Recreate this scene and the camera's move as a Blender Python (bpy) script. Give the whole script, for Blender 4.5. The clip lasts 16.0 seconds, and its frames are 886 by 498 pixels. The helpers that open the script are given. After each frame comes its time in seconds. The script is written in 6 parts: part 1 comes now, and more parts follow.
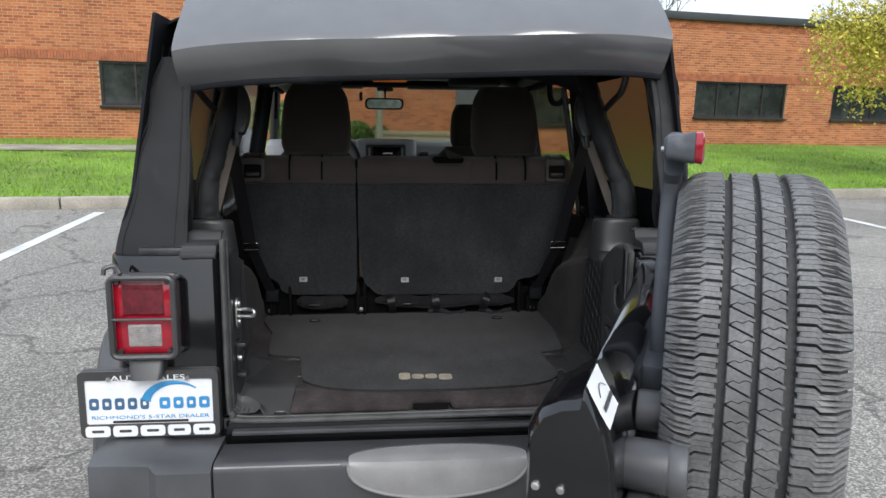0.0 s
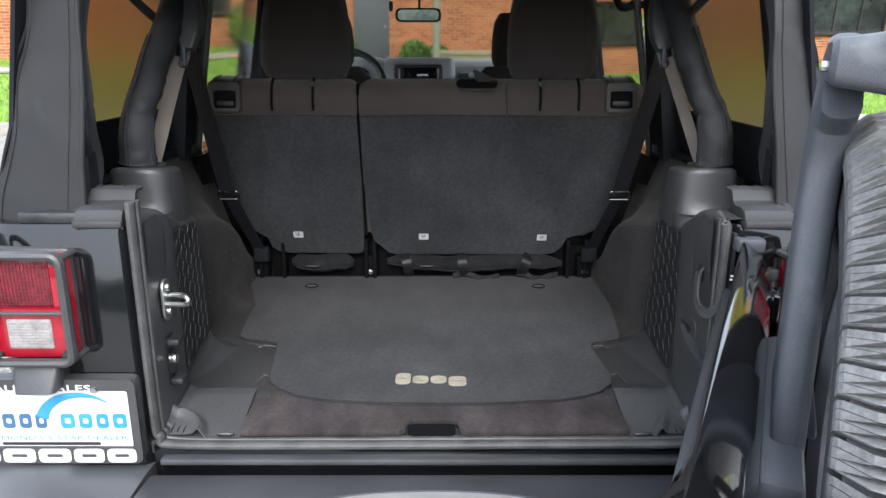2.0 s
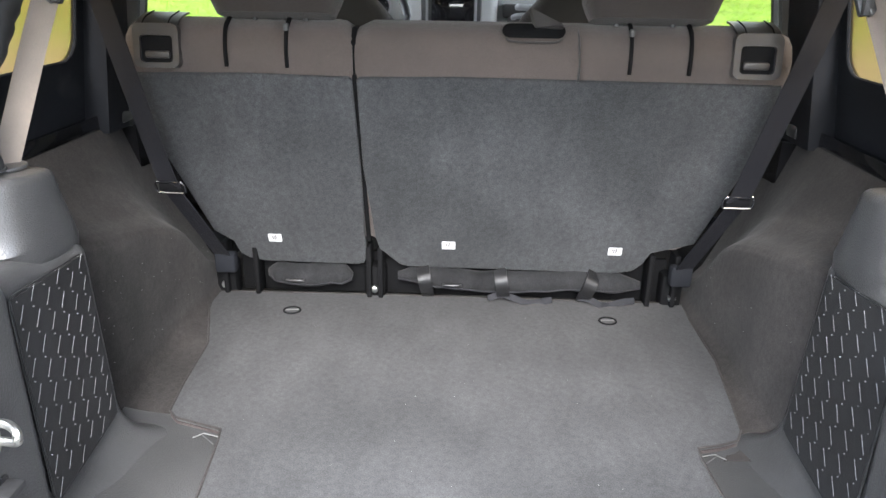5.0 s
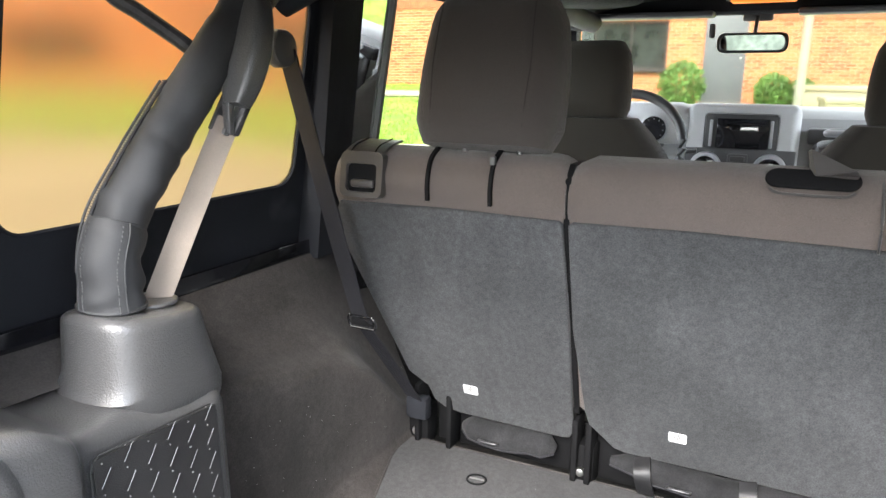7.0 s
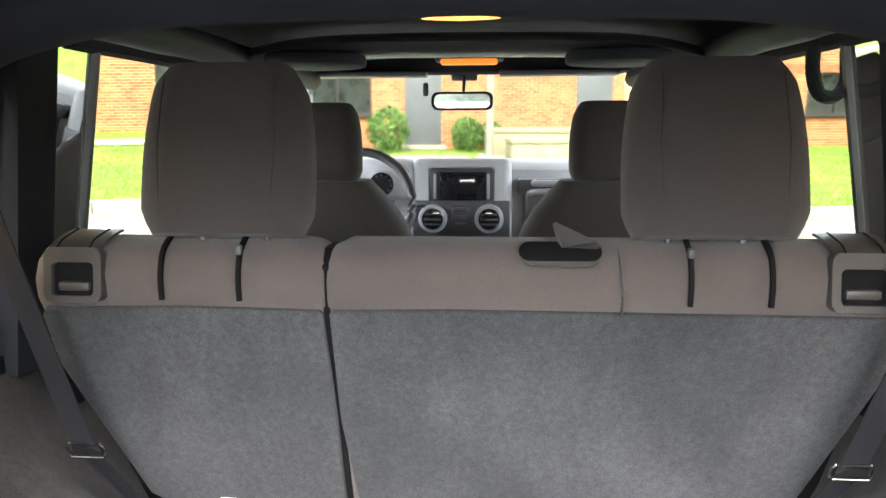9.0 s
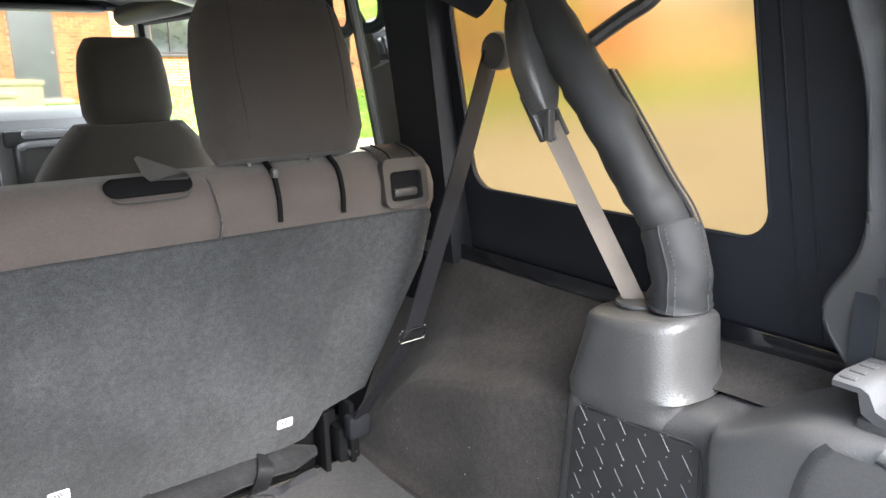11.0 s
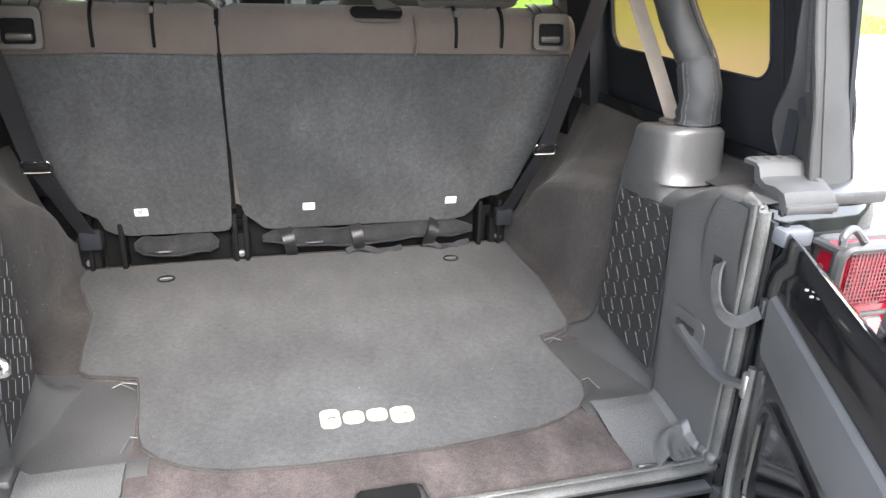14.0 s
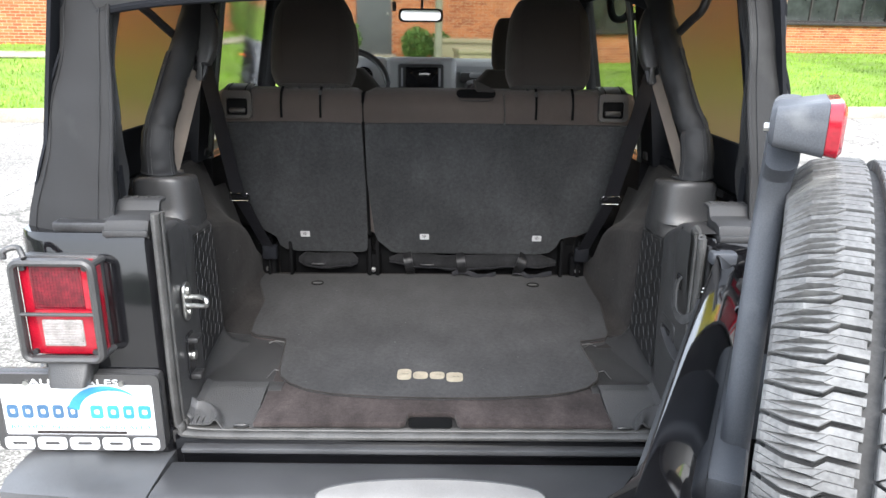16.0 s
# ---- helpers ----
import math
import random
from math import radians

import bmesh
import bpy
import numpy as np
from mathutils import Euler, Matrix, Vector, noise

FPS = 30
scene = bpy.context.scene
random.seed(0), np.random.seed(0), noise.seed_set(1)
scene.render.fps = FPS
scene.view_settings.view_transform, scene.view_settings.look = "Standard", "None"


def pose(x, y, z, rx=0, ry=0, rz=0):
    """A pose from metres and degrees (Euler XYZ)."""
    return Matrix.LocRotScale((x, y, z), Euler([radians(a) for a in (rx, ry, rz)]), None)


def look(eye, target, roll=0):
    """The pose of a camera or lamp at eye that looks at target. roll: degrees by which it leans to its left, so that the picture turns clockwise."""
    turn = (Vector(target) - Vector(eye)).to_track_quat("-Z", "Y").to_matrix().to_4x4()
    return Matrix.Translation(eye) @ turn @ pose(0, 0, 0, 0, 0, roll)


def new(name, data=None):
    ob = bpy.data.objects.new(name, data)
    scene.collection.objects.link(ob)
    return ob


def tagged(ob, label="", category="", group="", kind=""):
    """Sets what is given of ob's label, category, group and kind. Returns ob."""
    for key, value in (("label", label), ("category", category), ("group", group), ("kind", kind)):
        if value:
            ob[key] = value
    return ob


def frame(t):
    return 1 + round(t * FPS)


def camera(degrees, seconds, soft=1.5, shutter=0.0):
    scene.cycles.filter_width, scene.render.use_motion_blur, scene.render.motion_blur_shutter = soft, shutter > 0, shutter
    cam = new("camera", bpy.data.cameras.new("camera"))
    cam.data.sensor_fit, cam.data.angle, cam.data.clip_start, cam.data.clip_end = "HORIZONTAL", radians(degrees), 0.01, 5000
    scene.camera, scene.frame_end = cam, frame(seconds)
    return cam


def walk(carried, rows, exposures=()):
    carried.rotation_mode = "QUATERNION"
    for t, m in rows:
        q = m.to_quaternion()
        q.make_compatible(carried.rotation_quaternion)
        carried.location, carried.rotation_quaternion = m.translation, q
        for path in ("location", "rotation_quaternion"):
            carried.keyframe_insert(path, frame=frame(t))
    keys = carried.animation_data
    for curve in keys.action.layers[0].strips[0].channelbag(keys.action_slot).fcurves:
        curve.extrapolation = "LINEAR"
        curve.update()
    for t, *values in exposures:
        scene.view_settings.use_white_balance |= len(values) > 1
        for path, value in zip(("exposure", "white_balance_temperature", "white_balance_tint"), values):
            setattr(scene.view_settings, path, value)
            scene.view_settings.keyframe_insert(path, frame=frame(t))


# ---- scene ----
cam = camera(64.0, 16.0)
# the car stands nose-down on the sloping lot; the path is given in the car's own axes
CAR = pose(0, 0, 0, -2.6, -0.65, 0)
PATH = [
    (0, (-0.116, -1.828, 1.532), (0.07, 0.136, 1.204), 0.5),
    (0.5, (-0.044, -1.748, 1.53), (0.081, 0.218, 1.184), 0.5),
    (1, (-0.016, -1.615, 1.527), (0.062, 0.346, 1.141), 0.4),
    (1.5, (0.027, -1.416, 1.529), (0.061, 0.533, 1.079), 0.1),
    (2, (0.05, -1.245, 1.516), (0.056, 0.681, 0.978), 0.1),
    (2.5, (0.079, -1.043, 1.528), (0.077, 0.854, 0.894), -0.1),
    (3, (0.08, -0.9, 1.51), (0.098, 0.963, 0.783), 0.0),
    (3.2, (0.065, -0.849, 1.507), (0.098, 1.0, 0.747), 0.1),
    (5.3, (0.048, -0.499, 1.538), (-0.1, 1.362, 0.822), 1.3),
    (5.5, (0.073, -0.452, 1.545), (-0.162, 1.409, 0.852), 1.2),
    (6, (0.121, -0.363, 1.543), (-0.361, 1.477, 0.926), 1.0),
    (6.5, (0.138, -0.299, 1.549), (-0.574, 1.491, 1.009), 0.8),
    (7, (0.137, -0.253, 1.553), (-0.74, 1.484, 1.091), 0.5),
    (7.5, (0.128, -0.216, 1.568), (-0.822, 1.497, 1.166), 0.2),
    (8, (0.102, -0.172, 1.585), (-0.766, 1.592, 1.221), 0.0),
    (8.5, (0.079, -0.166, 1.6), (-0.482, 1.722, 1.252), -0.2),
    (9, (0.058, -0.176, 1.606), (-0.086, 1.788, 1.259), -0.3),
    (9.5, (0.003, -0.176, 1.607), (0.355, 1.761, 1.252), -0.4),
    (10, (-0.045, -0.185, 1.591), (0.762, 1.609, 1.235), -0.1),
    (10.2, (-0.057, -0.184, 1.588), (0.887, 1.542, 1.226), -0.3),
    (12.3, (-0.204, -0.244, 1.546), (1.003, 1.177, 0.824), 1.0),
    (12.5, (-0.213, -0.27, 1.541), (0.939, 1.183, 0.792), 1.1),
    (13, (-0.197, -0.395, 1.528), (0.77, 1.17, 0.744), 1.4),
    (13.5, (-0.154, -0.577, 1.526), (0.58, 1.112, 0.746), 1.6),
    (14, (-0.127, -0.806, 1.524), (0.365, 0.986, 0.785), 1.8),
    (14.5, (-0.075, -1.008, 1.557), (0.22, 0.843, 0.858), 1.9),
    (15, (0.01, -1.181, 1.572), (0.151, 0.704, 0.917), 1.7),
    (15.5, (0.052, -1.283, 1.586), (0.096, 0.619, 0.967), 1.1),
    (16, (0.052, -1.344, 1.594), (0.057, 0.571, 1.016), 0.6),
]
walk(cam, [(t, CAR @ look(eye, target, roll)) for t, eye, target, roll in PATH],
     [(0, 0.54, 6300, 10), (1.5, 1.08, 6150, 10), (2, 1.58, 6150, 10), (2.5, 1.9, 6200, 10), (3, 2.2, 6200, 10), (5.5, 3.44, 6350, 10), (7, 3.63, 6500, 10), (8, 3.66, 6500, 10), (9, 3.66, 6500, 10), (10.2, 3.64, 6450, 10), (12.5, 3.6, 6550, 10), (14, 3.38, 6600, 10), (15, 2.85, 6500, 10), (16, 1.98, 6350, 10)])

# ---- light ----
world = bpy.data.worlds.new("world")
scene.world = world
world.use_nodes = True
wn = world.node_tree.nodes
sky = wn.new("ShaderNodeTexSky")
sky.sky_type = "NISHITA"
sky.sun_disc = False
sky.sun_elevation = radians(44)
sky.sun_rotation = radians(176)
sky.air_density, sky.dust_density, sky.ozone_density = 1.2, 4.0, 1.0
soft_sky = wn.new("ShaderNodeMix")
soft_sky.data_type = "RGBA"
soft_sky.inputs[0].default_value = 0.7
soft_sky.inputs[7].default_value = (7.3, 7.9, 8.8, 1)
world.node_tree.links.new(sky.outputs[0], soft_sky.inputs[6])
world.node_tree.links.new(soft_sky.outputs[2], wn["Background"].inputs[0])
wn["Background"].inputs[1].default_value = 0.13
sun = new("sun", bpy.data.lights.new("sun", "SUN"))
sun.data.energy, sun.data.angle, sun.data.color = 1.3, radians(35), (1, 0.98, 0.95)
sun.matrix_world = look((0.8, -12, 11.5), (0, 0, 0))


# ---- materials ----
def mat(name, color, rough=0.5, metal=0.0, var=0.15, scale=8.0, grain=120.0, bump=0.1, coat=0.0, spots=None, sheen=0.0, dist=0.002, rvar=0.08, fvar=None):
    """A surface with wide stains and fine grain: var is the spread of its colour, bump the depth of its relief."""
    m = bpy.data.materials.new(name)
    m.use_nodes = True
    nt = m.node_tree
    n, link = nt.nodes, nt.links.new
    b = n["Principled BSDF"]
    co = n.new("ShaderNodeTexCoord")
    wide, fine = n.new("ShaderNodeTexNoise"), n.new("ShaderNodeTexNoise")
    for tex, s, d in ((wide, scale, 4.0), (fine, grain, 2.0)):
        tex.inputs["Scale"].default_value, tex.inputs["Detail"].default_value = s, d
        link(co.outputs["Object"], tex.inputs["Vector"])
    span = []
    for tex, v in ((wide, var), (fine, var * 0.6 if fvar is None else fvar)):
        rg = n.new("ShaderNodeMapRange")
        rg.clamp = False
        rg.inputs[1].default_value, rg.inputs[2].default_value = 0.32, 0.68
        rg.inputs[3].default_value, rg.inputs[4].default_value = 1 - v, 1 + v
        link(tex.outputs[0], rg.inputs[0])
        span.append(rg)
    ramp = n.new("ShaderNodeMath")
    ramp.operation = "MULTIPLY"
    ramp.use_clamp = False
    link(span[0].outputs[0], ramp.inputs[0])
    link(span[1].outputs[0], ramp.inputs[1])
    mul = n.new("ShaderNodeVectorMath")
    mul.operation = "SCALE"
    mul.inputs[0].default_value = color
    link(ramp.outputs[0], mul.inputs["Scale"])
    out = mul.outputs[0]
    if spots:
        tint, size, amount = spots
        vor = n.new("ShaderNodeTexNoise")
        vor.inputs["Scale"].default_value, vor.inputs["Detail"].default_value = size, 6.0
        link(co.outputs["Object"], vor.inputs["Vector"])
        cut = n.new("ShaderNodeMapRange")
        cut.inputs[1].default_value, cut.inputs[2].default_value = 0.62 - amount, 0.72 - amount
        link(vor.outputs[0], cut.inputs[0])
        m2 = n.new("ShaderNodeMix")
        m2.data_type = "RGBA"
        link(cut.outputs[0], m2.inputs[0])
        link(out, m2.inputs[6])
        m2.inputs[7].default_value = (*tint, 1)
        out = m2.outputs[2]
    link(out, b.inputs["Base Color"])
    rr = n.new("ShaderNodeMapRange")
    rr.inputs[1].default_value, rr.inputs[2].default_value = 0.3, 0.7
    rr.inputs[3].default_value, rr.inputs[4].default_value = max(rough - rvar, 0.02), min(rough + rvar, 1)
    link(wide.outputs[0], rr.inputs[0])
    link(rr.outputs[0], b.inputs["Roughness"])
    b.inputs["Metallic"].default_value = metal
    b.inputs["Coat Weight"].default_value = coat
    b.inputs["Coat Roughness"].default_value = 0.05
    b.inputs["Sheen Weight"].default_value = sheen
    if bump:
        bp = n.new("ShaderNodeBump")
        bp.inputs["Strength"].default_value, bp.inputs["Distance"].default_value = bump, dist
        link(fine.outputs[0], bp.inputs["Height"])
        link(bp.outputs[0], b.inputs["Normal"])
    return m


def pile(name, color, nap=0.25, marks=16.0, fibre=420.0, blotch=0.25):
    """Carpet or felt: soft worn blotches, brush marks that run one way, and a fine fibre grain."""
    m = bpy.data.materials.new(name)
    m.use_nodes = True
    n, link = m.node_tree.nodes, m.node_tree.links.new
    b = n["Principled BSDF"]
    co = n.new("ShaderNodeTexCoord")
    out = None
    for scale, detail, amount, stretch in ((3.2, 3.0, blotch, (1, 1, 1)), (marks, 5.0, nap, (1.6, 0.7, 0.7)), (fibre, 2.0, 0.22, (1, 1, 1)), (fibre * 0.22, 3.0, 0.12, (1, 1, 1))):
        mp, tx, rg = n.new("ShaderNodeMapping"), n.new("ShaderNodeTexNoise"), n.new("ShaderNodeMapRange")
        mp.inputs["Scale"].default_value = stretch
        mp.inputs["Rotation"].default_value = (0, 0, 0.5)
        tx.inputs["Scale"].default_value, tx.inputs["Detail"].default_value = scale, detail
        rg.clamp = False
        rg.inputs[1].default_value, rg.inputs[2].default_value, rg.inputs[3].default_value, rg.inputs[4].default_value = 0.32, 0.68, 1 - amount, 1 + amount
        link(co.outputs["Object"], mp.inputs[0])
        link(mp.outputs[0], tx.inputs["Vector"])
        link(tx.outputs[0], rg.inputs[0])
        if out is None:
            out = rg.outputs[0]
        else:
            mu = n.new("ShaderNodeMath")
            mu.operation = "MULTIPLY"
            link(out, mu.inputs[0])
            link(rg.outputs[0], mu.inputs[1])
            out = mu.outputs[0]
        grain = tx
    sc = n.new("ShaderNodeVectorMath")
    sc.operation = "SCALE"
    sc.inputs[0].default_value = color
    link(out, sc.inputs["Scale"])
    link(sc.outputs[0], b.inputs["Base Color"])
    b.inputs["Roughness"].default_value = 0.95
    b.inputs["Sheen Weight"].default_value = 0.06
    b.inputs["Specular IOR Level"].default_value = 0.12
    bp = n.new("ShaderNodeBump")
    bp.inputs["Strength"].default_value, bp.inputs["Distance"].default_value = 0.35, 0.002
    link(grain.outputs[0], bp.inputs["Height"])
    link(bp.outputs[0], b.inputs["Normal"])
    return m


def glass(name, color, rough=0.0, ior=1.45, alpha=1.0):
    m = bpy.data.materials.new(name)
    m.use_nodes = True
    b = m.node_tree.nodes["Principled BSDF"]
    b.inputs["Base Color"].default_value = (*color, 1)
    b.inputs["Transmission Weight"].default_value = 1.0
    b.inputs["Roughness"].default_value, b.inputs["IOR"].default_value = rough, ior
    b.inputs["Alpha"].default_value = alpha
    return m


def glow(name, color, strength):
    m = bpy.data.materials.new(name)
    m.use_nodes = True
    b = m.node_tree.nodes["Principled BSDF"]
    b.inputs["Base Color"].default_value = (*color, 1)
    b.inputs["Emission Color"].default_value = (*color, 1)
    b.inputs["Emission Strength"].default_value = strength
    return m


PAINT = mat("black_paint", (0.006, 0.006, 0.007), 0.09, 0, 0.3, 3, 60, 0.0, coat=0.4, rvar=0.04)
TRIM = mat("black_plastic", (0.050, 0.0495, 0.050), 0.31, 0, 0.18, 6, 420, 0.7, dist=0.001, rvar=0.025)
BUMPER = mat("grey_plastic", (0.075, 0.077, 0.081), 0.42, 0, 0.25, 5, 800, 0.3, dist=0.0006)
CLADDING = mat("dark_plastic", (0.06, 0.061, 0.064), 0.36, 0, 0.2, 5, 800, 0.3, dist=0.0006)
SEAL = mat("worn_rubber", (0.066, 0.065, 0.063), 0.46, 0, 0.35, 14, 300, 0.3, spots=((0.12, 0.115, 0.11), 12, -0.02))
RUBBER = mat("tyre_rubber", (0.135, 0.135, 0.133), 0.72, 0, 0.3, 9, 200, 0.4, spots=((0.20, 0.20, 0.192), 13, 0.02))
CARPET = pile("black_carpet", (0.0345, 0.0308, 0.029), 0.2, 12.0, 380.0, 0.35)
MATCLOTH = pile("cargo_mat_pile", (0.047, 0.047, 0.048), 0.11, 9.0, 420.0, 0.15)
MATEDGE = pile("worn_carpet", (0.045, 0.037, 0.036), 0.3, 12.0, 380.0, 0.3)
SEATBACK = pile("seat_back_cloth", (0.051, 0.0525, 0.0545), 0.11, 9.0, 420.0, 0.2)
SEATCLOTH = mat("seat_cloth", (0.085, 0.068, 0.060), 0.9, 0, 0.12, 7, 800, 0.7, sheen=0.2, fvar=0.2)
CANVAS = mat("black_canvas", (0.011, 0.012, 0.015), 0.85, 0, 0.3, 5, 900, 0.6, dist=0.0008, spots=((0.02, 0.022, 0.025), 6, 0.0))
BARCLOTH = mat("bar_canvas", (0.013, 0.015, 0.020), 0.8, 0, 0.3, 9, 900, 0.6, dist=0.0008)
TRIM.node_tree.nodes["Principled BSDF"].inputs["Specular IOR Level"].default_value = 0.58
for cloth in (CANVAS, BARCLOTH):
    cloth.node_tree.nodes["Principled BSDF"].inputs["Specular IOR Level"].default_value = 0.22
CANVASGREY = mat("weathered_canvas", (0.022, 0.0225, 0.024), 0.6, 0, 0.3, 9, 900, 0.6, dist=0.0008)
CANVASGREY.node_tree.nodes["Principled BSDF"].inputs["Specular IOR Level"].default_value = 0.35
BELT = mat("belt_webbing", (0.016, 0.016, 0.019), 0.6, 0, 0.15, 10, 900, 0.5)
BELT.node_tree.nodes["Principled BSDF"].inputs["Specular IOR Level"].default_value = 0.2
BELTGREY = mat("faded_webbing", (0.20, 0.165, 0.135), 0.75, 0, 0.15, 10, 900, 0.5)
FLAP = mat("weathered_flap", (0.021, 0.021, 0.0215), 0.8, 0, 0.35, 7, 900, 0.6, dist=0.0008, spots=((0.04, 0.04, 0.039), 6, 0.02))
# the flap canvas darkened for the left corner, which catches less light
FLAPSHADED = mat("shaded_flap", (0.0155, 0.0155, 0.0165), 0.8, 0, 0.35, 7, 900, 0.6, dist=0.0008, spots=((0.028, 0.028, 0.028), 6, 0.01))
SHINY = mat("shiny_webbing", (0.012, 0.012, 0.013), 0.38, 0, 0.3, 12, 900, 0.3)
STEEL = mat("zinc_steel", (0.55, 0.55, 0.53), 0.35, 1.0, 0.2, 20, 200, 0.1)
DARKSTEEL = mat("dark_steel", (0.06, 0.06, 0.062), 0.4, 0.6, 0.2, 20, 200, 0.1)
WHITE = mat("white_print", (0.78, 0.79, 0.8), 0.5, 0, 0.04, 20, 200, 0.0)
STITCH = mat("grey_thread", (0.07, 0.07, 0.07), 0.6, 0, 0.2, 40, 900, 0.0)
LINT = mat("lint_fibre", (0.26, 0.26, 0.255), 0.9, 0, 0.2, 40, 900, 0.0)
LABEL = mat("label_cloth", (0.55, 0.55, 0.55), 0.8, 0, 0.1, 40, 900, 0.2)
THREAD = mat("pale_thread", (0.33, 0.295, 0.225), 0.85, 0, 0.15, 40, 500, 0.8)
BLUE = mat("blue_print", (0.04, 0.25, 0.5), 0.5, 0, 0.1, 20, 200, 0.0)
NAVY = mat("navy_print", (0.05, 0.12, 0.22), 0.5, 0, 0.1, 20, 200, 0.0)
RED = mat("red_lens", (0.30, 0.006, 0.018), 0.12, 0, 0.2, 30, 260, 0.0, coat=0.8)
LENSFIELD = mat("dark_red_lens", (0.13, 0.004, 0.012), 0.15, 0, 0.3, 60, 260, 0.0, coat=0.8)
CLEAR = mat("clear_lens", (0.30, 0.28, 0.27), 0.15, 0, 0.2, 60, 200, 0.2, coat=0.8)
# dash plastics paled to stand in for daylight and haze behind the windscreen
DASH = mat("dash_plastic", (0.34, 0.345, 0.34), 0.5, 0, 0.1, 5, 600, 0.3, dist=0.0006)
DASHPALE = mat("daylit_dash_pale", (0.42, 0.42, 0.41), 0.45, 0, 0.1, 5, 600, 0.2, dist=0.0006)
SILVER = mat("silver_plastic", (0.4, 0.4, 0.41), 0.35, 0.5, 0.1, 5, 600, 0.1)
SCREEN = mat("screen", (0.012, 0.012, 0.014), 0.08, 0, 0.2, 5, 60, 0.0, coat=1.0)
MIRROR = mat("mirror_glass", (0.85, 0.86, 0.87), 0.02, 1.0, 0.02, 5, 60, 0.0, rvar=0.01)
WINDSHIELD = glass("windshield_glass", (0.190, 0.188, 0.147), 0.20, 1.03)
DOORGLASS = glass("green_door_glass", (0.160, 0.162, 0.116), 0.08, 1.03)
TINTED = glass("tinted_glass", (0.045, 0.085, 0.035), 0.0, 1.3)
VINYL = glass("smoked_vinyl", (0.226, 0.163, 0.083), 0.30, 1.15)
LAMPGLOW = glow("dome_lamp_lens", (1.0, 0.42, 0.10), 0.22)
AMBER = glow("amber_lamp", (1.0, 0.24, 0.025), 0.085)
RELEASE = mat("release_plastic", (0.045, 0.042, 0.040), 0.4, 0, 0.1, 10, 700, 0.2)
ARM = mat("blue_grey_plastic", (0.074, 0.079, 0.089), 0.48, 0, 0.25, 5, 700, 0.3, dist=0.0006, spots=((0.15, 0.155, 0.16), 9, -0.02))
SIDEWALL = mat("sidewall_rubber", (0.036, 0.036, 0.037), 0.6, 0, 0.25, 9, 200, 0.3)
# tyre rubber with the shade of the grooves put into the colour
TREADBASE = mat("groove_shade", (0.05, 0.05, 0.05), 0.8, 0, 0.3, 20, 200, 0.2)
GRAIN = mat("pebble_grain_plastic", (0.075, 0.075, 0.076), 0.36, 0, 0.15, 8, 330, 0.9, dist=0.0014)
STRAP = mat("grey_webbing", (0.05, 0.05, 0.05), 0.8, 0, 0.3, 60, 500, 0.9)
WIRE = mat("dull_wire", (0.075, 0.075, 0.075), 0.5, 0.2, 0.2, 40, 300, 0.1)
CLAMP = mat("clamp_plastic", (0.034, 0.034, 0.035), 0.68, 0, 0.25, 12, 500, 0.3, dist=0.0006)
# the seat cloth darkened for the weaker light on headrests and front seats
SHADECLOTH = mat("shaded_cloth", (0.030, 0.0242, 0.0215), 0.9, 0, 0.12, 7, 800, 0.7, sheen=0.15, fvar=0.2)
SEATSEAM = mat("seam_thread", (0.018, 0.015, 0.014), 0.9, 0, 0.1, 30, 500, 0.2)
# silver-grey of the step pad; also colours the edge highlights beside it
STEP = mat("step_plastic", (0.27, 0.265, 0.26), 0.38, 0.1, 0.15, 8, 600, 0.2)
VINYLROLL = mat("glossy_vinyl", (0.11, 0.11, 0.113), 0.13, 0, 0.06, 4, 12, 0.05, dist=0.01, rvar=0.03)
VINYLROLL.node_tree.nodes["Principled BSDF"].inputs["IOR"].default_value = 2.0
# near-black; stands in for shade in gaps and openings, and for plain black parts
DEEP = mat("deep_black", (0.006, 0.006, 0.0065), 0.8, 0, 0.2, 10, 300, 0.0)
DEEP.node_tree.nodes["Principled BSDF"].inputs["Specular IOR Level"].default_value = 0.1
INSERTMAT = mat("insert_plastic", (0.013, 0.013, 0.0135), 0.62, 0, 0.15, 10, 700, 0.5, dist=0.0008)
TICK = mat("pale_tick", (0.13, 0.13, 0.135), 0.5, 0, 0.3, 30, 300, 0.0)


# ---- mesh helpers ----
def part(name, bm, material, parent=None, label="", smooth=35, thing=None):
    """Links a bmesh as one mesh object; thing: (label, category, group, kind) for a thing of its own."""
    me = bpy.data.meshes.new(name)
    bmesh.ops.recalc_face_normals(bm, faces=bm.faces)
    bm.to_mesh(me)
    bm.free()
    me.materials.append(material)
    if smooth:
        me.shade_smooth()
        me.set_sharp_from_angle(angle=radians(smooth))
    ob = new(name, me)
    ob.parent = parent
    if label:
        tagged(ob, label)
    if thing:
        tagged(ob, *thing)
    return ob


def empty(name, m=None, parent=None, label="", category="", group="", kind=""):
    ob = new(name)
    ob.empty_display_size = 0.1
    if m is not None:
        ob.matrix_world = m
    ob.parent = parent
    return tagged(ob, label, category, group, kind)


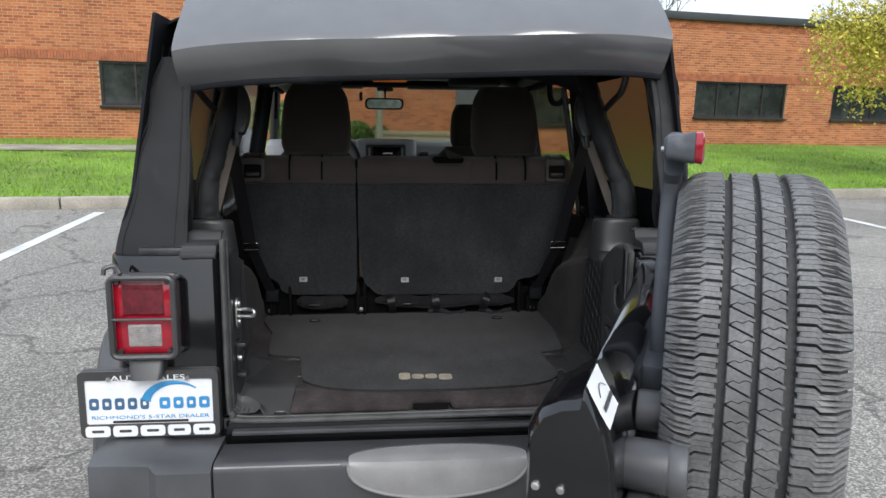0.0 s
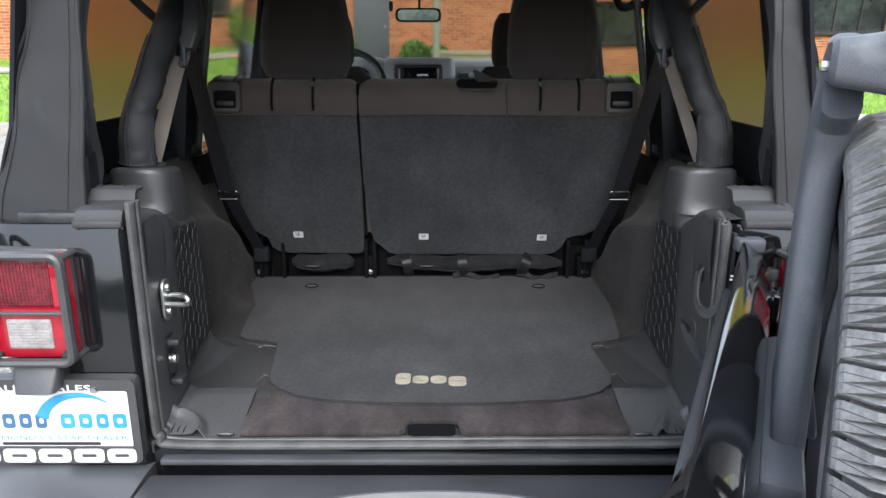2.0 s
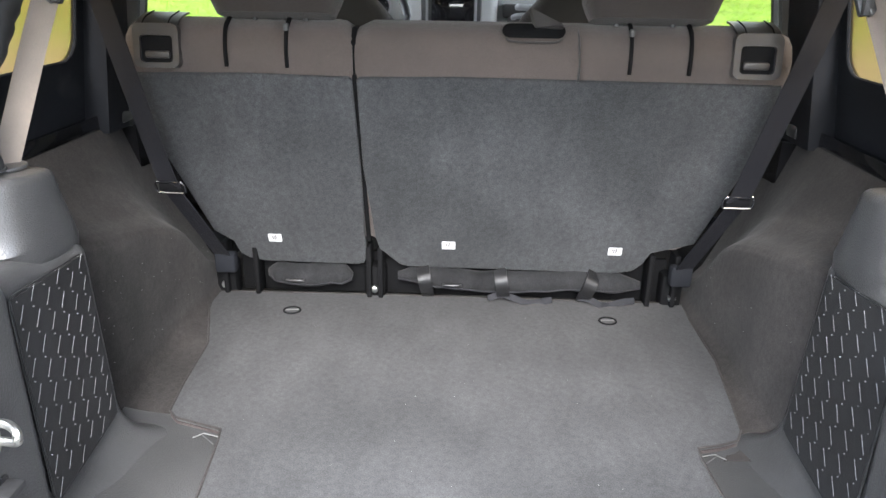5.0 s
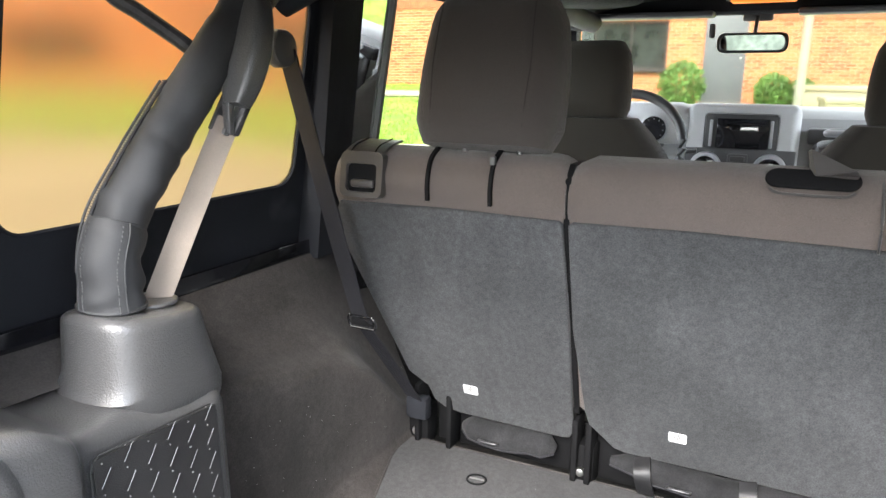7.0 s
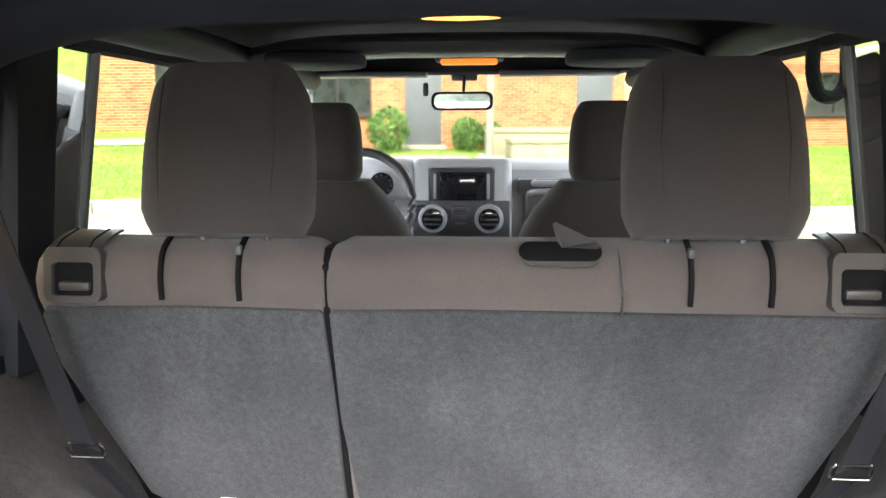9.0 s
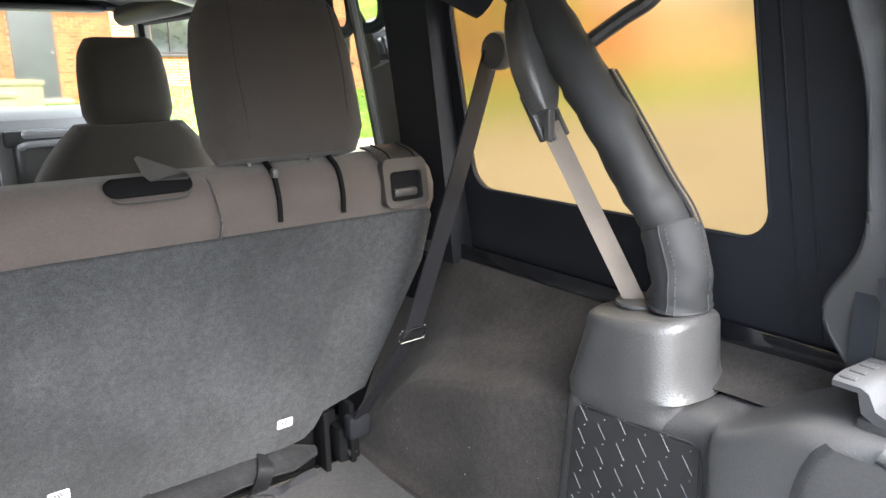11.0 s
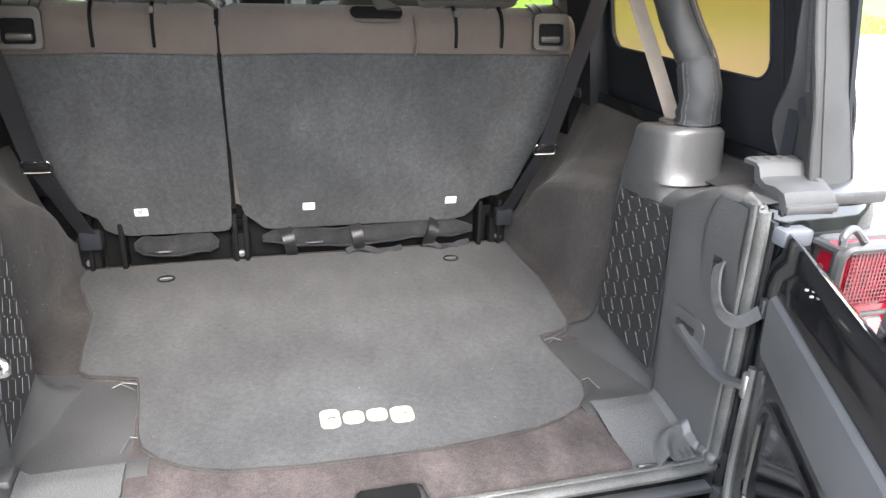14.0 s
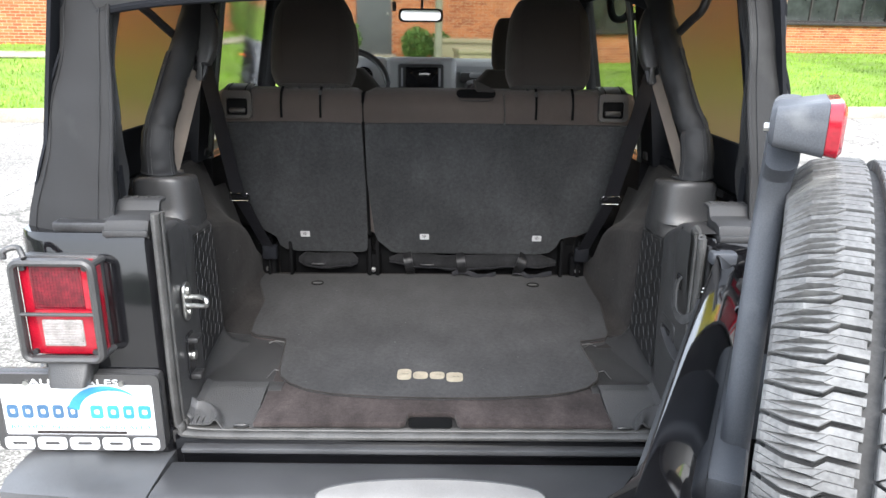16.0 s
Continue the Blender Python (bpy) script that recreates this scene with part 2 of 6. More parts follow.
def box(c, s, bevel=0.0, seg=2, m=None, bm=None):
    """A box of size s about c, with rounded edges, turned by m."""
    bm2 = bmesh.new()
    bmesh.ops.create_cube(bm2, size=1)
    bmesh.ops.scale(bm2, vec=s, verts=bm2.verts)
    if bevel:
        bmesh.ops.bevel(bm2, geom=bm2.edges[:], offset=bevel, segments=seg, profile=0.5, affect="EDGES")
    bmesh.ops.translate(bm2, vec=c, verts=bm2.verts)
    if m is not None:
        bm2.transform(m)
    return join(bm, bm2)


def join(bm, bm2):
    if bm is None:
        return bm2
    me = bpy.data.meshes.new("tmp")
    bm2.to_mesh(me)
    bm2.free()
    bm.from_mesh(me)
    bpy.data.meshes.remove(me)
    return bm


def loft(rings, closed=True, caps=True, bm=None):
    """Skin through rings of equal length."""
    bm = bm or bmesh.new()
    vs = [[bm.verts.new(p) for p in r] for r in rings]
    n = len(rings[0])
    for a, b in zip(vs, vs[1:]):
        for i in range(n if closed else n - 1):
            bm.faces.new((a[i], a[(i + 1) % n], b[(i + 1) % n], b[i]))
    if caps and closed:
        bm.faces.new(vs[0])
        bm.faces.new(vs[-1][::-1])
    return bm


def smooth_path(pts, n=8):
    """Catmull-Rom through the points."""
    p = [Vector(q) for q in pts]
    p = [2 * p[0] - p[1], *p, 2 * p[-1] - p[-2]]
    out = []
    for a, b, c, d in zip(p, p[1:], p[2:], p[3:]):
        for i in range(n):
            t = i / n
            out.append(0.5 * (2 * b + (c - a) * t + (2 * a - 5 * b + 4 * c - d) * t * t + (3 * b - a - 3 * c + d) * t ** 3))
    out.append(p[-2])
    return out


def sweep(pts, w, h=None, n=12, up=(0, 0, 1), rect=False, bm=None, closed=False, r=0.3):
    """A tube or strap along points: w, h its half sizes (numbers, or lists along the way)."""
    pts = [Vector(p) for p in pts]
    m = len(pts)
    h = w if h is None else h
    rings = []
    for i, p in enumerate(pts):
        a, b = (pts[i - 1], pts[(i + 1) % m]) if closed else (pts[max(i - 1, 0)], pts[min(i + 1, m - 1)])
        t = (b - a).normalized()
        s = t.cross(Vector(up))
        s = s.normalized() if s.length > 1e-4 else t.orthogonal().normalized()
        u = s.cross(t)
        ww, hh = (w[i] if isinstance(w, (list, tuple)) else w), (h[i] if isinstance(h, (list, tuple)) else h)
        if rect:
            ring = [(-1, -1), (1, -1), (1, 1), (-1, 1)]
        else:
            ring = [(math.cos(k * 2 * math.pi / n), math.sin(k * 2 * math.pi / n)) for k in range(n)]
        rings.append([p + s * ww * x + u * hh * y for x, y in ring])
    if closed:
        return loft(rings + [rings[0]], caps=False, bm=bm)
    return loft(rings, bm=bm)


def rrect(w, h, r, n=6, cx=0.0, cy=0.0):
    """A rounded rectangle, 4 * n points, about (cx, cy)."""
    out = []
    for k, (sx, sy) in enumerate(((1, 1), (-1, 1), (-1, -1), (1, -1))):
        for i in range(n):
            a = (k + i / (n - 1)) * math.pi / 2
            out.append((cx + sx * (w / 2 - r) + r * math.cos(a), cy + sy * (h / 2 - r) + r * math.sin(a)))
    return out


def plate(outline, z0, z1, bevel=0.0, seg=2, m=None, bm=None):
    """A flat outline in x, y, thick from z0 to z1, with its edges rounded, turned by m."""
    bm2 = bmesh.new()
    f = bm2.faces.new([bm2.verts.new((x, y, z0)) for x, y in outline])
    g = bmesh.ops.extrude_face_region(bm2, geom=[f])
    bmesh.ops.translate(bm2, vec=(0, 0, z1 - z0), verts=[v for v in g["geom"] if isinstance(v, bmesh.types.BMVert)])
    if bevel:
        flat = [e for e in bm2.edges if abs(e.verts[0].co.z - e.verts[1].co.z) < 1e-6]
        bmesh.ops.bevel(bm2, geom=flat, offset=bevel, segments=seg, profile=0.5, affect="EDGES")
    if m is not None:
        bm2.transform(m)
    return join(bm, bm2)


def frame_plate(outer, inner, z0, z1, m=None, bm=None):
    """A flat ring between two outlines of equal length."""
    rings = [[(x, y, z) for x, y in o] for o, z in ((outer, z0), (inner, z0), (inner, z1), (outer, z1), (outer, z0))]
    bm2 = loft(rings, caps=False)
    bmesh.ops.remove_doubles(bm2, verts=bm2.verts, dist=1e-6)
    if m is not None:
        bm2.transform(m)
    return join(bm, bm2)


def tube_y(c, r, length, n=24, axis="X", bevel=0.0, bm=None, m=None, r2=None):
    """A cylinder about c along an axis."""
    bm2 = bmesh.new()
    bmesh.ops.create_cone(bm2, cap_ends=True, segments=n, radius1=r, radius2=r if r2 is None else r2, depth=length)
    if bevel:
        rim = [e for e in bm2.edges if abs(e.verts[0].co.z - e.verts[1].co.z) < 1e-6]
        bmesh.ops.bevel(bm2, geom=rim, offset=bevel, segments=2, profile=0.5, affect="EDGES")
    turn = {"X": pose(0, 0, 0, 0, 90, 0), "Y": pose(0, 0, 0, 90, 0, 0), "Z": Matrix()}[axis]
    bm2.transform(Matrix.Translation(c) @ turn)
    if m is not None:
        bm2.transform(m)
    return join(bm, bm2)


def sheet(f, nu, nv, bm=None, thick=0.0):
    """A skin over f(u, v), u and v from 0 to 1; thick: metres along its normal."""
    rings = [[f(i / nu, j / nv) for j in range(nv + 1)] for i in range(nu + 1)]
    bm2 = loft(rings, closed=False, caps=False)
    if thick:
        bmesh.ops.recalc_face_normals(bm2, faces=bm2.faces)
        bmesh.ops.solidify(bm2, geom=bm2.faces[:], thickness=thick)
    return join(bm, bm2)


def mix(a, b, t):
    return tuple(p + (q - p) * t for p, q in zip(a, b))


def mirror_x(bm):
    bmesh.ops.scale(bm, vec=(-1, 1, 1), verts=bm.verts)
    bmesh.ops.reverse_faces(bm, faces=bm.faces)
    return bm


def words(text, size, m, material, name, parent, label="", depth=0.0006, width=None):
    """Writing in the built-in font, laid in the x, y plane of m, fitted to a width."""
    cu = bpy.data.curves.new("text", "FONT")
    cu.body, cu.size, cu.extrude, cu.resolution_u = text, size, depth, 3
    cu.align_x, cu.align_y = "CENTER", "CENTER"
    tmp = bpy.data.objects.new("text", cu)
    me = bpy.data.meshes.new_from_object(tmp)
    bpy.data.objects.remove(tmp)
    bpy.data.curves.remove(cu)
    bm = bmesh.new()
    bm.from_mesh(me)
    bpy.data.meshes.remove(me)
    if width:
        xs = [v.co.x for v in bm.verts]
        k = width / (max(xs) - min(xs))
        bmesh.ops.scale(bm, vec=(k, 1, 1), verts=bm.verts)
    bm.transform(m)
    return part(name, bm, material, parent, label, smooth=0)


# ---- outdoors ----
def asphalt_material():
    """Chips of pale and dark stone in worn bitumen, with long cracks."""
    m = bpy.data.materials.new("asphalt")
    m.use_nodes = True
    n, link = m.node_tree.nodes, m.node_tree.links.new
    b = n["Principled BSDF"]
    co = n.new("ShaderNodeTexCoord")
    chip, wide, vein, crack = n.new("ShaderNodeTexVoronoi"), n.new("ShaderNodeTexNoise"), n.new("ShaderNodeTexNoise"), n.new("ShaderNodeTexVoronoi")
    chip.inputs["Scale"].default_value = 110.0
    wide.inputs["Scale"].default_value, wide.inputs["Detail"].default_value = 0.5, 6.0
    vein.inputs["Scale"].default_value, vein.inputs["Detail"].default_value = 1.6, 5.0
    for tex in (chip, wide, vein):
        link(co.outputs["Object"], tex.inputs["Vector"])
    warp = n.new("ShaderNodeVectorMath")
    warp.operation = "MULTIPLY_ADD"
    warp.inputs[1].default_value = (0.9, 0.9, 0.9)
    link(vein.outputs["Color"], warp.inputs[0])
    link(co.outputs["Object"], warp.inputs[2])
    crack.feature = "DISTANCE_TO_EDGE"
    crack.inputs["Scale"].default_value = 0.45
    link(warp.outputs[0], crack.inputs["Vector"])
    sep = n.new("ShaderNodeSeparateColor")
    link(chip.outputs["Color"], sep.inputs[0])
    ramp = n.new("ShaderNodeValToRGB")
    e = ramp.color_ramp.elements
    e[0].position, e[0].color = 0.0, (0.125, 0.118, 0.104, 1)
    e[1].position, e[1].color = 1.0, (0.47, 0.445, 0.395, 1)
    mid = e.new(0.55)
    mid.color = (0.215, 0.205, 0.184, 1)
    link(sep.outputs[0], ramp.inputs[0])
    rg = n.new("ShaderNodeMapRange")
    rg.inputs[1].default_value, rg.inputs[2].default_value, rg.inputs[3].default_value, rg.inputs[4].default_value = 0.3, 0.7, 0.75, 1.2
    link(wide.outputs[0], rg.inputs[0])
    ck = n.new("ShaderNodeMapRange")
    ck.inputs[1].default_value, ck.inputs[2].default_value, ck.inputs[3].default_value, ck.inputs[4].default_value = 0.003, 0.014, 0.55, 1.0
    link(crack.outputs["Distance"], ck.inputs[0])
    mu = n.new("ShaderNodeMath")
    mu.operation = "MULTIPLY"
    link(rg.outputs[0], mu.inputs[0])
    link(ck.outputs[0], mu.inputs[1])
    sc = n.new("ShaderNodeVectorMath")
    sc.operation = "SCALE"
    link(ramp.outputs[0], sc.inputs[0])
    link(mu.outputs[0], sc.inputs["Scale"])
    link(sc.outputs[0], b.inputs["Base Color"])
    b.inputs["Roughness"].default_value = 0.85
    bp = n.new("ShaderNodeBump")
    bp.inputs["Strength"].default_value, bp.inputs["Distance"].default_value = 0.6, 0.004
    link(chip.outputs["Distance"], bp.inputs["Height"])
    link(bp.outputs[0], b.inputs["Normal"])
    return m


ASPHALT = asphalt_material()
CONCRETE = mat("kerb_concrete", (0.33, 0.30, 0.25), 0.9, 0, 0.25, 2, 60, 0.5)
LINE = mat("road_paint", (0.62, 0.62, 0.6), 0.8, 0, 0.15, 3, 80, 0.4, spots=((0.2, 0.2, 0.2), 25, -0.06))
TURF = mat("turf", (0.15, 0.25, 0.03), 0.9, 0, 0.3, 1.2, 60, 0.6, spots=((0.20, 0.28, 0.05), 1.5, 0.04))
BLADE = mat("grass_blade", (0.19, 0.33, 0.03), 0.7, 0, 0.35, 1.0, 30, 0.0)
COPING = mat("dark_coping", (0.05, 0.055, 0.055), 0.5, 0.3, 0.15, 3, 80, 0.1)
WINFRAME = mat("bronze_frame", (0.035, 0.03, 0.028), 0.4, 0.3, 0.15, 3, 80, 0.1)
PANE = mat("dark_window", (0.03, 0.035, 0.032), 0.05, 0, 0.5, 1.0, 5, 0.0, coat=0.6, rvar=0.02)
DOORGREY = mat("grey_steel_door", (0.085, 0.095, 0.105), 0.5, 0, 0.08, 3, 80, 0.1)
LEAF = mat("leaf_green", (0.095, 0.19, 0.04), 0.6, 0, 0.4, 3, 40, 0.0)
SPRING = mat("spring_leaf", (0.55, 0.50, 0.07), 0.6, 0, 0.35, 3, 40, 0.0)
BARK = mat("bark", (0.11, 0.085, 0.065), 0.9, 0, 0.35, 6, 60, 0.6)
BEIGE = mat("beige_enclosure", (0.27, 0.25, 0.16), 0.6, 0, 0.1, 3, 80, 0.1)
POLE = mat("pale_pole", (0.22, 0.23, 0.18), 0.6, 0, 0.12, 3, 80, 0.1)


def brick_material():
    m = bpy.data.materials.new("red_brick")
    m.use_nodes = True
    nt = m.node_tree
    n, link = nt.nodes, nt.links.new
    b = n["Principled BSDF"]
    co = n.new("ShaderNodeTexCoord")
    sep, comb = n.new("ShaderNodeSeparateXYZ"), n.new("ShaderNodeCombineXYZ")
    link(co.outputs["Object"], sep.inputs[0])
    link(sep.outputs[0], comb.inputs[0])
    link(sep.outputs[2], comb.inputs[1])
    br = n.new("ShaderNodeTexBrick")
    link(comb.outputs[0], br.inputs["Vector"])
    br.offset = 0.5
    for k, v in (("Scale", 1.0), ("Mortar Size", 0.0065), ("Mortar Smooth", 0.3), ("Bias", 0.0), ("Brick Width", 0.21), ("Row Height", 0.0677)):
        br.inputs[k].default_value = v
    br.inputs["Color1"].default_value = (0.37, 0.112, 0.040, 1)
    br.inputs["Color2"].default_value = (0.47, 0.170, 0.065, 1)
    br.inputs["Mortar"].default_value = (0.50, 0.37, 0.24, 1)
    no = n.new("ShaderNodeTexNoise")
    no.inputs["Scale"].default_value, no.inputs["Detail"].default_value = 0.7, 5.0
    link(co.outputs["Object"], no.inputs["Vector"])
    rg = n.new("ShaderNodeMapRange")
    rg.inputs[1].default_value, rg.inputs[2].default_value, rg.inputs[3].default_value, rg.inputs[4].default_value = 0.3, 0.7, 0.78, 1.18
    link(no.outputs[0], rg.inputs[0])
    sc = n.new("ShaderNodeVectorMath")
    sc.operation = "SCALE"
    link(br.outputs["Color"], sc.inputs[0])
    link(rg.outputs[0], sc.inputs["Scale"])
    link(sc.outputs[0], b.inputs["Base Color"])
    b.inputs["Roughness"].default_value = 0.9
    bp = n.new("ShaderNodeBump")
    bp.inputs["Strength"].default_value, bp.inputs["Distance"].default_value = 0.5, 0.01
    bp.invert = True
    link(br.outputs["Fac"], bp.inputs["Height"])
    link(bp.outputs[0], b.inputs["Normal"])
    return m


BRICK = brick_material()
MORTAR = mat("mortar", (0.44, 0.33, 0.22), 0.95, 0, 0.15, 2, 60, 0.4)


def single_brick_material():
    """Each loose face brick has its own shade of orange-red, with a sooty grain."""
    m = bpy.data.materials.new("face_brick")
    m.use_nodes = True
    n, link = m.node_tree.nodes, m.node_tree.links.new
    b = n["Principled BSDF"]
    geo, co, no = n.new("ShaderNodeNewGeometry"), n.new("ShaderNodeTexCoord"), n.new("ShaderNodeTexNoise")
    ramp = n.new("ShaderNodeValToRGB")
    e = ramp.color_ramp.elements
    e[0].position, e[0].color = 0.0, (0.30, 0.085, 0.032, 1)
    e[1].position, e[1].color = 1.0, (0.50, 0.185, 0.072, 1)
    mid = e.new(0.5)
    mid.color = (0.42, 0.140, 0.052, 1)
    link(geo.outputs["Random Per Island"], ramp.inputs[0])
    no.inputs["Scale"].default_value, no.inputs["Detail"].default_value = 0.8, 6.0
    link(co.outputs["Object"], no.inputs["Vector"])
    rg = n.new("ShaderNodeMapRange")
    rg.inputs[1].default_value, rg.inputs[2].default_value, rg.inputs[3].default_value, rg.inputs[4].default_value = 0.3, 0.7, 0.82, 1.15
    link(no.outputs[0], rg.inputs[0])
    sc = n.new("ShaderNodeVectorMath")
    sc.operation = "SCALE"
    link(ramp.outputs[0], sc.inputs[0])
    link(rg.outputs[0], sc.inputs["Scale"])
    link(sc.outputs[0], b.inputs["Base Color"])
    b.inputs["Roughness"].default_value = 0.9
    return m


FACEBRICK = single_brick_material()
SOLDIER = mat("soldier_brick", (0.36, 0.125, 0.06), 0.9, 0, 0.25, 6, 60, 0.3)

# the kerb and the building run aslant to the car
SITE = Matrix.Translation((0, 9.05, 0)) @ pose(0, 0, 0, 0, 0, 9.3)   # x along the kerb, y to the building
WALL_Y, BASE = 8.1, 0.47


def lawn_z(y):
    return 0.15 + (BASE - 0.15) * min(max((y - 0.15) / (WALL_Y - 0.6), 0), 1)


g = bmesh.new()
rings = [[(x, y, 0) for x in (-400, -60, -20, -8, 0, 8, 20, 60, 400)] for y in (-400, -60, -20, -8, 0)]
loft(rings, closed=False, bm=g)
ground = part("ground", g, ASPHALT, None, smooth=0, thing=("worn grey asphalt parking lot with pale stone chips", "parking lot", "", "structure"))
ground.matrix_world = SITE

# lawn, rising to the wall, and far ground beyond
g = bmesh.new()
ys = [0.15 + i * (WALL_Y - 0.15) / 16 for i in range(17)] + [40, 400]
loft([[(x, y, lawn_z(y)) for x in (-400, -60, -20, -10, -4, 0, 4, 10, 20, 60, 400)] for y in ys], closed=False, bm=g)
lawn = part("lawn", g, TURF, None, thing=("bright green mown lawn rising to a brick building", "lawn", "", "structure"))
lawn.matrix_world = SITE

# grass blades
rnd = random.Random(5)
verts, faces = [], []
for i in range(42000):
    x, y = rnd.uniform(-13, 15), 0.17 + (WALL_Y - 0.3) * rnd.random() ** 1.3
    z, a, h, w = lawn_z(y), rnd.uniform(0, 6.28), rnd.uniform(0.03, 0.085), rnd.uniform(0.006, 0.014)
    k = len(verts)
    dx, dy = math.cos(a) * w, math.sin(a) * w
    lx, ly = rnd.uniform(-0.04, 0.04), rnd.uniform(-0.04, 0.04)
    verts += [(x - dx, y - dy, z - 0.005), (x + dx, y + dy, z - 0.005), (x + lx, y + ly, z + h)]
    faces.append((k, k + 1, k + 2))
me = bpy.data.meshes.new("grass")
me.from_pydata(verts, [], faces)
me.materials.append(BLADE)
grass = tagged(new("grass", me), "short bright green grass blades on the lawn", "grass", "", "stuff")
grass.matrix_world = SITE

# footpath along the lawn near the wall
g = box((0, 5.95, lawn_z(5.95) + 0.02), (60, 1.1, 0.05), 0.01)
g.transform(Matrix.Translation((-29.5, 0, 0)))
path_slab = part("pavement", g, CONCRETE, None, thing=("pale concrete footpath across the lawn", "footpath", "", "structure"))
path_slab.matrix_world = SITE

kerb = empty("kerb", SITE, None, "weathered pale concrete kerb along the lawn", "kerb", "", "structure")
kerb_bm = box((0, 0.08, 0.065), (2.98, 0.17, 0.19), 0.018)
first = part("kerb_stone", kerb_bm, CONCRETE, kerb)
first.location.x = -30
for i in range(1, 21):
    o = first.copy()
    scene.collection.objects.link(o)
    o.location.x = -30 + 3 * i

# bay lines
for i, (x, dx) in enumerate(((-3.9, -0.03), (6.6, -0.1), (-8.6, -0.03))):
    g = plate([(0, 0), (0.14, 0), (0.14 + 5.2 * dx, 5.2), (5.2 * dx, 5.2)], 0.004, 0.006)
    o = part("bay_line", g, LINE, None, smooth=0, thing=("worn white painted parking bay line", "road marking", "bay lines", "structure"))
    y1 = (9.05 + 0.164 * x) - 0.35
    o.matrix_world = Matrix.Translation((x - 5.2 * dx, y1 - 5.2, 0))

# ---- brick building ----
building = empty("brick_building", SITE @ Matrix.Translation((0, WALL_Y, 0)), None, "low red brick office building with dark strip windows", "building")
TOP = 4.0
HEAD, SILL = 2.3, 1.27
openings = [(-21.0, -17.0), (-13.5, -9.5), (-5.4, -1.5), (6.15, 9.1), (10.65, 13.8), (15.5, 18.7)]
xs = sorted({-45.0, 45.0, *[e for o in openings for e in o]})
for a, b in zip(xs, xs[1:]):
    if (a, b) in openings:
        part("spandrel", box(((a + b) / 2, 0.15, (SILL - 0.6) / 2), (b - a, 0.3, SILL + 0.6)), MORTAR, building, smooth=0)
        part("parapet", box(((a + b) / 2, 0.15, (HEAD + TOP) / 2), (b - a, 0.3, TOP - HEAD)), MORTAR, building, smooth=0)
    else:
        part("wall", box(((a + b) / 2, 0.15, (TOP - 0.6) / 2), (b - a, 0.3, TOP + 0.6)), MORTAR, building, smooth=0)
for x in (-44.85, 44.85):
    part("side_wall", box((x, 9.15, 1.5), (0.3, 17.7, 4.9)), BRICK, building, smooth=0)
part("roof", box((0, 9, TOP - 0.15), (90, 18, 0.2)), COPING, building)
part("coping", box((0, 0.12, TOP + 0.09), (90.2, 0.46, 0.22), 0.02), COPING, building)
g = bmesh.new()
for i in range(int(60 / 0.0677)):
    box((-30 + i * 0.0677, -0.006, HEAD + 0.1), (0.058, 0.05, 0.195), 0, bm=g)
part("soldier_course", g, SOLDIER, building, smooth=0)
for a, b in openings:
    w = b - a
    win = part("window", frame_plate([(a, SILL), (b, SILL), (b, HEAD), (a, HEAD)], [(a + .05, SILL + .05), (b - .05, SILL + .05), (b - .05, HEAD - .05), (a + .05, HEAD - .05)],
                                     0, 0.08, pose(0, 0.12, 0, 90, 0, 0)), WINFRAME, building, "dark bronze framed strip window", smooth=0)
    k = max(2, round(w / 0.78))
    for i in range(k):
        part("pane", box((a + w * (i + .5) / k, 0.1, (SILL + HEAD) / 2), (w / k - 0.03, 0.01, HEAD - SILL - 0.08)), PANE, win, smooth=0)
        if i:
            part("mullion", box((a + w * i / k, 0.085, (SILL + HEAD) / 2), (0.045, 0.06, HEAD - SILL - 0.06)), WINFRAME, win, smooth=0)
    part("sill", box(((a + b) / 2, -0.02, SILL - 0.035), (w + 0.06, 0.16, 0.07), 0.006), WINFRAME, win)
# face bricks, proud of the mortar
DOORS = ((-0.74, 0.10), (3.30, 4.15))
rb = random.Random(4)
verts, faces = [], []
row = 0
z = 0.20
while z < TOP - 0.03:
    if not HEAD - 0.03 < z < HEAD + 0.17:
        x = -30.0 + (0.105 if row % 2 else 0.0)
        while x < 30:
            w = 0.1985
            x0, x1 = x, x + w
            for a, b in openings:
                if SILL - 0.06 < z < HEAD and x1 > a and x0 < b:
                    x0, x1 = (x0, a) if x0 < a else (b, x1) if x1 > b else (0, 0)
            for a, b in DOORS:
                if z < BASE + 2.2 and x1 > a and x0 < b:
                    x0, x1 = (x0, a) if x0 < a else (b, x1) if x1 > b else (0, 0)
            if x1 - x0 > 0.03:
                d, k = -0.008 + rb.uniform(-0.0025, 0.0025), len(verts)
                q = 0.004
                verts += [(x0, 0.002, z), (x1, 0.002, z), (x1, 0.002, z + 0.057), (x0, 0.002, z + 0.057), (x0 + q, d, z + q), (x1 - q, d, z + q), (x1 - q, d, z + 0.057 - q), (x0 + q, d, z + 0.057 - q)]
                faces += [(k, k + 1, k + 5, k + 4), (k + 1, k + 2, k + 6, k + 5), (k + 2, k + 3, k + 7, k + 6), (k + 3, k, k + 4, k + 7), (k + 4, k + 5, k + 6, k + 7)]
            x += 0.21
    z += 0.0677
    row += 1
me = bpy.data.meshes.new("face_bricks")
me.from_pydata(verts, [], faces)
me.materials.append(FACEBRICK)
bricks = new("face_bricks", me)
bricks.parent = building
tagged(bricks, "orange-red face bricks with pale joints", kind="stuff")
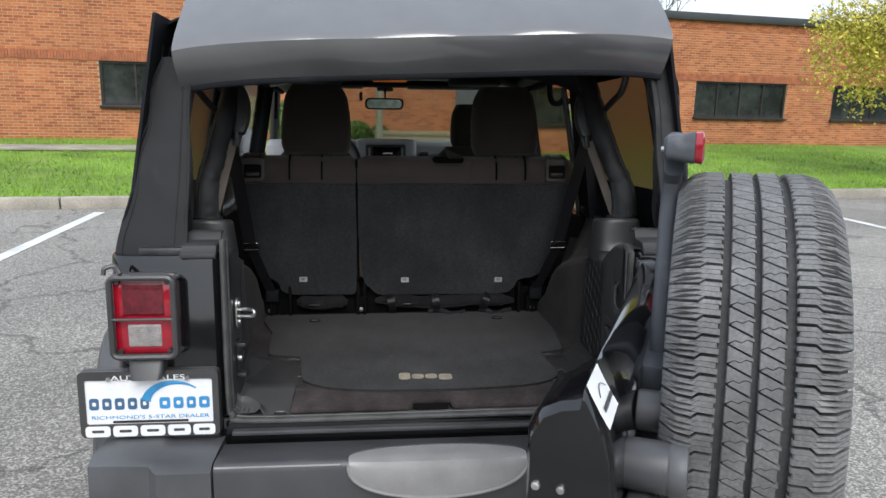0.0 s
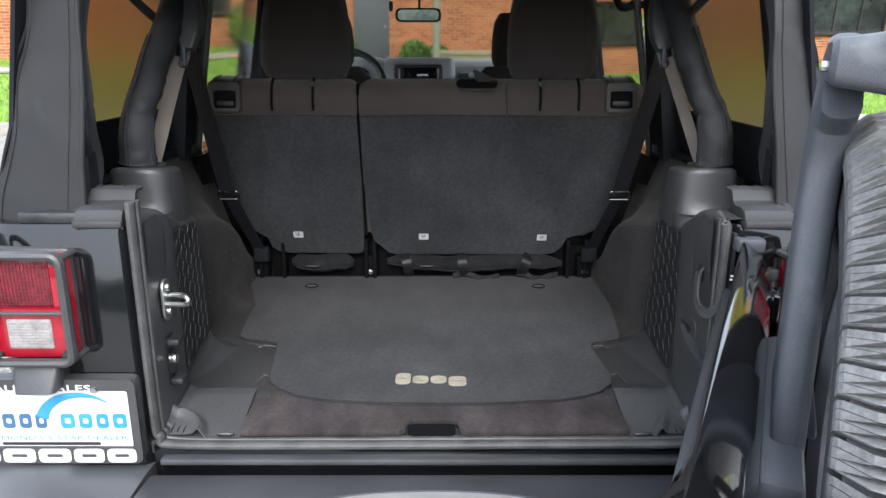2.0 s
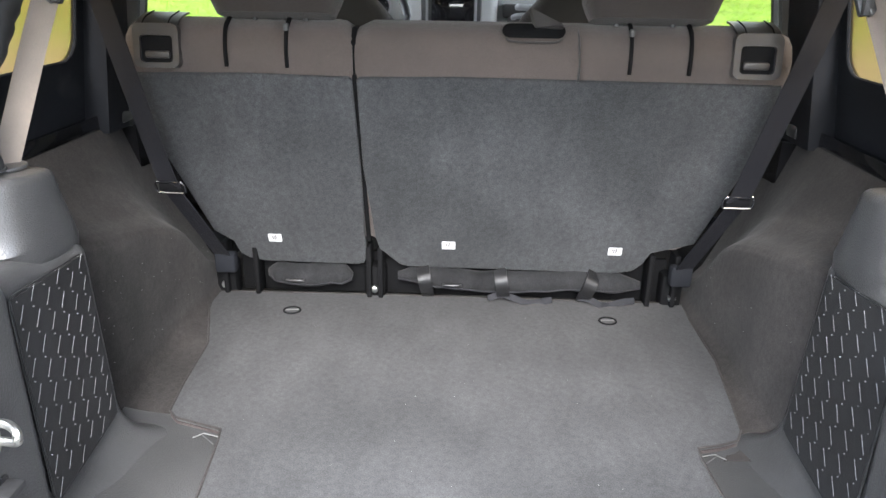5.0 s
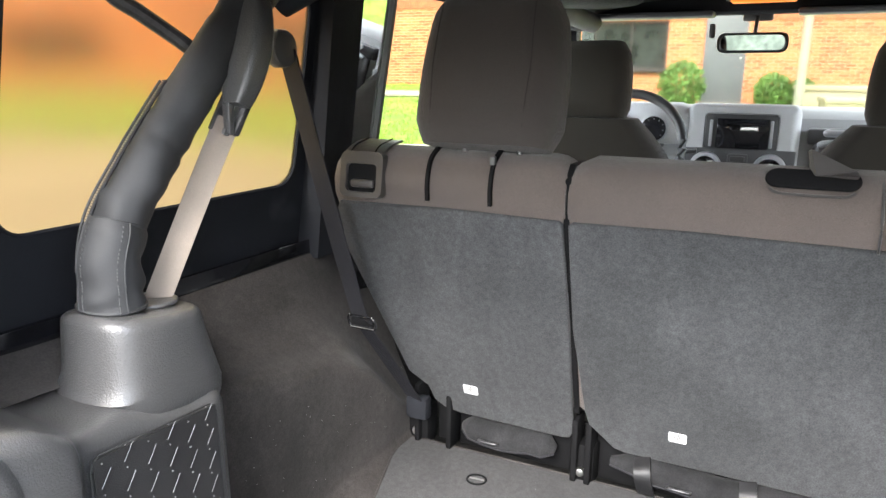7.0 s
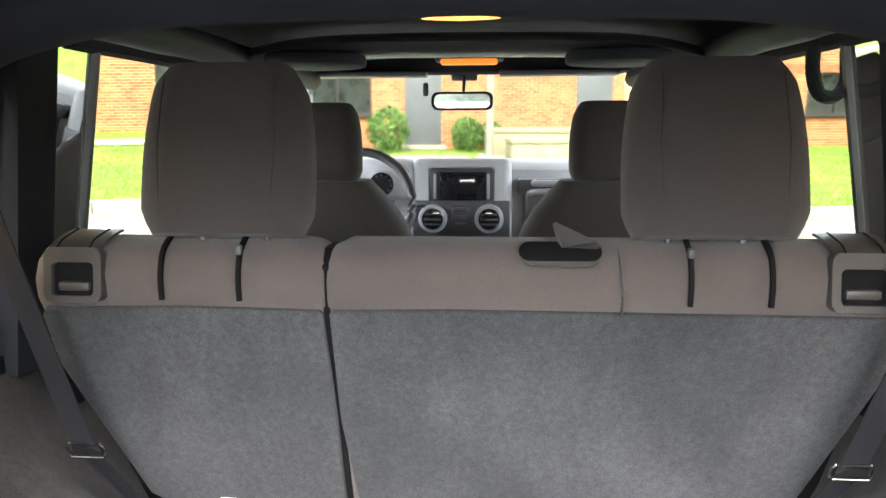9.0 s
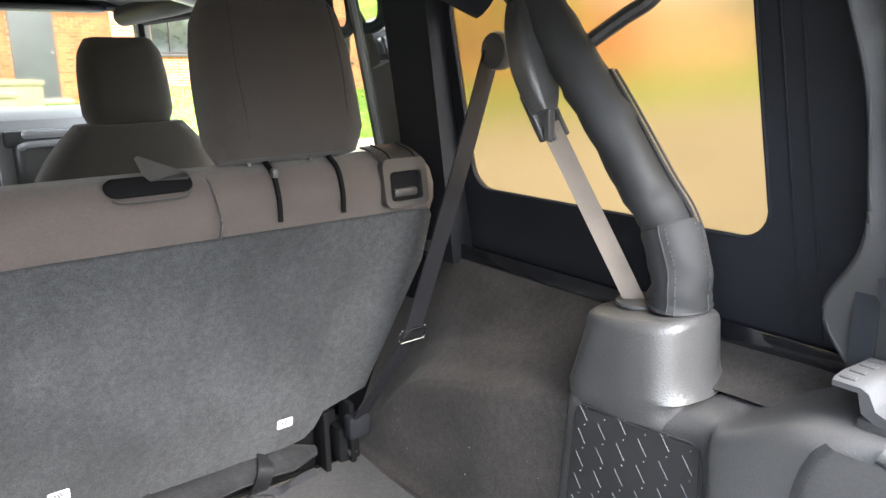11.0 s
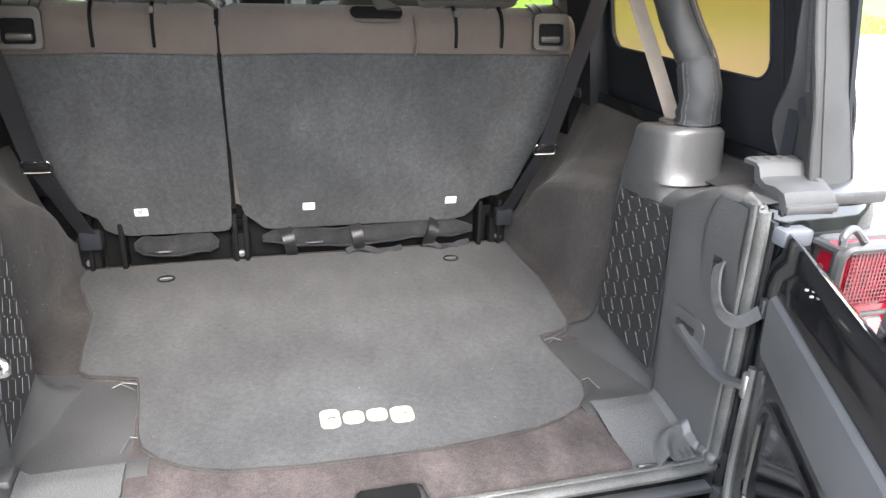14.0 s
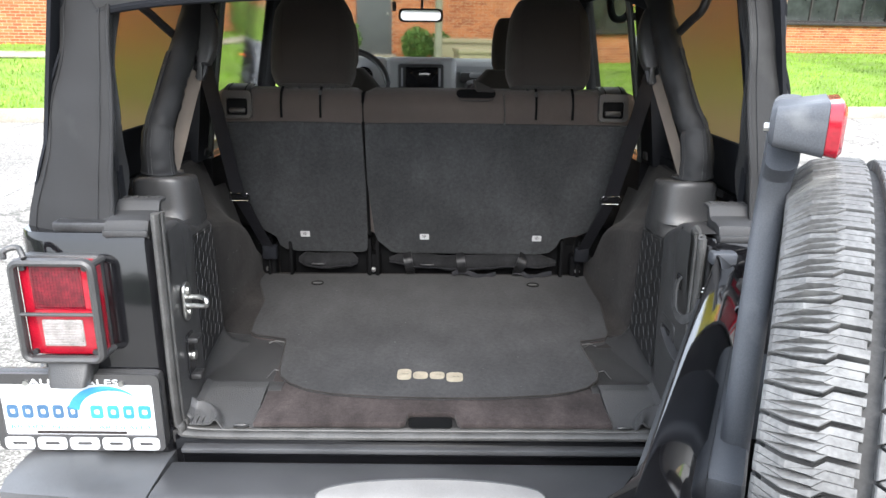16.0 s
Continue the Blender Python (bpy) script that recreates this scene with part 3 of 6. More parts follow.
# grey steel doors with a pale threshold
for a, b in DOORS:
    d = part("door", box(((a + b) / 2, -0.02, BASE + 1.15), (b - a, 0.06, 2.1), 0.008), DOORGREY, building, "grey painted steel door")
    part("threshold", box(((a + b) / 2, -0.2, BASE + 0.06), (b - a + 0.2, 0.5, 0.09), 0.01), CONCRETE, d)
    part("handle", tube_y((b - 0.1, -0.08, BASE + 1.05), 0.02, 0.05, 12, "Y"), STEEL, d)


def leaves(n, place, size, seed):
    """Many small leaf quads at the places that place(random) gives."""
    r = random.Random(seed)
    vs, fs = [], []
    for _ in range(n):
        p = Vector(place(r))
        q = Euler((r.uniform(-1.2, 1.2), r.uniform(-1.2, 1.2), r.uniform(0, 6.3))).to_matrix()
        s = size * r.uniform(0.6, 1.3)
        k = len(vs)
        vs += [p + q @ Vector(c) * s for c in ((-0.5, 0, 0), (0, -0.28, 0.1), (0.5, 0, 0), (0, 0.28, 0.1))]
        fs.append((k, k + 1, k + 2, k + 3))
    bm = bmesh.new()
    me = bpy.data.meshes.new("tmp")
    me.from_pydata([tuple(v) for v in vs], [], fs)
    bm.from_mesh(me)
    bpy.data.meshes.remove(me)
    return bm


def shrub(x, y, r, h, seed, label):
    root = empty("shrub", SITE @ Matrix.Translation((x, y, lawn_z(y))), None, label, "shrub", "shrubs by the wall")
    rr = random.Random(seed)
    stems = bmesh.new()
    for i in range(6):
        a = i * 1.05
        sweep(smooth_path([(0.04 * math.cos(a), 0.04 * math.sin(a), 0), (r * .4 * math.cos(a), r * .4 * math.sin(a), h * .4), (r * .6 * math.cos(a), r * .6 * math.sin(a), h * .75)], 3), 0.012, n=5, bm=stems)
    part("stems", stems, BARK, root)

    def place(q):
        u = Vector((q.gauss(0, 1), q.gauss(0, 1), q.gauss(0, 1))).normalized() * (0.72 + 0.3 * q.random())
        lump = 1 + 0.12 * noise.noise(u * 2.5 + Vector((seed, 0, 0)))
        return (u.x * r * lump, u.y * r * lump, h * 0.52 + u.z * h * 0.5 * lump)
    part("crown", leaves(2600, place, 0.085, seed), LEAF, root, smooth=0)


shrub(-1.15, 7.2, 0.46, 1.0, 1, "rounded clipped green shrub beside a grey door")
shrub(0.62, 7.4, 0.36, 0.75, 2, "small rounded green shrub by the brick wall")
shrub(1.2, 7.5, 0.3, 0.65, 3, "small loose green shrub by the brick wall")

# pole and beige enclosures in the lawn
pole = empty("lamp_post", SITE @ Matrix.Translation((0.76, 5.0, lawn_z(5))), None, "pale painted steel post standing in the lawn", "post")
part("post", tube_y((0, 0, 2.6), 0.075, 5.2, 20, "Z"), POLE, pole)
part("base", box((0, 0, 0.05), (0.5, 0.5, 0.24), 0.03), CONCRETE, pole)
for x, y, w, h, lab in ((1.7, 4.9, 1.15, 0.46, "beige steel utility cabinet with a lid"), (2.0, 6.2, 2.2, 0.55, "long low beige utility enclosure")):
    c = empty("utility_cabinet", SITE @ Matrix.Translation((x, y, lawn_z(y))), None, lab, "utility cabinet")
    part("body", box((0, 0, h / 2), (w, 0.7, h), 0.02), BEIGE, c)
    for dx in (-w * 0.24, w * 0.24):
        d = part("door", box((dx, -0.352, h * 0.5), (w * 0.44, 0.012, h * 0.78), 0.004), BEIGE, c)
        part("handle", box((dx - 0.12 * (dx > 0) + 0.12 * (dx < 0), -0.365, h * 0.55), (0.03, 0.02, 0.08), 0.006), STEEL, d)
    part("lid", box((0, 0, h + 0.03), (w + 0.06, 0.78, 0.08), 0.015), BEIGE, c)
    part("pad", box((0, 0, 0.0), (w + 0.3, 1.0, 0.12), 0.02), CONCRETE, c)


def tree(x, y, h, spread, seed, label, mat_leaf=None, n=0, size=0.1, droop=0.0, group="trees"):
    root = empty("tree", SITE @ Matrix.Translation((x, y, 0.2)), None, label, "tree", group)
    r = random.Random(seed)
    wood, tips = bmesh.new(), []

    def limb(p, d, length, rad, depth):
        pts, rads = [p], [rad]
        for i in range(5):
            d = (d + Vector((r.uniform(-.18, .18), r.uniform(-.18, .18), r.uniform(-.05, .14)))).normalized()
            p = p + d * length / 5
            pts.append(p)
            rads.append(max(rad * (1 - 0.13 * (i + 1)), 0.004))
            if depth and i >= (2 if depth > 2 else 1):
                for _ in range(2 if depth > 1 else 1):
                    a = r.uniform(0, 6.28)
                    side = (d * 0.75 + Vector((math.cos(a), math.sin(a), r.uniform(0.0, .5))) * 0.8 * spread).normalized()
                    limb(p, side, length * r.uniform(0.5, 0.68), rads[-1] * 0.6, depth - 1)
            if depth < 2:
                tips.append(p)
        sweep(pts, rads, n=7 if depth > 2 else 4, bm=wood)
    limb(Vector((0, 0, 0)), Vector((0, 0, 1)), h * 0.55, h * 0.018, 4)
    part("trunk", wood, BARK, root)
    if n:
        part("crown", leaves(n, lambda q: q.choice(tips) + Vector((q.gauss(0, .14), q.gauss(0, .14), q.gauss(0, .14) - droop * q.random() ** 2)), size, seed), mat_leaf, root, smooth=0)


tree(11.6, 0.9, 4.3, 1.6, 11, "young street tree with fresh yellow-green spring leaves", SPRING, 30000, 0.09, droop=1.5)
for i, (x, y, h) in enumerate(((11, 40, 14), (17, 44, 15), (24, 42, 13), (31, 46, 15), (4, 45, 14), (-6, 46, 14), (-16, 44, 14), (-28, 46, 15))):
    tree(x, y, h, 0.9, 20 + i, "tall bare spring tree with thin budding twigs", LEAF, 1500, 0.25, group="far trees")
# a far belt of woods closes the view on all sides
g = bmesh.new()
rw = random.Random(9)
ring = []
for i in range(160):
    a = i / 160 * 2 * math.pi
    h = 13 + 3 * rw.random() + 2 * math.sin(a * 7)
    ring.append((math.cos(a) * 130, math.sin(a) * 130, h))
loft([[(x * 1.0, y * 1.0, -1) for x, y, z in ring], [(x * 1.03, y * 1.03, z * .8) for x, y, z in ring], [(x * 1.08, y * 1.08, z) for x, y, z in ring]], caps=False, bm=g)
part("far_woods", g, mat("far_woods", (0.10, 0.115, 0.08), 0.95, 0, 0.6, 0.12, 1.2, 0.4), None, thing=("hazy belt of far spring woodland", "woodland", "", "stuff"))


# ---- the car ----
car = empty("car", CAR, None, "black four-door off-road car with a soft top and open tailgate", "car")


def P(name, bm, material, parent=car, label="", smooth=35):
    while parent.parent and parent.parent.parent:   # no deeper than thing, part, sub-part
        parent = parent.parent
    return part(name, bm, material, parent, label, smooth)


def both(name, build, material, parent=car, label="", smooth=35, right=None, left=None):
    """The same part on the two sides: build() gives the right-hand one."""
    a = P(name, build(), material, parent, label, smooth)
    b = P(name, mirror_x(build()), material, parent, label, smooth)
    if right:
        a.location = right
    if left:
        b.location = left
    return a, b


# tub: side panels with a rounded rear corner
def side_panel():
    prof = [(0.775, 0.50), (0.80, 0.56), (0.80, 1.14), (0.795, 1.19), (0.775, 1.212), (0.745, 1.212), (0.74, 0.5)]
    rings = [[(x, y, z) for x, z in prof] for y in (0.07, 0.95)]
    return loft(rings)


both("side_panel", side_panel, PAINT)


def door_skin(y0, y1):
    prof = [(0.775, 0.50), (0.80, 0.56), (0.80, 1.14), (0.79, 1.19), (0.775, 1.2), (0.70, 1.2), (0.70, 0.5)]
    return loft([[(x, y, z) for x, z in prof] for y in (y0, y1)])


for a, b in ((0.957, 1.80), (1.807, 2.75)):
    both("door_panel", lambda: door_skin(a, b), PAINT)
both("front_fender", lambda: box((0.70, 3.3, 0.85), (0.2, 1.05, 0.62), 0.05), PAINT)
P("bonnet", box((-0.05, 3.35, 1.13), (1.35, 1.15, 0.1), 0.04), PAINT)
P("grille", box((-0.05, 3.93, 0.85), (1.3, 0.06, 0.6), 0.02), PAINT)


# rear corner panels beside the opening
def corner_panel(x0, x1, s):
    """From the jamb x0 round the corner at x1; s: +1 right, -1 left."""
    pts = [(x0, 0.10), (x0, 0.02), (x0 + s * 0.02, 0.0), (x1 - s * 0.07, 0.0), (x1 - s * 0.03, 0.008), (x1 - s * 0.008, 0.03), (x1, 0.07)]
    inner = [(x1 - s * 0.012, 0.075), (x1 - s * 0.03, 0.04), (x1 - s * 0.07, 0.02), (x0 + s * 0.02, 0.03), (x0 + s * 0.012, 0.10)]
    rings = []
    for z, k in ((0.66, 0), (1.195, 0), (1.212, 0.008)):
        rings.append([(x, y + k * (y < 0.05), z) for x, y in pts + inner])
    return loft(rings)


P("corner_panel", corner_panel(-0.515, -0.80, -1), PAINT)
P("corner_panel", corner_panel(0.575, 0.80, 1), PAINT)
# bright worn top rail over the corner panels, and the canvas clamps on it
for s, x0, x1 in ((-1, -0.525, -0.72), (1, 0.60, 0.79)):
    P("top_rail", box(((x0 + x1) / 2, 0.045, 1.222), (abs(x1 - x0), 0.07, 0.022), 0.006), DARKSTEEL)
    prof = [(-0.018, 1.205), (-0.02, 1.225), (-0.012, 1.238), (0.01, 1.243), (0.03, 1.241), (0.042, 1.246), (0.05, 1.262), (0.058, 1.266), (0.085, 1.266), (0.085, 1.26), (0.06, 1.26), (0.055, 1.24), (0.04, 1.232), (0.0, 1.23)]
    prof = [(y + 0.020, z) for y, z in prof]
    c = P("canvas_clamp", loft([[(x0 + s * d, y + 0.002 * math.sin(d * 60), z - 0.002 * (d < 0.004 or d > 0.08)) for y, z in prof] for d in (0.0, 0.006, 0.03, 0.058, 0.08, 0.085)]), CLAMP, car, "weathered grey plastic canvas clamp", 40)
    for d in (0.012, 0.034, 0.056, 0.076):
        P("clamp_rib", box((x0 + s * d, 0.094, 1.2665), (0.010, 0.016, 0.0025), 0.001), CLAMP, c)
    P("clamp_seat", box((x0 + s * 0.045, 0.02, 1.214), (0.09, 0.05, 0.014), 0.004), CLAMP, c)
    P("clamp_fold", sweep(smooth_path([(x0 + s * 0.088, 0.012, 1.222), (x0 + s * 0.094, 0.04, 1.236), (x0 + s * 0.09, 0.075, 1.252)], 4), 0.008, 0.004, 8), CLAMP, c)

# sill and the worn seal round the opening
SEALPATH = [(-0.507, 0.0, 1.255), (-0.508, 0.0, 1.2), (-0.508, 0.0, 0.84), (-0.50, 0.0, 0.787), (-0.47, 0.0, 0.768), (-0.2, 0, 0.766), (0.2, 0, 0.768), (0.53, 0.0, 0.771), (0.56, 0.0, 0.79), (0.568, 0.0, 0.84), (0.568, 0.0, 1.18), (0.567, 0.010, 1.208), (0.566, 0.04, 1.222)]
P("door_seal", sweep(smooth_path(SEALPATH, 6), 0.0085, 0.012, 10, up=(0, 1, 0.01)), SEAL, car, "worn grey rubber seal")
P("seal_lip", sweep(smooth_path([(x * 0.985 + 0.0004, 0.014, z + (0.006 if z < 0.81 else 0)) for x, y, z in SEALPATH], 6), 0.004, 0.008, 8, up=(0, 1, 0.01)), SEAL)
P("jamb_flange", sweep([(0.581, -0.004, 0.80), (0.581, -0.004, 1.2)], 0.0035, 0.008, rect=True, up=(0, 1, 0)), DARKSTEEL)
P("jamb_flange", sweep([(0.592, -0.012, 0.80), (0.592, -0.012, 1.2)], 0.004, 0.008, rect=True, up=(0, 1, 0)), PAINT)
for z, k in ((1.183, 1.0), (1.09, 0.8), (0.86, 0.8)):
    hb = P("hinge_bracket", box((0.602, -0.022, z), (0.05 * k, 0.03, 0.026), 0.006), ARM, car, "grey hinge bracket on the door jamb")
    P("bracket_bolt", tube_y((0.590, -0.036, z - 0.03), 0.007, 0.014, 10, "Y", 0.002), DARKSTEEL, hb)
P("sill_panel", box((0.03, 0.018, 0.722), (1.10, 0.03, 0.085), 0.006), PAINT)
P("sill_step", box((0.03, -0.004, 0.738), (1.06, 0.03, 0.012), 0.003), CLADDING)

# ---- rear bumper ----
def bumper_bar():
    prof = [(-0.01, 0.50), (-0.01, 0.705), (-0.03, 0.715), (-0.14, 0.722), (-0.150, 0.7213), (-0.157, 0.7185), (-0.162, 0.7135), (-0.1648, 0.707), (-0.166, 0.698), (-0.168, 0.60), (-0.155, 0.50)]
    return loft([[(x, y, z) for y, z in prof] for x in (-0.518, -0.3, 0.0, 0.3, 0.578)])


P("bumper", bumper_bar(), CLADDING, car, "dark grey plastic rear bumper")


def bumper_end(x0, x1, s):
    rings = []
    for x, k, dz in ((x0, 0, 0), (x0 + (x1 - x0) * .4, 0, 0), (x0 + (x1 - x0) * .47, .02, .012), (x0 + (x1 - x0) * .8, .03, .012), (x1 - s * .02, .045, .005), (x1, .09, -0.02)):
        rings.append([(x, y, z) for y, z in ((0.09, 0.46), (0.09, 0.715 + dz), (-0.03, 0.724 + dz), (-0.15 + k, 0.722 + dz), (-0.175 + k, 0.708 + dz), (-0.178 + k, 0.60), (-0.155 + k, 0.46))])
    return loft(rings)


P("bumper_end", bumper_end(-0.522, -0.845, -1), BUMPER, car, "grey grained plastic bumper end cap")
P("bumper_end", bumper_end(0.582, 0.905, 1), BUMPER, car, "grey grained plastic bumper end cap")
# oval step
def step_f(u, v):
    w = max(math.sin(math.pi * u), 0.0)
    x = 0.035 - 0.225 * math.cos(math.pi * u)
    prof = ((-0.150 + 0.050 * w, 0.7245 + 0.0015 * w), (-0.158 + 0.02 * w, 0.7240), (-0.1655 - 0.001 * w, 0.7195 - 0.002 * w), (-0.1690 - 0.005 * w, 0.7170 - 0.022 * w), (-0.1690 - 0.010 * w, 0.7160 - 0.055 * w ** 0.85), (-0.1685 - 0.012 * w, 0.7155 - 0.085 * w ** 0.8))
    k = min(int(v * 5), 4)
    y, z = mix(prof[k], prof[k + 1], v * 5 - k)
    return (x, y, z)


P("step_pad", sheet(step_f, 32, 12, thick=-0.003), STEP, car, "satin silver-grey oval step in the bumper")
# pale rim that draws the bright edge line below the step
P("step_rim_glint", sweep([Vector(step_f(i / 40, 1.0)) + Vector((0, -0.003, -0.004)) for i in range(41)], 0.0042, n=8, up=(0, 1, 0)), STEP)
P("step_lip", sweep([Vector(step_f(i / 40, 0.0)) + Vector((0, 0.002, 0.001)) for i in range(41)], 0.004, n=8, up=(0, 0, 1)), CLADDING)
# pale strip painted as the sky highlight along the bumper's rounded edge
P("bumper_glint", sweep([(-0.515, -0.163, 0.714), (-0.21, -0.166, 0.714)], 0.0026, n=8), STEP)


# ---- tail lamps ----
def tail_lamp(x):
    """Lamp with its wire guard, centred at x."""
    lamp = P("tail_lamp", box((x, -0.012, 1.066), (0.15, 0.05, 0.198), 0.010), RED, car, "red and clear square tail lamp behind a black wire guard")
    P("lamp_housing", box((x, 0.003, 1.066), (0.154, 0.03, 0.214), 0.01), TRIM, lamp)
    P("reverse_lens", box((x, -0.036, 1.017), (0.082, 0.008, 0.058), 0.004), CLEAR, lamp, "clear reversing lens")
    g = bmesh.new()
    for i in range(13):
        box((x, -0.0385, 1.075 + i * 0.0066), (0.094, 0.004, 0.0016), bm=g)
    for i in range(15):
        box((x - 0.045 + i * 0.0064, -0.038, 1.115), (0.0014, 0.004, 0.085), bm=g)
    P("lens_ribs", g, LENSFIELD, lamp)
    P("lens_field", box((x, -0.0372, 1.114), (0.100, 0.003, 0.092), 0.001), LENSFIELD, lamp, "darker meshed red lens field")
    g = bmesh.new()
    for i in range(9):
        box((x, -0.0405, 0.995 + i * 0.0055), (0.076, 0.003, 0.0016), bm=g)
    P("reverse_ribs", g, CLEAR, lamp)
    outline = [(px, -0.047, pz) for px, pz in rrect(0.153, 0.204, 0.016, 6, x, 1.066)]
    P("guard_frame", sweep(outline, 0.0085, 0.011, 8, up=(0, 1, 0), closed=True), TRIM, lamp, "black steel lamp guard")
    P("guard_bar", sweep([(x - 0.076, -0.052, 1.062), (x + 0.076, -0.052, 1.062)], 0.004, n=8), TRIM, lamp)
    for dx in (-0.075, 0.075):
        for dz in (-0.096, 0.096):
            P("guard_leg", sweep([(x + dx, -0.047, 1.066 + dz), (x + dx * 1.03, 0.01, 1.066 + dz)], 0.007, n=8), TRIM, lamp)
            P("guard_bolt", tube_y((x + dx * 0.80, -0.04, 1.066 + dz * 0.92), 0.006, 0.008, 8, "Y"), DARKSTEEL, lamp)
    P("guard_top", sweep(smooth_path([(x - 0.085, -0.055, 1.176), (x - 0.082, -0.052, 1.192), (x + 0.06 * 0 - 0.06, -0.045, 1.196), (x - 0.045, -0.055, 1.178)], 5), 0.006, n=8), TRIM, lamp)
    return lamp


tail_lamp(-0.699)
tail_lamp(0.745)

# ---- dealer plate on its bracket ----
def plate_thing():
    p = P("plate_bracket", box((-0.703, 0.0, 0.83), (0.352, 0.035, 0.18), 0.014), TRIM, car, "black plate bracket with a white dealer plate")
    P("bracket_arm", loft([[(x, y, z) for x, y in rrect(w, 0.06, 0.012, 4, -0.70, yy)] for z, w, yy in ((0.905, 0.075, -0.03), (0.93, 0.085, -0.02), (0.96, 0.09, -0.005))]), TRIM, p)
    M = pose(-0.703, -0.0195, 0.830, 90, 0, 0)
    P("plate_frame", frame_plate(rrect(0.350, 0.178, 0.014, 5), rrect(0.318, 0.119, 0.005, 5, 0, 0.0065), -0.002, 0.006, M), TRIM, p, "glossy black plate frame")
    P("plate", plate(rrect(0.326, 0.15, 0.006, 4), 0.0, 0.0015, m=M), WHITE, p, "white printed plate")
    words("AUTO SALES", 0.019, M @ pose(0, 0.071, 0.0065), WHITE, "frame_text", p, "white lettering AUTO SALES", width=0.185)
    words("RICHMOND'S 5-STAR DEALER", 0.0135, M @ pose(0, -0.036, 0.0018), BLUE, "slogan", p, "blue lettering RICHMOND'S 5-STAR DEALER", width=0.295)
    # brand marks as plain shapes
    x = -0.152
    for w in (0.026, 0.025, 0.026, 0.025, 0.023, -0.012, 0.029, 0.027, 0.025, 0.029):
        if w > 0:
            o, i = rrect(w * 0.92, 0.031, 0.006, 4, x + w / 2, 0.001), rrect(w * 0.38, 0.011, 0.003, 4, x + w / 2, 0.001)
            P("brand_block", frame_plate(o, i, 0.0015, 0.0025, M), NAVY if x < 0 else BLUE, p, smooth=0)
        x += abs(w) + 0.0063
    arc = [(0.065 - 0.075 * math.cos(a), 0.0 + 0.056 * math.sin(a), 0.003) for a in [0.15 + 2.2 * i / 16 for i in range(17)]]
    P("brand_arc", sweep([M @ Vector(q) for q in arc], [0.012 - 0.00065 * i for i in range(17)], 0.001, 4, up=(0, 1, 0)), BLUE, p, "blue swoosh", smooth=0)
    P("web_bar", plate(rrect(0.19, 0.0065, 0.002, 3, 0, -0.0478), 0.0015, 0.0025, m=M), WINFRAME, p, smooth=0)
    x = -0.163
    for w in (0.062, 0.062, 0.062, 0.058, 0.056):
        o, i = rrect(w, 0.029, 0.008, 4, x + w / 2, -0.0715), rrect(w * 0.5, 0.008, 0.003, 4, x + w / 2, -0.0715)
        P("brand_block", frame_plate(o, i, 0.006, 0.0072, M), WHITE, p, smooth=0)
        x += w + 0.0065
    for sx in (-0.098, 0.098):
        P("plate_screw", tube_y((-0.703 + sx, -0.027, 0.899), 0.006, 0.006, 10, "Y"), STEEL, p)


plate_thing()

# ---- cargo floor ----
P("cargo_floor", box((0.03, 0.52, 0.755), (1.13, 1.02, 0.03), 0.004), TRIM, car, "black plastic cargo floor")


def side_tray(s, xi, xo):
    """A moulded tray beside the mat, rising a little to the trim."""
    def f(u, v):
        x = xi + (xo - xi) * u
        y = 0.012 + 0.47 * v
        dip = 0.014 * max(0, 1 - v / 0.29)
        rise = 0.012 * max(0, u - 0.6) ** 2 * 6 + 0.008 * math.exp(-((y - 0.17) / 0.035) ** 2)
        return (x, y, 0.788 - dip + rise + 0.0035 * noise.noise(Vector((x * 14, y * 11, 2.0))) * min(1, (1 - v) * 6) * min(1, u * 5))
    return sheet(f, 24, 30)


P("side_tray", side_tray(-1, -0.32, -0.56), TRIM)
P("side_tray", side_tray(1, 0.41, 0.60), TRIM)


def sill_corner(s, xi, xo):
    """Moulded corner by the sill: a grained ramp that falls to the sill, and an arched ridge round a shallow pocket."""
    def f(u, v):
        y = 0.010 + 0.165 * v
        x = xi + (xo - xi) * u
        q = min(1, max(0, (0.148 - y) / 0.138))
        z = 0.7990 - 0.028 * q
        r = math.hypot(x - (xo - s * 0.012), (y - 0.004) * 0.85)
        z += 0.024 * math.exp(-((r - 0.055) / 0.0105) ** 2) * min(1, max(0, (0.125 - y) / 0.02))
        z += (0.012 if r < 0.05 else 0.0) * min(1, (0.05 - r) / 0.012) if r < 0.05 else 0
        z += 0.010 * max(0, 1 - abs(xo - x) / 0.012) * (v > 0.1)
        return (x, y, z)
    return sheet(f, 44, 40, thick=-0.003)


for s, xi, xo in ((1, 0.4275, 0.557), (-1, -0.3525, -0.499)):
    corner = P("sill_corner", sill_corner(s, xi, xo), GRAIN, car, "grained plastic corner moulding at the sill", 50)
    for k in range(3):
        P("pocket_rib", box((xo - s * (0.014 + 0.012 * k), 0.022, 0.786), (0.0025, 0.022, 0.012), 0.001), TRIM, corner)
    P("sill_clip", sweep(smooth_path([(xi + s * 0.012, 0.020, 0.776), (xi + s * 0.014, 0.012, 0.784), (xi + s * 0.038, 0.012, 0.784), (xi + s * 0.040, 0.020, 0.776)], 4), 0.003, n=6), TRIM, corner)
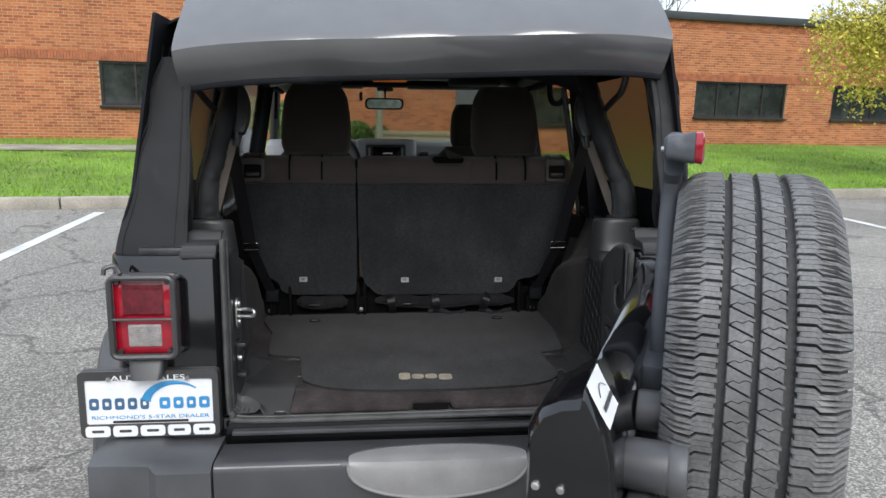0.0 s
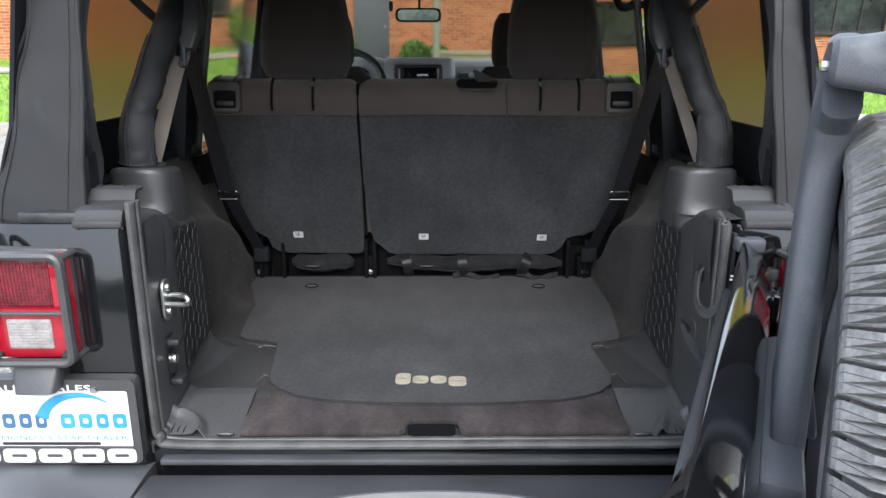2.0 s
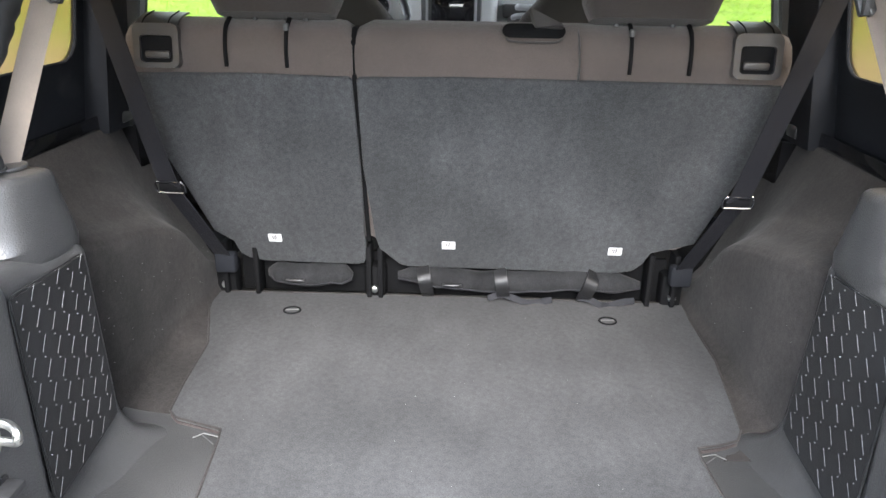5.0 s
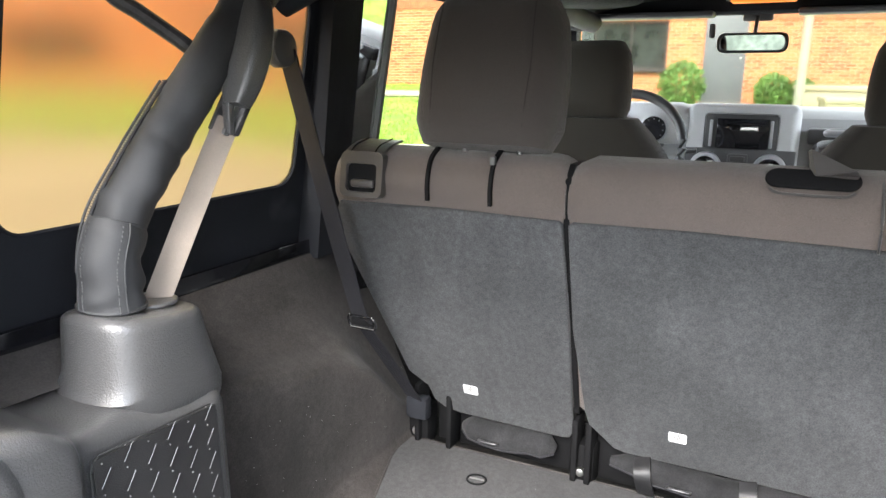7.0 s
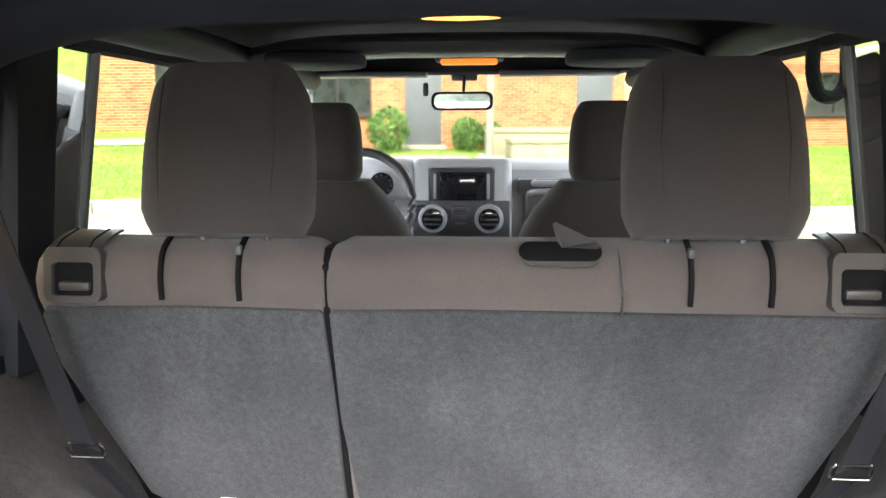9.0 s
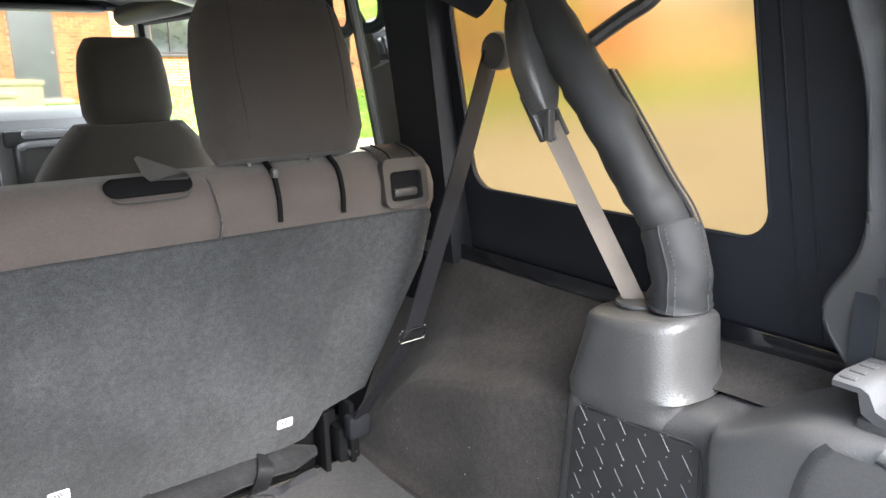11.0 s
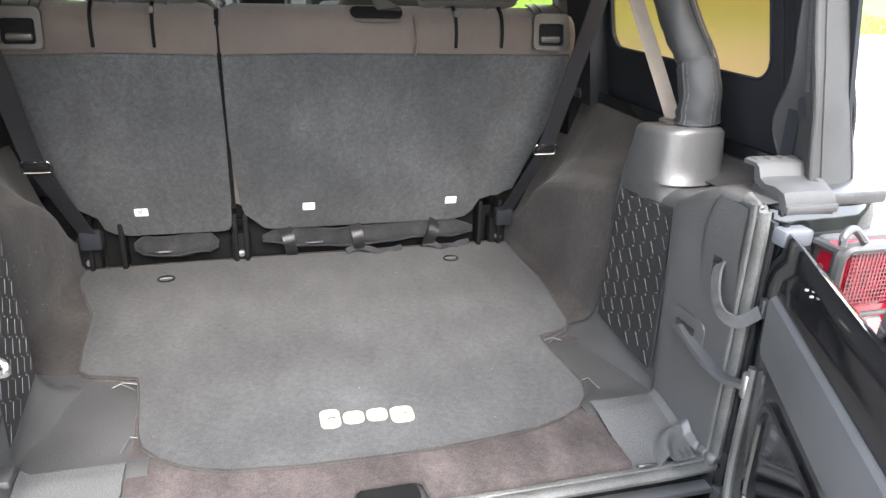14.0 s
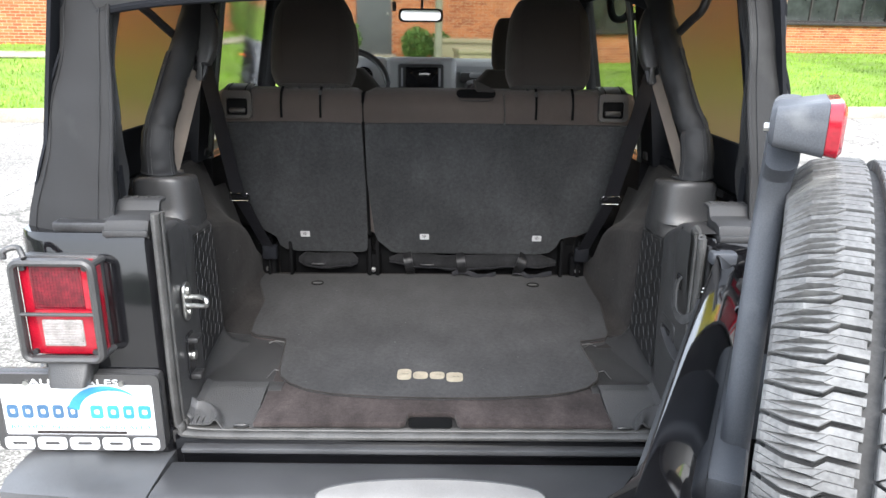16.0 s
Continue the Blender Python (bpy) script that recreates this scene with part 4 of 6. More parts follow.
# tie-down loops in the trays
for x, y in ((-0.372, 0.405), (0.435, 0.405), (-0.345, 0.235), (0.448, 0.245)):
    s = -1 if x < 0 else 1
    far = y > 0.3
    wire = [(x - s * 0.012, y + 0.004, 0.797), (x + s * 0.018, y + 0.006, 0.803), (x + s * 0.036, y + 0.001, 0.797)] if far else [(x - s * 0.012, y + 0.004, 0.797), (x + s * 0.010, y + 0.004, 0.803), (x + s * 0.022, y - 0.022, 0.794)]
    td = P("tie_down", sweep(wire, 0.0013, n=6), WIRE, car, "thin steel wire tie-down")
    if far:
        P("tie_wire", sweep([(x - s * 0.004, y - 0.014, 0.797), (x + s * 0.020, y + 0.003, 0.802)], 0.0012, n=6), WIRE, td)

# ---- side trim with the roll-bar tower ----
def tower(cx, cy):
    """A tapering round tower with a flat top and one sharper outer rear corner."""
    rings = []
    for z in (1.110, 1.130, 1.150, 1.162, 1.168, 1.172, 1.176, 1.181, 1.188, 1.198, 1.215, 1.235, 1.2455, 1.2505, 1.2545, 1.2575, 1.259, 1.2592):
        t = min(1, max(0, (z - 1.125) / 0.12))
        top = 1 - math.sqrt(max(0, 1 - max(0, (z - 1.2455) / 0.0138) ** 2))
        flare = 0.011 * (1 - min(1, max(0, (z - 1.168) / 0.030))) ** 2.2 * (z > 1.165)
        ring = []
        for k in range(56):
            w = 2 * math.pi * k / 56
            c, d = math.cos(w), math.sin(w)
            ax = 0.0712 - 0.0072 * t - 0.013 * top
            front = 0.5 + 0.5 * min(1, max(-1, d * 4))
            ay = (0.0775 - 0.0085 * t) + (0.0385 * (1 - t) ** 1.15 + 0.022 * t) * front - 0.013 * top
            tuck = 0.0115 * max(0, (1.146 - z) / 0.036)
            ax, ay = ax - tuck, ay - tuck
            q = 2.0 + ((2.6 if c > 0 else 0.9 + 0.7 * (1 - t)) if d < 0 else 0.7 + 1.4 * (1 - t)) * abs(2 * c * d) ** 1.5
            r = 1 / (abs(c) ** q + abs(d) ** q) ** (1 / q)
            back = min(1, max(0, -d * 2.5 - 0.5)) * (1.0 if c > 0 else 1 - c * c)
            ring.append((cx + (r * ax + flare * back) * c, cy + (r * ay + flare * back) * d, z + (0.004 - 0.0095 * d) * t ** 1.5))
        rings.append(ring)
    return loft(rings)


P("tower_trim", tower(0.640, 0.348), TRIM, car, "black grained plastic roll-bar tower trim", 50)
P("tower_trim", mirror_x(tower(0.612, 0.340)), TRIM, car, "black grained plastic roll-bar tower trim", 50)


# corners of the tread insert: (x, y, z) front low, front high, rear low, rear high; x of the jamb face
INSERTS = {1: ((0.567, 0.436, 0.838), (0.574, 0.419, 1.125), (0.562, 0.206, 0.830), (0.580, 0.230, 1.140), 0.5565),
           -1: ((0.523, 0.392, 0.850), (0.534, 0.396, 1.130), (0.512, 0.190, 0.838), (0.516, 0.194, 1.150), 0.499)}


def side_moulding(s):
    """One moulded skin: round nose, recessed panel, jamb face, foot fillet, shoulder and ledge."""
    fl, fh, rl_, rh, xj = INSERTS[s]

    def section(z):
        t = min(1.1, max(-0.1, (z - 0.845) / 0.285))
        f, r = mix(fl, fh, t), mix(rl_, rh, t)
        d = max(0.006, r[0] + 0.005 - xj)
        pts = [(f[0] + 0.09, f[1] + 0.045), (f[0] + 0.03, f[1] + 0.036), (f[0] + 0.010, f[1] + 0.024), (f[0] + 0.002, f[1] + 0.010), (f[0] + 0.003, f[1])]
        for k in (0.15, 0.4, 0.65, 0.9):
            pts.append((f[0] + (r[0] - f[0]) * k + 0.006, f[1] + (r[1] - f[1]) * k))
        pts += [(xj + d, r[1] - 0.002), (xj + d * 0.86, r[1] - 0.009), (xj + d * 0.45, r[1] - 0.015), (xj + d * 0.12, r[1] - 0.021), (xj, r[1] - 0.030)]
        pts += [(xj, y) for y in (0.135, 0.105, 0.07, 0.04, 0.012)]
        return pts
    n = len(section(1.0))
    zl = lambda y: 1.170 + 0.051 * (lambda q: q * q * (3 - 2 * q))(min(1, max(0, (0.215 - y) / 0.11)))
    rings = []
    for i in range(n):
        ring = []
        y1 = section(1.12)[i][1]
        front = min(1, max(0, (y1 - 0.20) / 0.2))
        w, h = 0.014 + 0.058 * front ** 1.3, 0.022 + 0.052 * front
        for k in range(7):
            q = k / 7
            z = 0.786 + h * q
            x, y = section(max(z, 0.845))[i]
            o = w * (1 - math.sqrt(1 - (1 - q) ** 2)) if q else w
            ring.append((s * (x - o), y + 0.35 * o * (front > 0.9), z))
        low = min(1, max(0, (y1 - 0.25) / 0.09))
        top = zl(y1) - 0.026 * low * low * (3 - 2 * low)
        r = 0.026 if i < n - 6 else 0.022
        z0 = 0.786 + h
        for k in range(9):
            z = z0 + (top - r - z0) * k / 8
            x, y = section(z)[i]
            ring.append((s * x, y, z))
        for k in range(1, 7):
            a = k / 6 * math.pi / 2
            x, y = section(top - r)[i]
            ring.append((s * (x + r * (1 - math.cos(a))), y - 0.3 * r * (1 - math.cos(a)) * (front > 0.9), top - r + r * math.sin(a)))
        x, y = section(top - r)[i]
        for e in (0.05, 0.09, 0.15):
            ring.append((s * max(x + e, x + r), y, top + 0.004 * e / 0.15))
        rings.append(ring)
    return loft(rings, closed=False, caps=False)


for s in (1, -1):
    P("side_moulding", side_moulding(s), TRIM, car, "black grained plastic moulding round the tower", 60)
    xj = INSERTS[s][4]
    def cover(u, v):
        z = 1.05 + 0.166 * v
        edge = float(np.interp(z, [1.05, 1.08, 1.12, 1.15, 1.175, 1.20, 1.216], [0.110, 0.113, 0.115, 0.115, 0.110, 0.100, 0.086]))
        q = min(1, u * 5.5)
        lift = 0.0075 * min(1, max(0, (z - 1.06) / 0.09)) * math.sin(q * math.pi / 2) - 0.001 * (1 - q)
        return (s * (xj - lift), edge + (0.013 - edge) * u, z)
    P("jamb_cover", sheet(cover, 30, 30), TRIM, car, "raised plastic cover on the jamb", 60)


# tread-plate insert with small raised bars
def insert(s):
    fl, fh, rl_, rh, xj = INSERTS[s]

    def f(u, v):
        p = mix(mix(rl_, fl, u), mix(rh, fh, u), v)
        return (s * (p[0] - 0.0012), p[1], p[2])
    out = [(0.06, 0.0), (0.94, 0.0), (0.985, 0.015), (1.0, 0.05), (1.0, 0.95), (0.985, 0.985), (0.94, 1.0), (0.06, 1.0), (0.015, 0.985), (0.0, 0.95), (0.0, 0.05), (0.015, 0.015)]
    rim = [Vector(f(u, v)) for u, v in out]
    panel = P("tread_insert", sheet(lambda u, v: f(0.01 + 0.98 * u, 0.01 + 0.98 * v), 10, 12, thick=0.002), INSERTMAT, car, "black tread-pattern insert panel", 30)
    g = bmesh.new()
    off = Vector((-s * 0.0028, 0, 0))
    for i in range(6):
        for j in range(8):
            u, v = (i + 0.5) / 6, (j + 0.45 + (0.5 if i % 2 else 0)) / 8.2
            if v > 0.97:
                continue
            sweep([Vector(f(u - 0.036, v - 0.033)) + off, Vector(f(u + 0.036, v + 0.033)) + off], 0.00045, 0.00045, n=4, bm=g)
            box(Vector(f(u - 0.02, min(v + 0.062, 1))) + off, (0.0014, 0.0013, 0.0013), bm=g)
    P("tread_relief", g, TICK, panel, "pale raised ticks")
    P("insert_rim", sweep(rim, 0.0014, n=6, closed=True), INSERTMAT, panel)


insert(-1)
insert(1)

# latch striker and bump block on the driver's side jamb
striker = P("striker", plate(rrect(0.040, 0.086, 0.019, 6), 0, 0.006, 0.001, m=pose(-0.496, 0.080, 1.042, 90, 0, 90)), STEEL, car, "zinc-plated latch striker")
P("striker_loop", sweep(smooth_path([(-0.493, 0.084, 1.050), (-0.466, 0.080, 1.052), (-0.450, 0.072, 1.050), (-0.446, 0.068, 1.042), (-0.453, 0.070, 1.035), (-0.493, 0.076, 1.034)], 5), 0.0052, n=10), STEEL, striker)
for dz in (0.026, -0.024):
    P("striker_screw", tube_y((-0.488, 0.080, 1.042 + dz), 0.008, 0.008, 10, "X", 0.002), STEEL, striker)
pocket = P("wedge_pocket", plate(rrect(0.035, 0.105, 0.004, 3), 0, 0.003, m=pose(-0.497, 0.082, 0.915, 90, 0, 90)), SCREEN, car, "black latch wedge pocket")
for dz in (0.04, -0.045):
    P("wedge", box((-0.486, 0.082, 0.915 + dz), (0.028, 0.034, 0.012), 0.003), DARKSTEEL, pocket)
P("wedge_bolt", tube_y((-0.490, 0.082, 0.915), 0.011, 0.012, 12, "X", 0.002), STEEL, pocket)

# check strap and webbing on the hinge side
P("strap_slot", box((0.553, 0.06, 1.105), (0.008, 0.022, 0.035), 0.003), SCREEN)
P("door_webbing", sweep(smooth_path([(0.558, 0.052, 1.118), (0.543, 0.046, 1.108), (0.536, 0.032, 1.075), (0.535, 0.008, 1.052), (0.543, -0.022, 1.052), (0.556, -0.045, 1.078)], 6), 0.0095, 0.002, up=(1, 0, 0), rect=True), STRAP, car, "grey webbing door strap")
g = P("check_plate", plate(rrect(0.10, 0.062, 0.016, 6), 0, 0.006, 0.002, m=pose(0.560, 0.115, 0.968, 90, 0, -90)), TRIM, car, "oval plastic plate of the door check")
P("check_slot", box((0.553, 0.115, 0.972), (0.006, 0.05, 0.014), 0.002), SCREEN, g)
P("check_arm", sweep(smooth_path([(0.552, 0.12, 0.972), (0.548, 0.06, 0.955), (0.55, 0.0, 0.945), (0.558, -0.045, 0.955)], 6), 0.010, 0.004, rect=True), CLADDING, g, "grey steel check arm")
P("check_pin", tube_y((0.560, -0.048, 0.957), 0.011, 0.04, 12, "Z", 0.003), STEEL, g)

# ---- carpeted wheel housings ----
def housing(s, foot):
    """foot: (y, x) where the carpet meets the mat; a wheel arch that falls away forwards, with a shelf up to the belt rail."""
    def f(u, v):
        y = 0.415 + 0.665 * u
        x = 0.582 - 0.020 * min(1, u * 1.15)
        crest = np.interp(y, [0.41, 0.5, 0.6, 0.7, 0.8, 0.86, 0.91, 0.97, 1.08], [1.125, 1.112, 1.09, 1.065, 1.035, 1.0, 0.95, 0.89, 0.83])
        toe = max(0, x - np.interp(y, [q[0] for q in foot], [q[1] for q in foot]) + 0.012)
        r = 0.034
        prof = [(-toe, 0.787), (-toe * 0.45, 0.790), (-0.012, 0.796), (0.0, 0.812), (0.002, 0.5 * (0.812 + crest - r)), (0.004, crest - r)]
        prof += [(0.004 + r * (1 - math.cos(a)), crest - r + r * math.sin(a)) for a in (0.35, 0.75, 1.15)]
        shelf = (1.214 - crest) / (0.745 - x - r)
        prof += [(r + 0.02, crest + 0.012 * shelf), (r + 0.06, crest + 0.045 * shelf), (0.735 - x, 1.205), (0.748 - x, 1.214)]
        k = v * (len(prof) - 1)
        i = min(int(k), len(prof) - 2)
        t = k - i
        dx, z = prof[i][0] * (1 - t) + prof[i + 1][0] * t, prof[i][1] * (1 - t) + prof[i + 1][1] * t
        return (s * (x + dx + 0.0015 * math.sin(u * 13 + v * 5) * (0.2 < v < 0.9)), y, z)
    return sheet(f, 44, 48)


P("wheel_housing", housing(-1, [(0.41, 0.45), (0.47, 0.474), (0.56, 0.485), (0.72, 0.495), (0.88, 0.55), (1.0, 0.567)]), CARPET, car, "black carpeted wheel housing", 60)
P("wheel_housing", housing(1, [(0.41, 0.48), (0.47, 0.515), (0.56, 0.53), (0.72, 0.548), (0.88, 0.546), (1.0, 0.55)]), CARPET, car, "black carpeted wheel housing", 60)
for s in (-1, 1):
    P("ledge_carpet", sheet(lambda u, v: (s * (0.655 + 0.093 * v), 0.12 + 0.34 * u, 1.178 + 0.036 * v ** 1.3 + 0.002 * math.sin(u * 8)), 12, 6), CARPET, car, "black carpet on the ledge below the belt rail")
rl = random.Random(8)
g = bmesh.new()
for i in range(60):
    s = -1 if i < 44 else 1
    y, z = rl.uniform(0.46, 0.95), rl.uniform(0.83, 1.02)
    x = s * (0.5795 - 0.026 * min(1, (y - 0.415) / 0.665 * 1.15))
    w = rl.uniform(0.0003, 0.0006)
    box((x, y, z), (0.001, w * rl.uniform(0.7, 2.2), w), m=None, bm=g)
tagged(P("lint", g, LINT, car, "pale specks of lint on the carpet", smooth=0), kind="stuff")
P("passenger_floor", box((0, 1.7, 0.66), (1.5, 1.9, 0.04)), CARPET)
for s in (-1, 1):
    P("belt_rail", box((s * 0.757, 0.55, 1.219), (0.03, 0.88, 0.022), 0.004), PAINT)
    P("rail_channel", box((s * 0.742, 0.55, 1.222), (0.006, 0.86, 0.03), 0.002), PAINT)
    for y in (0.2, 0.5, 0.8, 0.93):
        P("rail_screw", tube_y((s * 0.75, y, 1.228), 0.006, 0.006, 8, "Z"), STEEL)
    P("rail_bracket", box((s * 0.745, 0.955, 1.225), (0.07, 0.05, 0.03), 0.008), DARKSTEEL)
    P("canvas_tab", box((s * 0.757, 0.925, 1.275), (0.004, 0.006, 0.04), 0.001), WHITE)

# ---- rear seat ----
SLOPE = Matrix(((1, 0, 0, 0), (0, -0.318, -0.948, 0.957), (0, 0.948, -0.318, 0.948), (0, 0, 0, 1)))   # x across, y up the back, z out of it


def back_y(z):
    return 0.957 - (z - 0.948) * 0.3354


def seat(name, x0, x1, taper0, taper1):
    prof = []
    for z in (0.945, 1.0, 1.12, 1.24, 1.33):
        prof.append((back_y(z) + 0.004, z))
    prof += [(0.818, 1.36), (0.816, 1.39), (0.828, 1.418), (0.852, 1.434), (0.885, 1.438), (0.925, 1.428), (0.955, 1.40), (0.975, 1.34), (1.03, 1.15), (1.08, 0.95)]
    cy, cz = 0.93, 1.2
    rings = []
    n = 26
    for i in range(n + 1):
        u = i / n
        e = min(u, 1 - u) * (x1 - x0)
        k = 1 - 0.06 * max(0, 1 - e / 0.03) ** 2
        ring = []
        for y, z in prof:
            t = min(1, max(0, (1.25 - z) / 0.35))
            a, b = x0 + taper0 * t, x1 - taper1 * t
            ring.append((a + (b - a) * u, cy + (y - cy) * k, cz + (z - cz) * k))
        rings.append(ring)
    return loft(rings)


bench = P("rear_seat", seat("seat", -0.632, -0.1915, 0.11, 0.0), SEATCLOTH, car, "dark brown-grey cloth split rear bench with carpeted back")
P("seat_section", seat("seat", -0.1865, 0.632, 0.0, 0.11), SEATCLOTH, bench, "wide section of the split bench")
P("back_panel", plate([(-0.628, 0.3), (-0.63, 0.395), (-0.622, 0.408), (-0.40, 0.412), (-0.20, 0.408), (-0.194, 0.402), (-0.192, 0.2), (-0.197, -0.05), (-0.205, -0.066), (-0.22, -0.07), (-0.44, -0.068), (-0.475, -0.06), (-0.495, -0.045), (-0.505, -0.01), (-0.545, 0.02)], -0.006, 0.006, 0.004, 3, SLOPE), SEATBACK, bench, "dark grey carpet seat back")
P("back_panel", plate([(0.628, 0.3), (0.63, 0.395), (0.622, 0.408), (0.30, 0.41), (0.0, 0.412), (-0.178, 0.408), (-0.185, 0.402), (-0.187, 0.2), (-0.172, 0.01), (-0.165, -0.02), (-0.145, -0.04), (-0.12, -0.066), (-0.10, -0.072), (0.38, -0.074), (0.42, -0.066), (0.44, -0.045), (0.455, -0.01), (0.545, 0.02)], -0.006, 0.006, 0.004, 3, SLOPE), SEATBACK, bench, "dark grey carpet seat back")
# added near-black strip as the shade in the open gap between the sections
P("gap_shade", loft([[(-0.1940, y + 0.0015, z), (-0.1845, y + 0.0015, z), (-0.1845, y + 0.06, z), (-0.1940, y + 0.06, z)] for z, y in [(z, back_y(z)) for z in (0.945, 1.12, 1.33)] + [(1.40, 0.828), (1.425, 0.85)]]), DEEP, bench)
P("seat_seam", sweep(smooth_path([SLOPE @ Vector((0.24, 0.409, 0.004)), SLOPE @ Vector((0.238, 0.45, 0.012)), (0.236, 0.832, 1.42), (0.236, 0.885, 1.437)], 6), 0.002, n=6), TRIM, bench)


def headrest(x, y=0.868, z=1.566, w=0.252, h=0.25, d=0.125, lean=-14, parent=bench, name="headrest"):
    rings = []
    for i in range(15):
        t = i / 14
        k = min(1, math.sin(math.pi * (0.04 + 0.92 * t)) * 1.9) ** 0.6
        wid = w * (1 - 0.10 * (t - 0.35) ** 2 * (t > 0.35) * 4) * (0.80 + 0.20 * k)
        rings.append([(px, py, (t - 0.5) * h) for px, py in rrect(wid, d * (0.35 + 0.65 * k), d * (0.35 + 0.65 * k) * 0.42, 6)])
    bm = loft(rings)
    bm.transform(pose(x, y, z, lean, 0, 0))
    hr = P(name, bm, SHADECLOTH, parent)
    if parent == bench:
        place = pose(x, y, z, lean, 0, 0)
        for e in (-1, 1):
            line = [place @ Vector((e * w * (0.335 - 0.02 * abs(q)), -d * 0.5 * (1 - 0.12 * abs(q) ** 4) - 0.0002, q * h * 0.44)) for q in (-0.9, -0.6, -0.3, 0, 0.3, 0.6, 0.9)]
            P("side_seam", sweep(smooth_path(line, 3), 0.0007, n=5, up=(1, 0, 0)), SEATSEAM, hr)
    return hr


for x in (-0.335, 0.366):
    headrest(x)
for x in (-0.432, -0.315, 0.333, 0.443):
    pts = [(x, 0.812, 1.352), (x, 0.8115, 1.385), (x, 0.824, 1.42), (x, 0.85, 1.4375), (x, 0.868, 1.442)]
    P("headrest_slot", sweep(smooth_path(pts, 4), 0.0032, 0.003, up=(0, 1, 0.3), rect=True), DEEP, bench)
for x in (-0.385, -0.285, 0.31, 0.415):
    P("headrest_post", tube_y((x, 0.862, 1.445), 0.006, 0.04, 10, "Z"), TRIM, bench)
for x in (-0.315, 0.333):
    P("headrest_guide", box((x, 0.822, 1.426), (0.010, 0.012, 0.014), 0.003), WIRE, bench, "grey plastic headrest guide")
for x in (-0.563, 0.563):
    RM = pose(x, 0.8145, 1.388, 90 - 8, 0, 0)
    latch = P("release_bezel", frame_plate(rrect(0.088, 0.082, 0.014, 6), rrect(0.064, 0.050, 0.008, 6, 0, -0.006), -0.01, 0.009, RM), RELEASE, bench, "grey-brown plastic seat release")
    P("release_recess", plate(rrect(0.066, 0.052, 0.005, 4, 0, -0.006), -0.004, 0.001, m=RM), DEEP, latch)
    P("release_lever", box((x, 0.811, 1.372), (0.048, 0.012, 0.014), 0.004), RELEASE, latch)
    P("release_cover", sheet(lambda u, v: (x - 0.04 + 0.08 * u, 0.813 + 0.075 * v ** 1.3, 1.424 + 0.022 * math.sin(v * 1.5)), 4, 8, thick=0.004), RELEASE, latch)
    for dx in (-0.025, 0.025):
        P("release_rib", sweep(smooth_path([(x + dx, 0.8125, 1.427), (x + dx, 0.832, 1.4395), (x + dx, 0.875, 1.4485)], 5), 0.0014, n=6), DEEP, latch)
for x, y, z in ((-0.405, 0.951, 0.953), (-0.005, 0.951, 0.946), (0.373, 0.951, 0.943)):
    M = Matrix.Translation((x, 0, 0)) @ SLOPE @ pose(0, (z - 0.948) / 0.948, 0.0065)
    lb = P("seat_label", plate(rrect(0.031, 0.022, 0.003, 4), 0, 0.0012, m=M), LABEL, bench, "small white sewn label")
    for k in (-1, 0, 1):
        P("label_print", box((0.004 * k, 0.003 * k * k, 0.0014), (0.0018, 0.011, 0.0005), m=M @ pose(0, 0, 0, 0, 0, 20)), RELEASE, lb)
strap = P("strap_guide", plate(rrect(0.118, 0.034, 0.016, 6), 0, 0.006, 0.003, m=pose(0.152, 0.832, 1.424, 42, 0, 0)), DEEP, bench, "black belt guide with a strap end")
P("guide_lip", sweep(smooth_path([(0.100, 0.817, 1.413), (0.112, 0.812, 1.408), (0.152, 0.811, 1.407), (0.192, 0.812, 1.408), (0.204, 0.817, 1.413)], 5), 0.0022, n=6), RELEASE, strap)
P("strap_tongue", loft([[(0.150, 0.835, 1.430), (0.156, 0.83, 1.432), (0.146, 0.85, 1.466), (0.142, 0.852, 1.462)], [(0.205, 0.828, 1.430), (0.207, 0.824, 1.434), (0.204, 0.836, 1.440), (0.202, 0.84, 1.437)]]), RELEASE, strap)
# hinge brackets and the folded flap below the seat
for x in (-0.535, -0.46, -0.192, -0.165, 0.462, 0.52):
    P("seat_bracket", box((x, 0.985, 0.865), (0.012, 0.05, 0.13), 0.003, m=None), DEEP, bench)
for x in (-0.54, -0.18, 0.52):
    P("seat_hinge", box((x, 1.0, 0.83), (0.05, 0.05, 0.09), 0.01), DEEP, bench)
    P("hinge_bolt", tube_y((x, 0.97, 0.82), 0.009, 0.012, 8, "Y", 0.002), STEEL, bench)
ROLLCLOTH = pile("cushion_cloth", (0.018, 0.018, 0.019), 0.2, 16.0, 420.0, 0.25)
# added board, coloured as the darkness of the footwell
P("footwell_shade", box((0.0, 1.02, 0.845), (1.02, 0.012, 0.11), 0.003), DEEP, bench, "black board as shade below the seat")
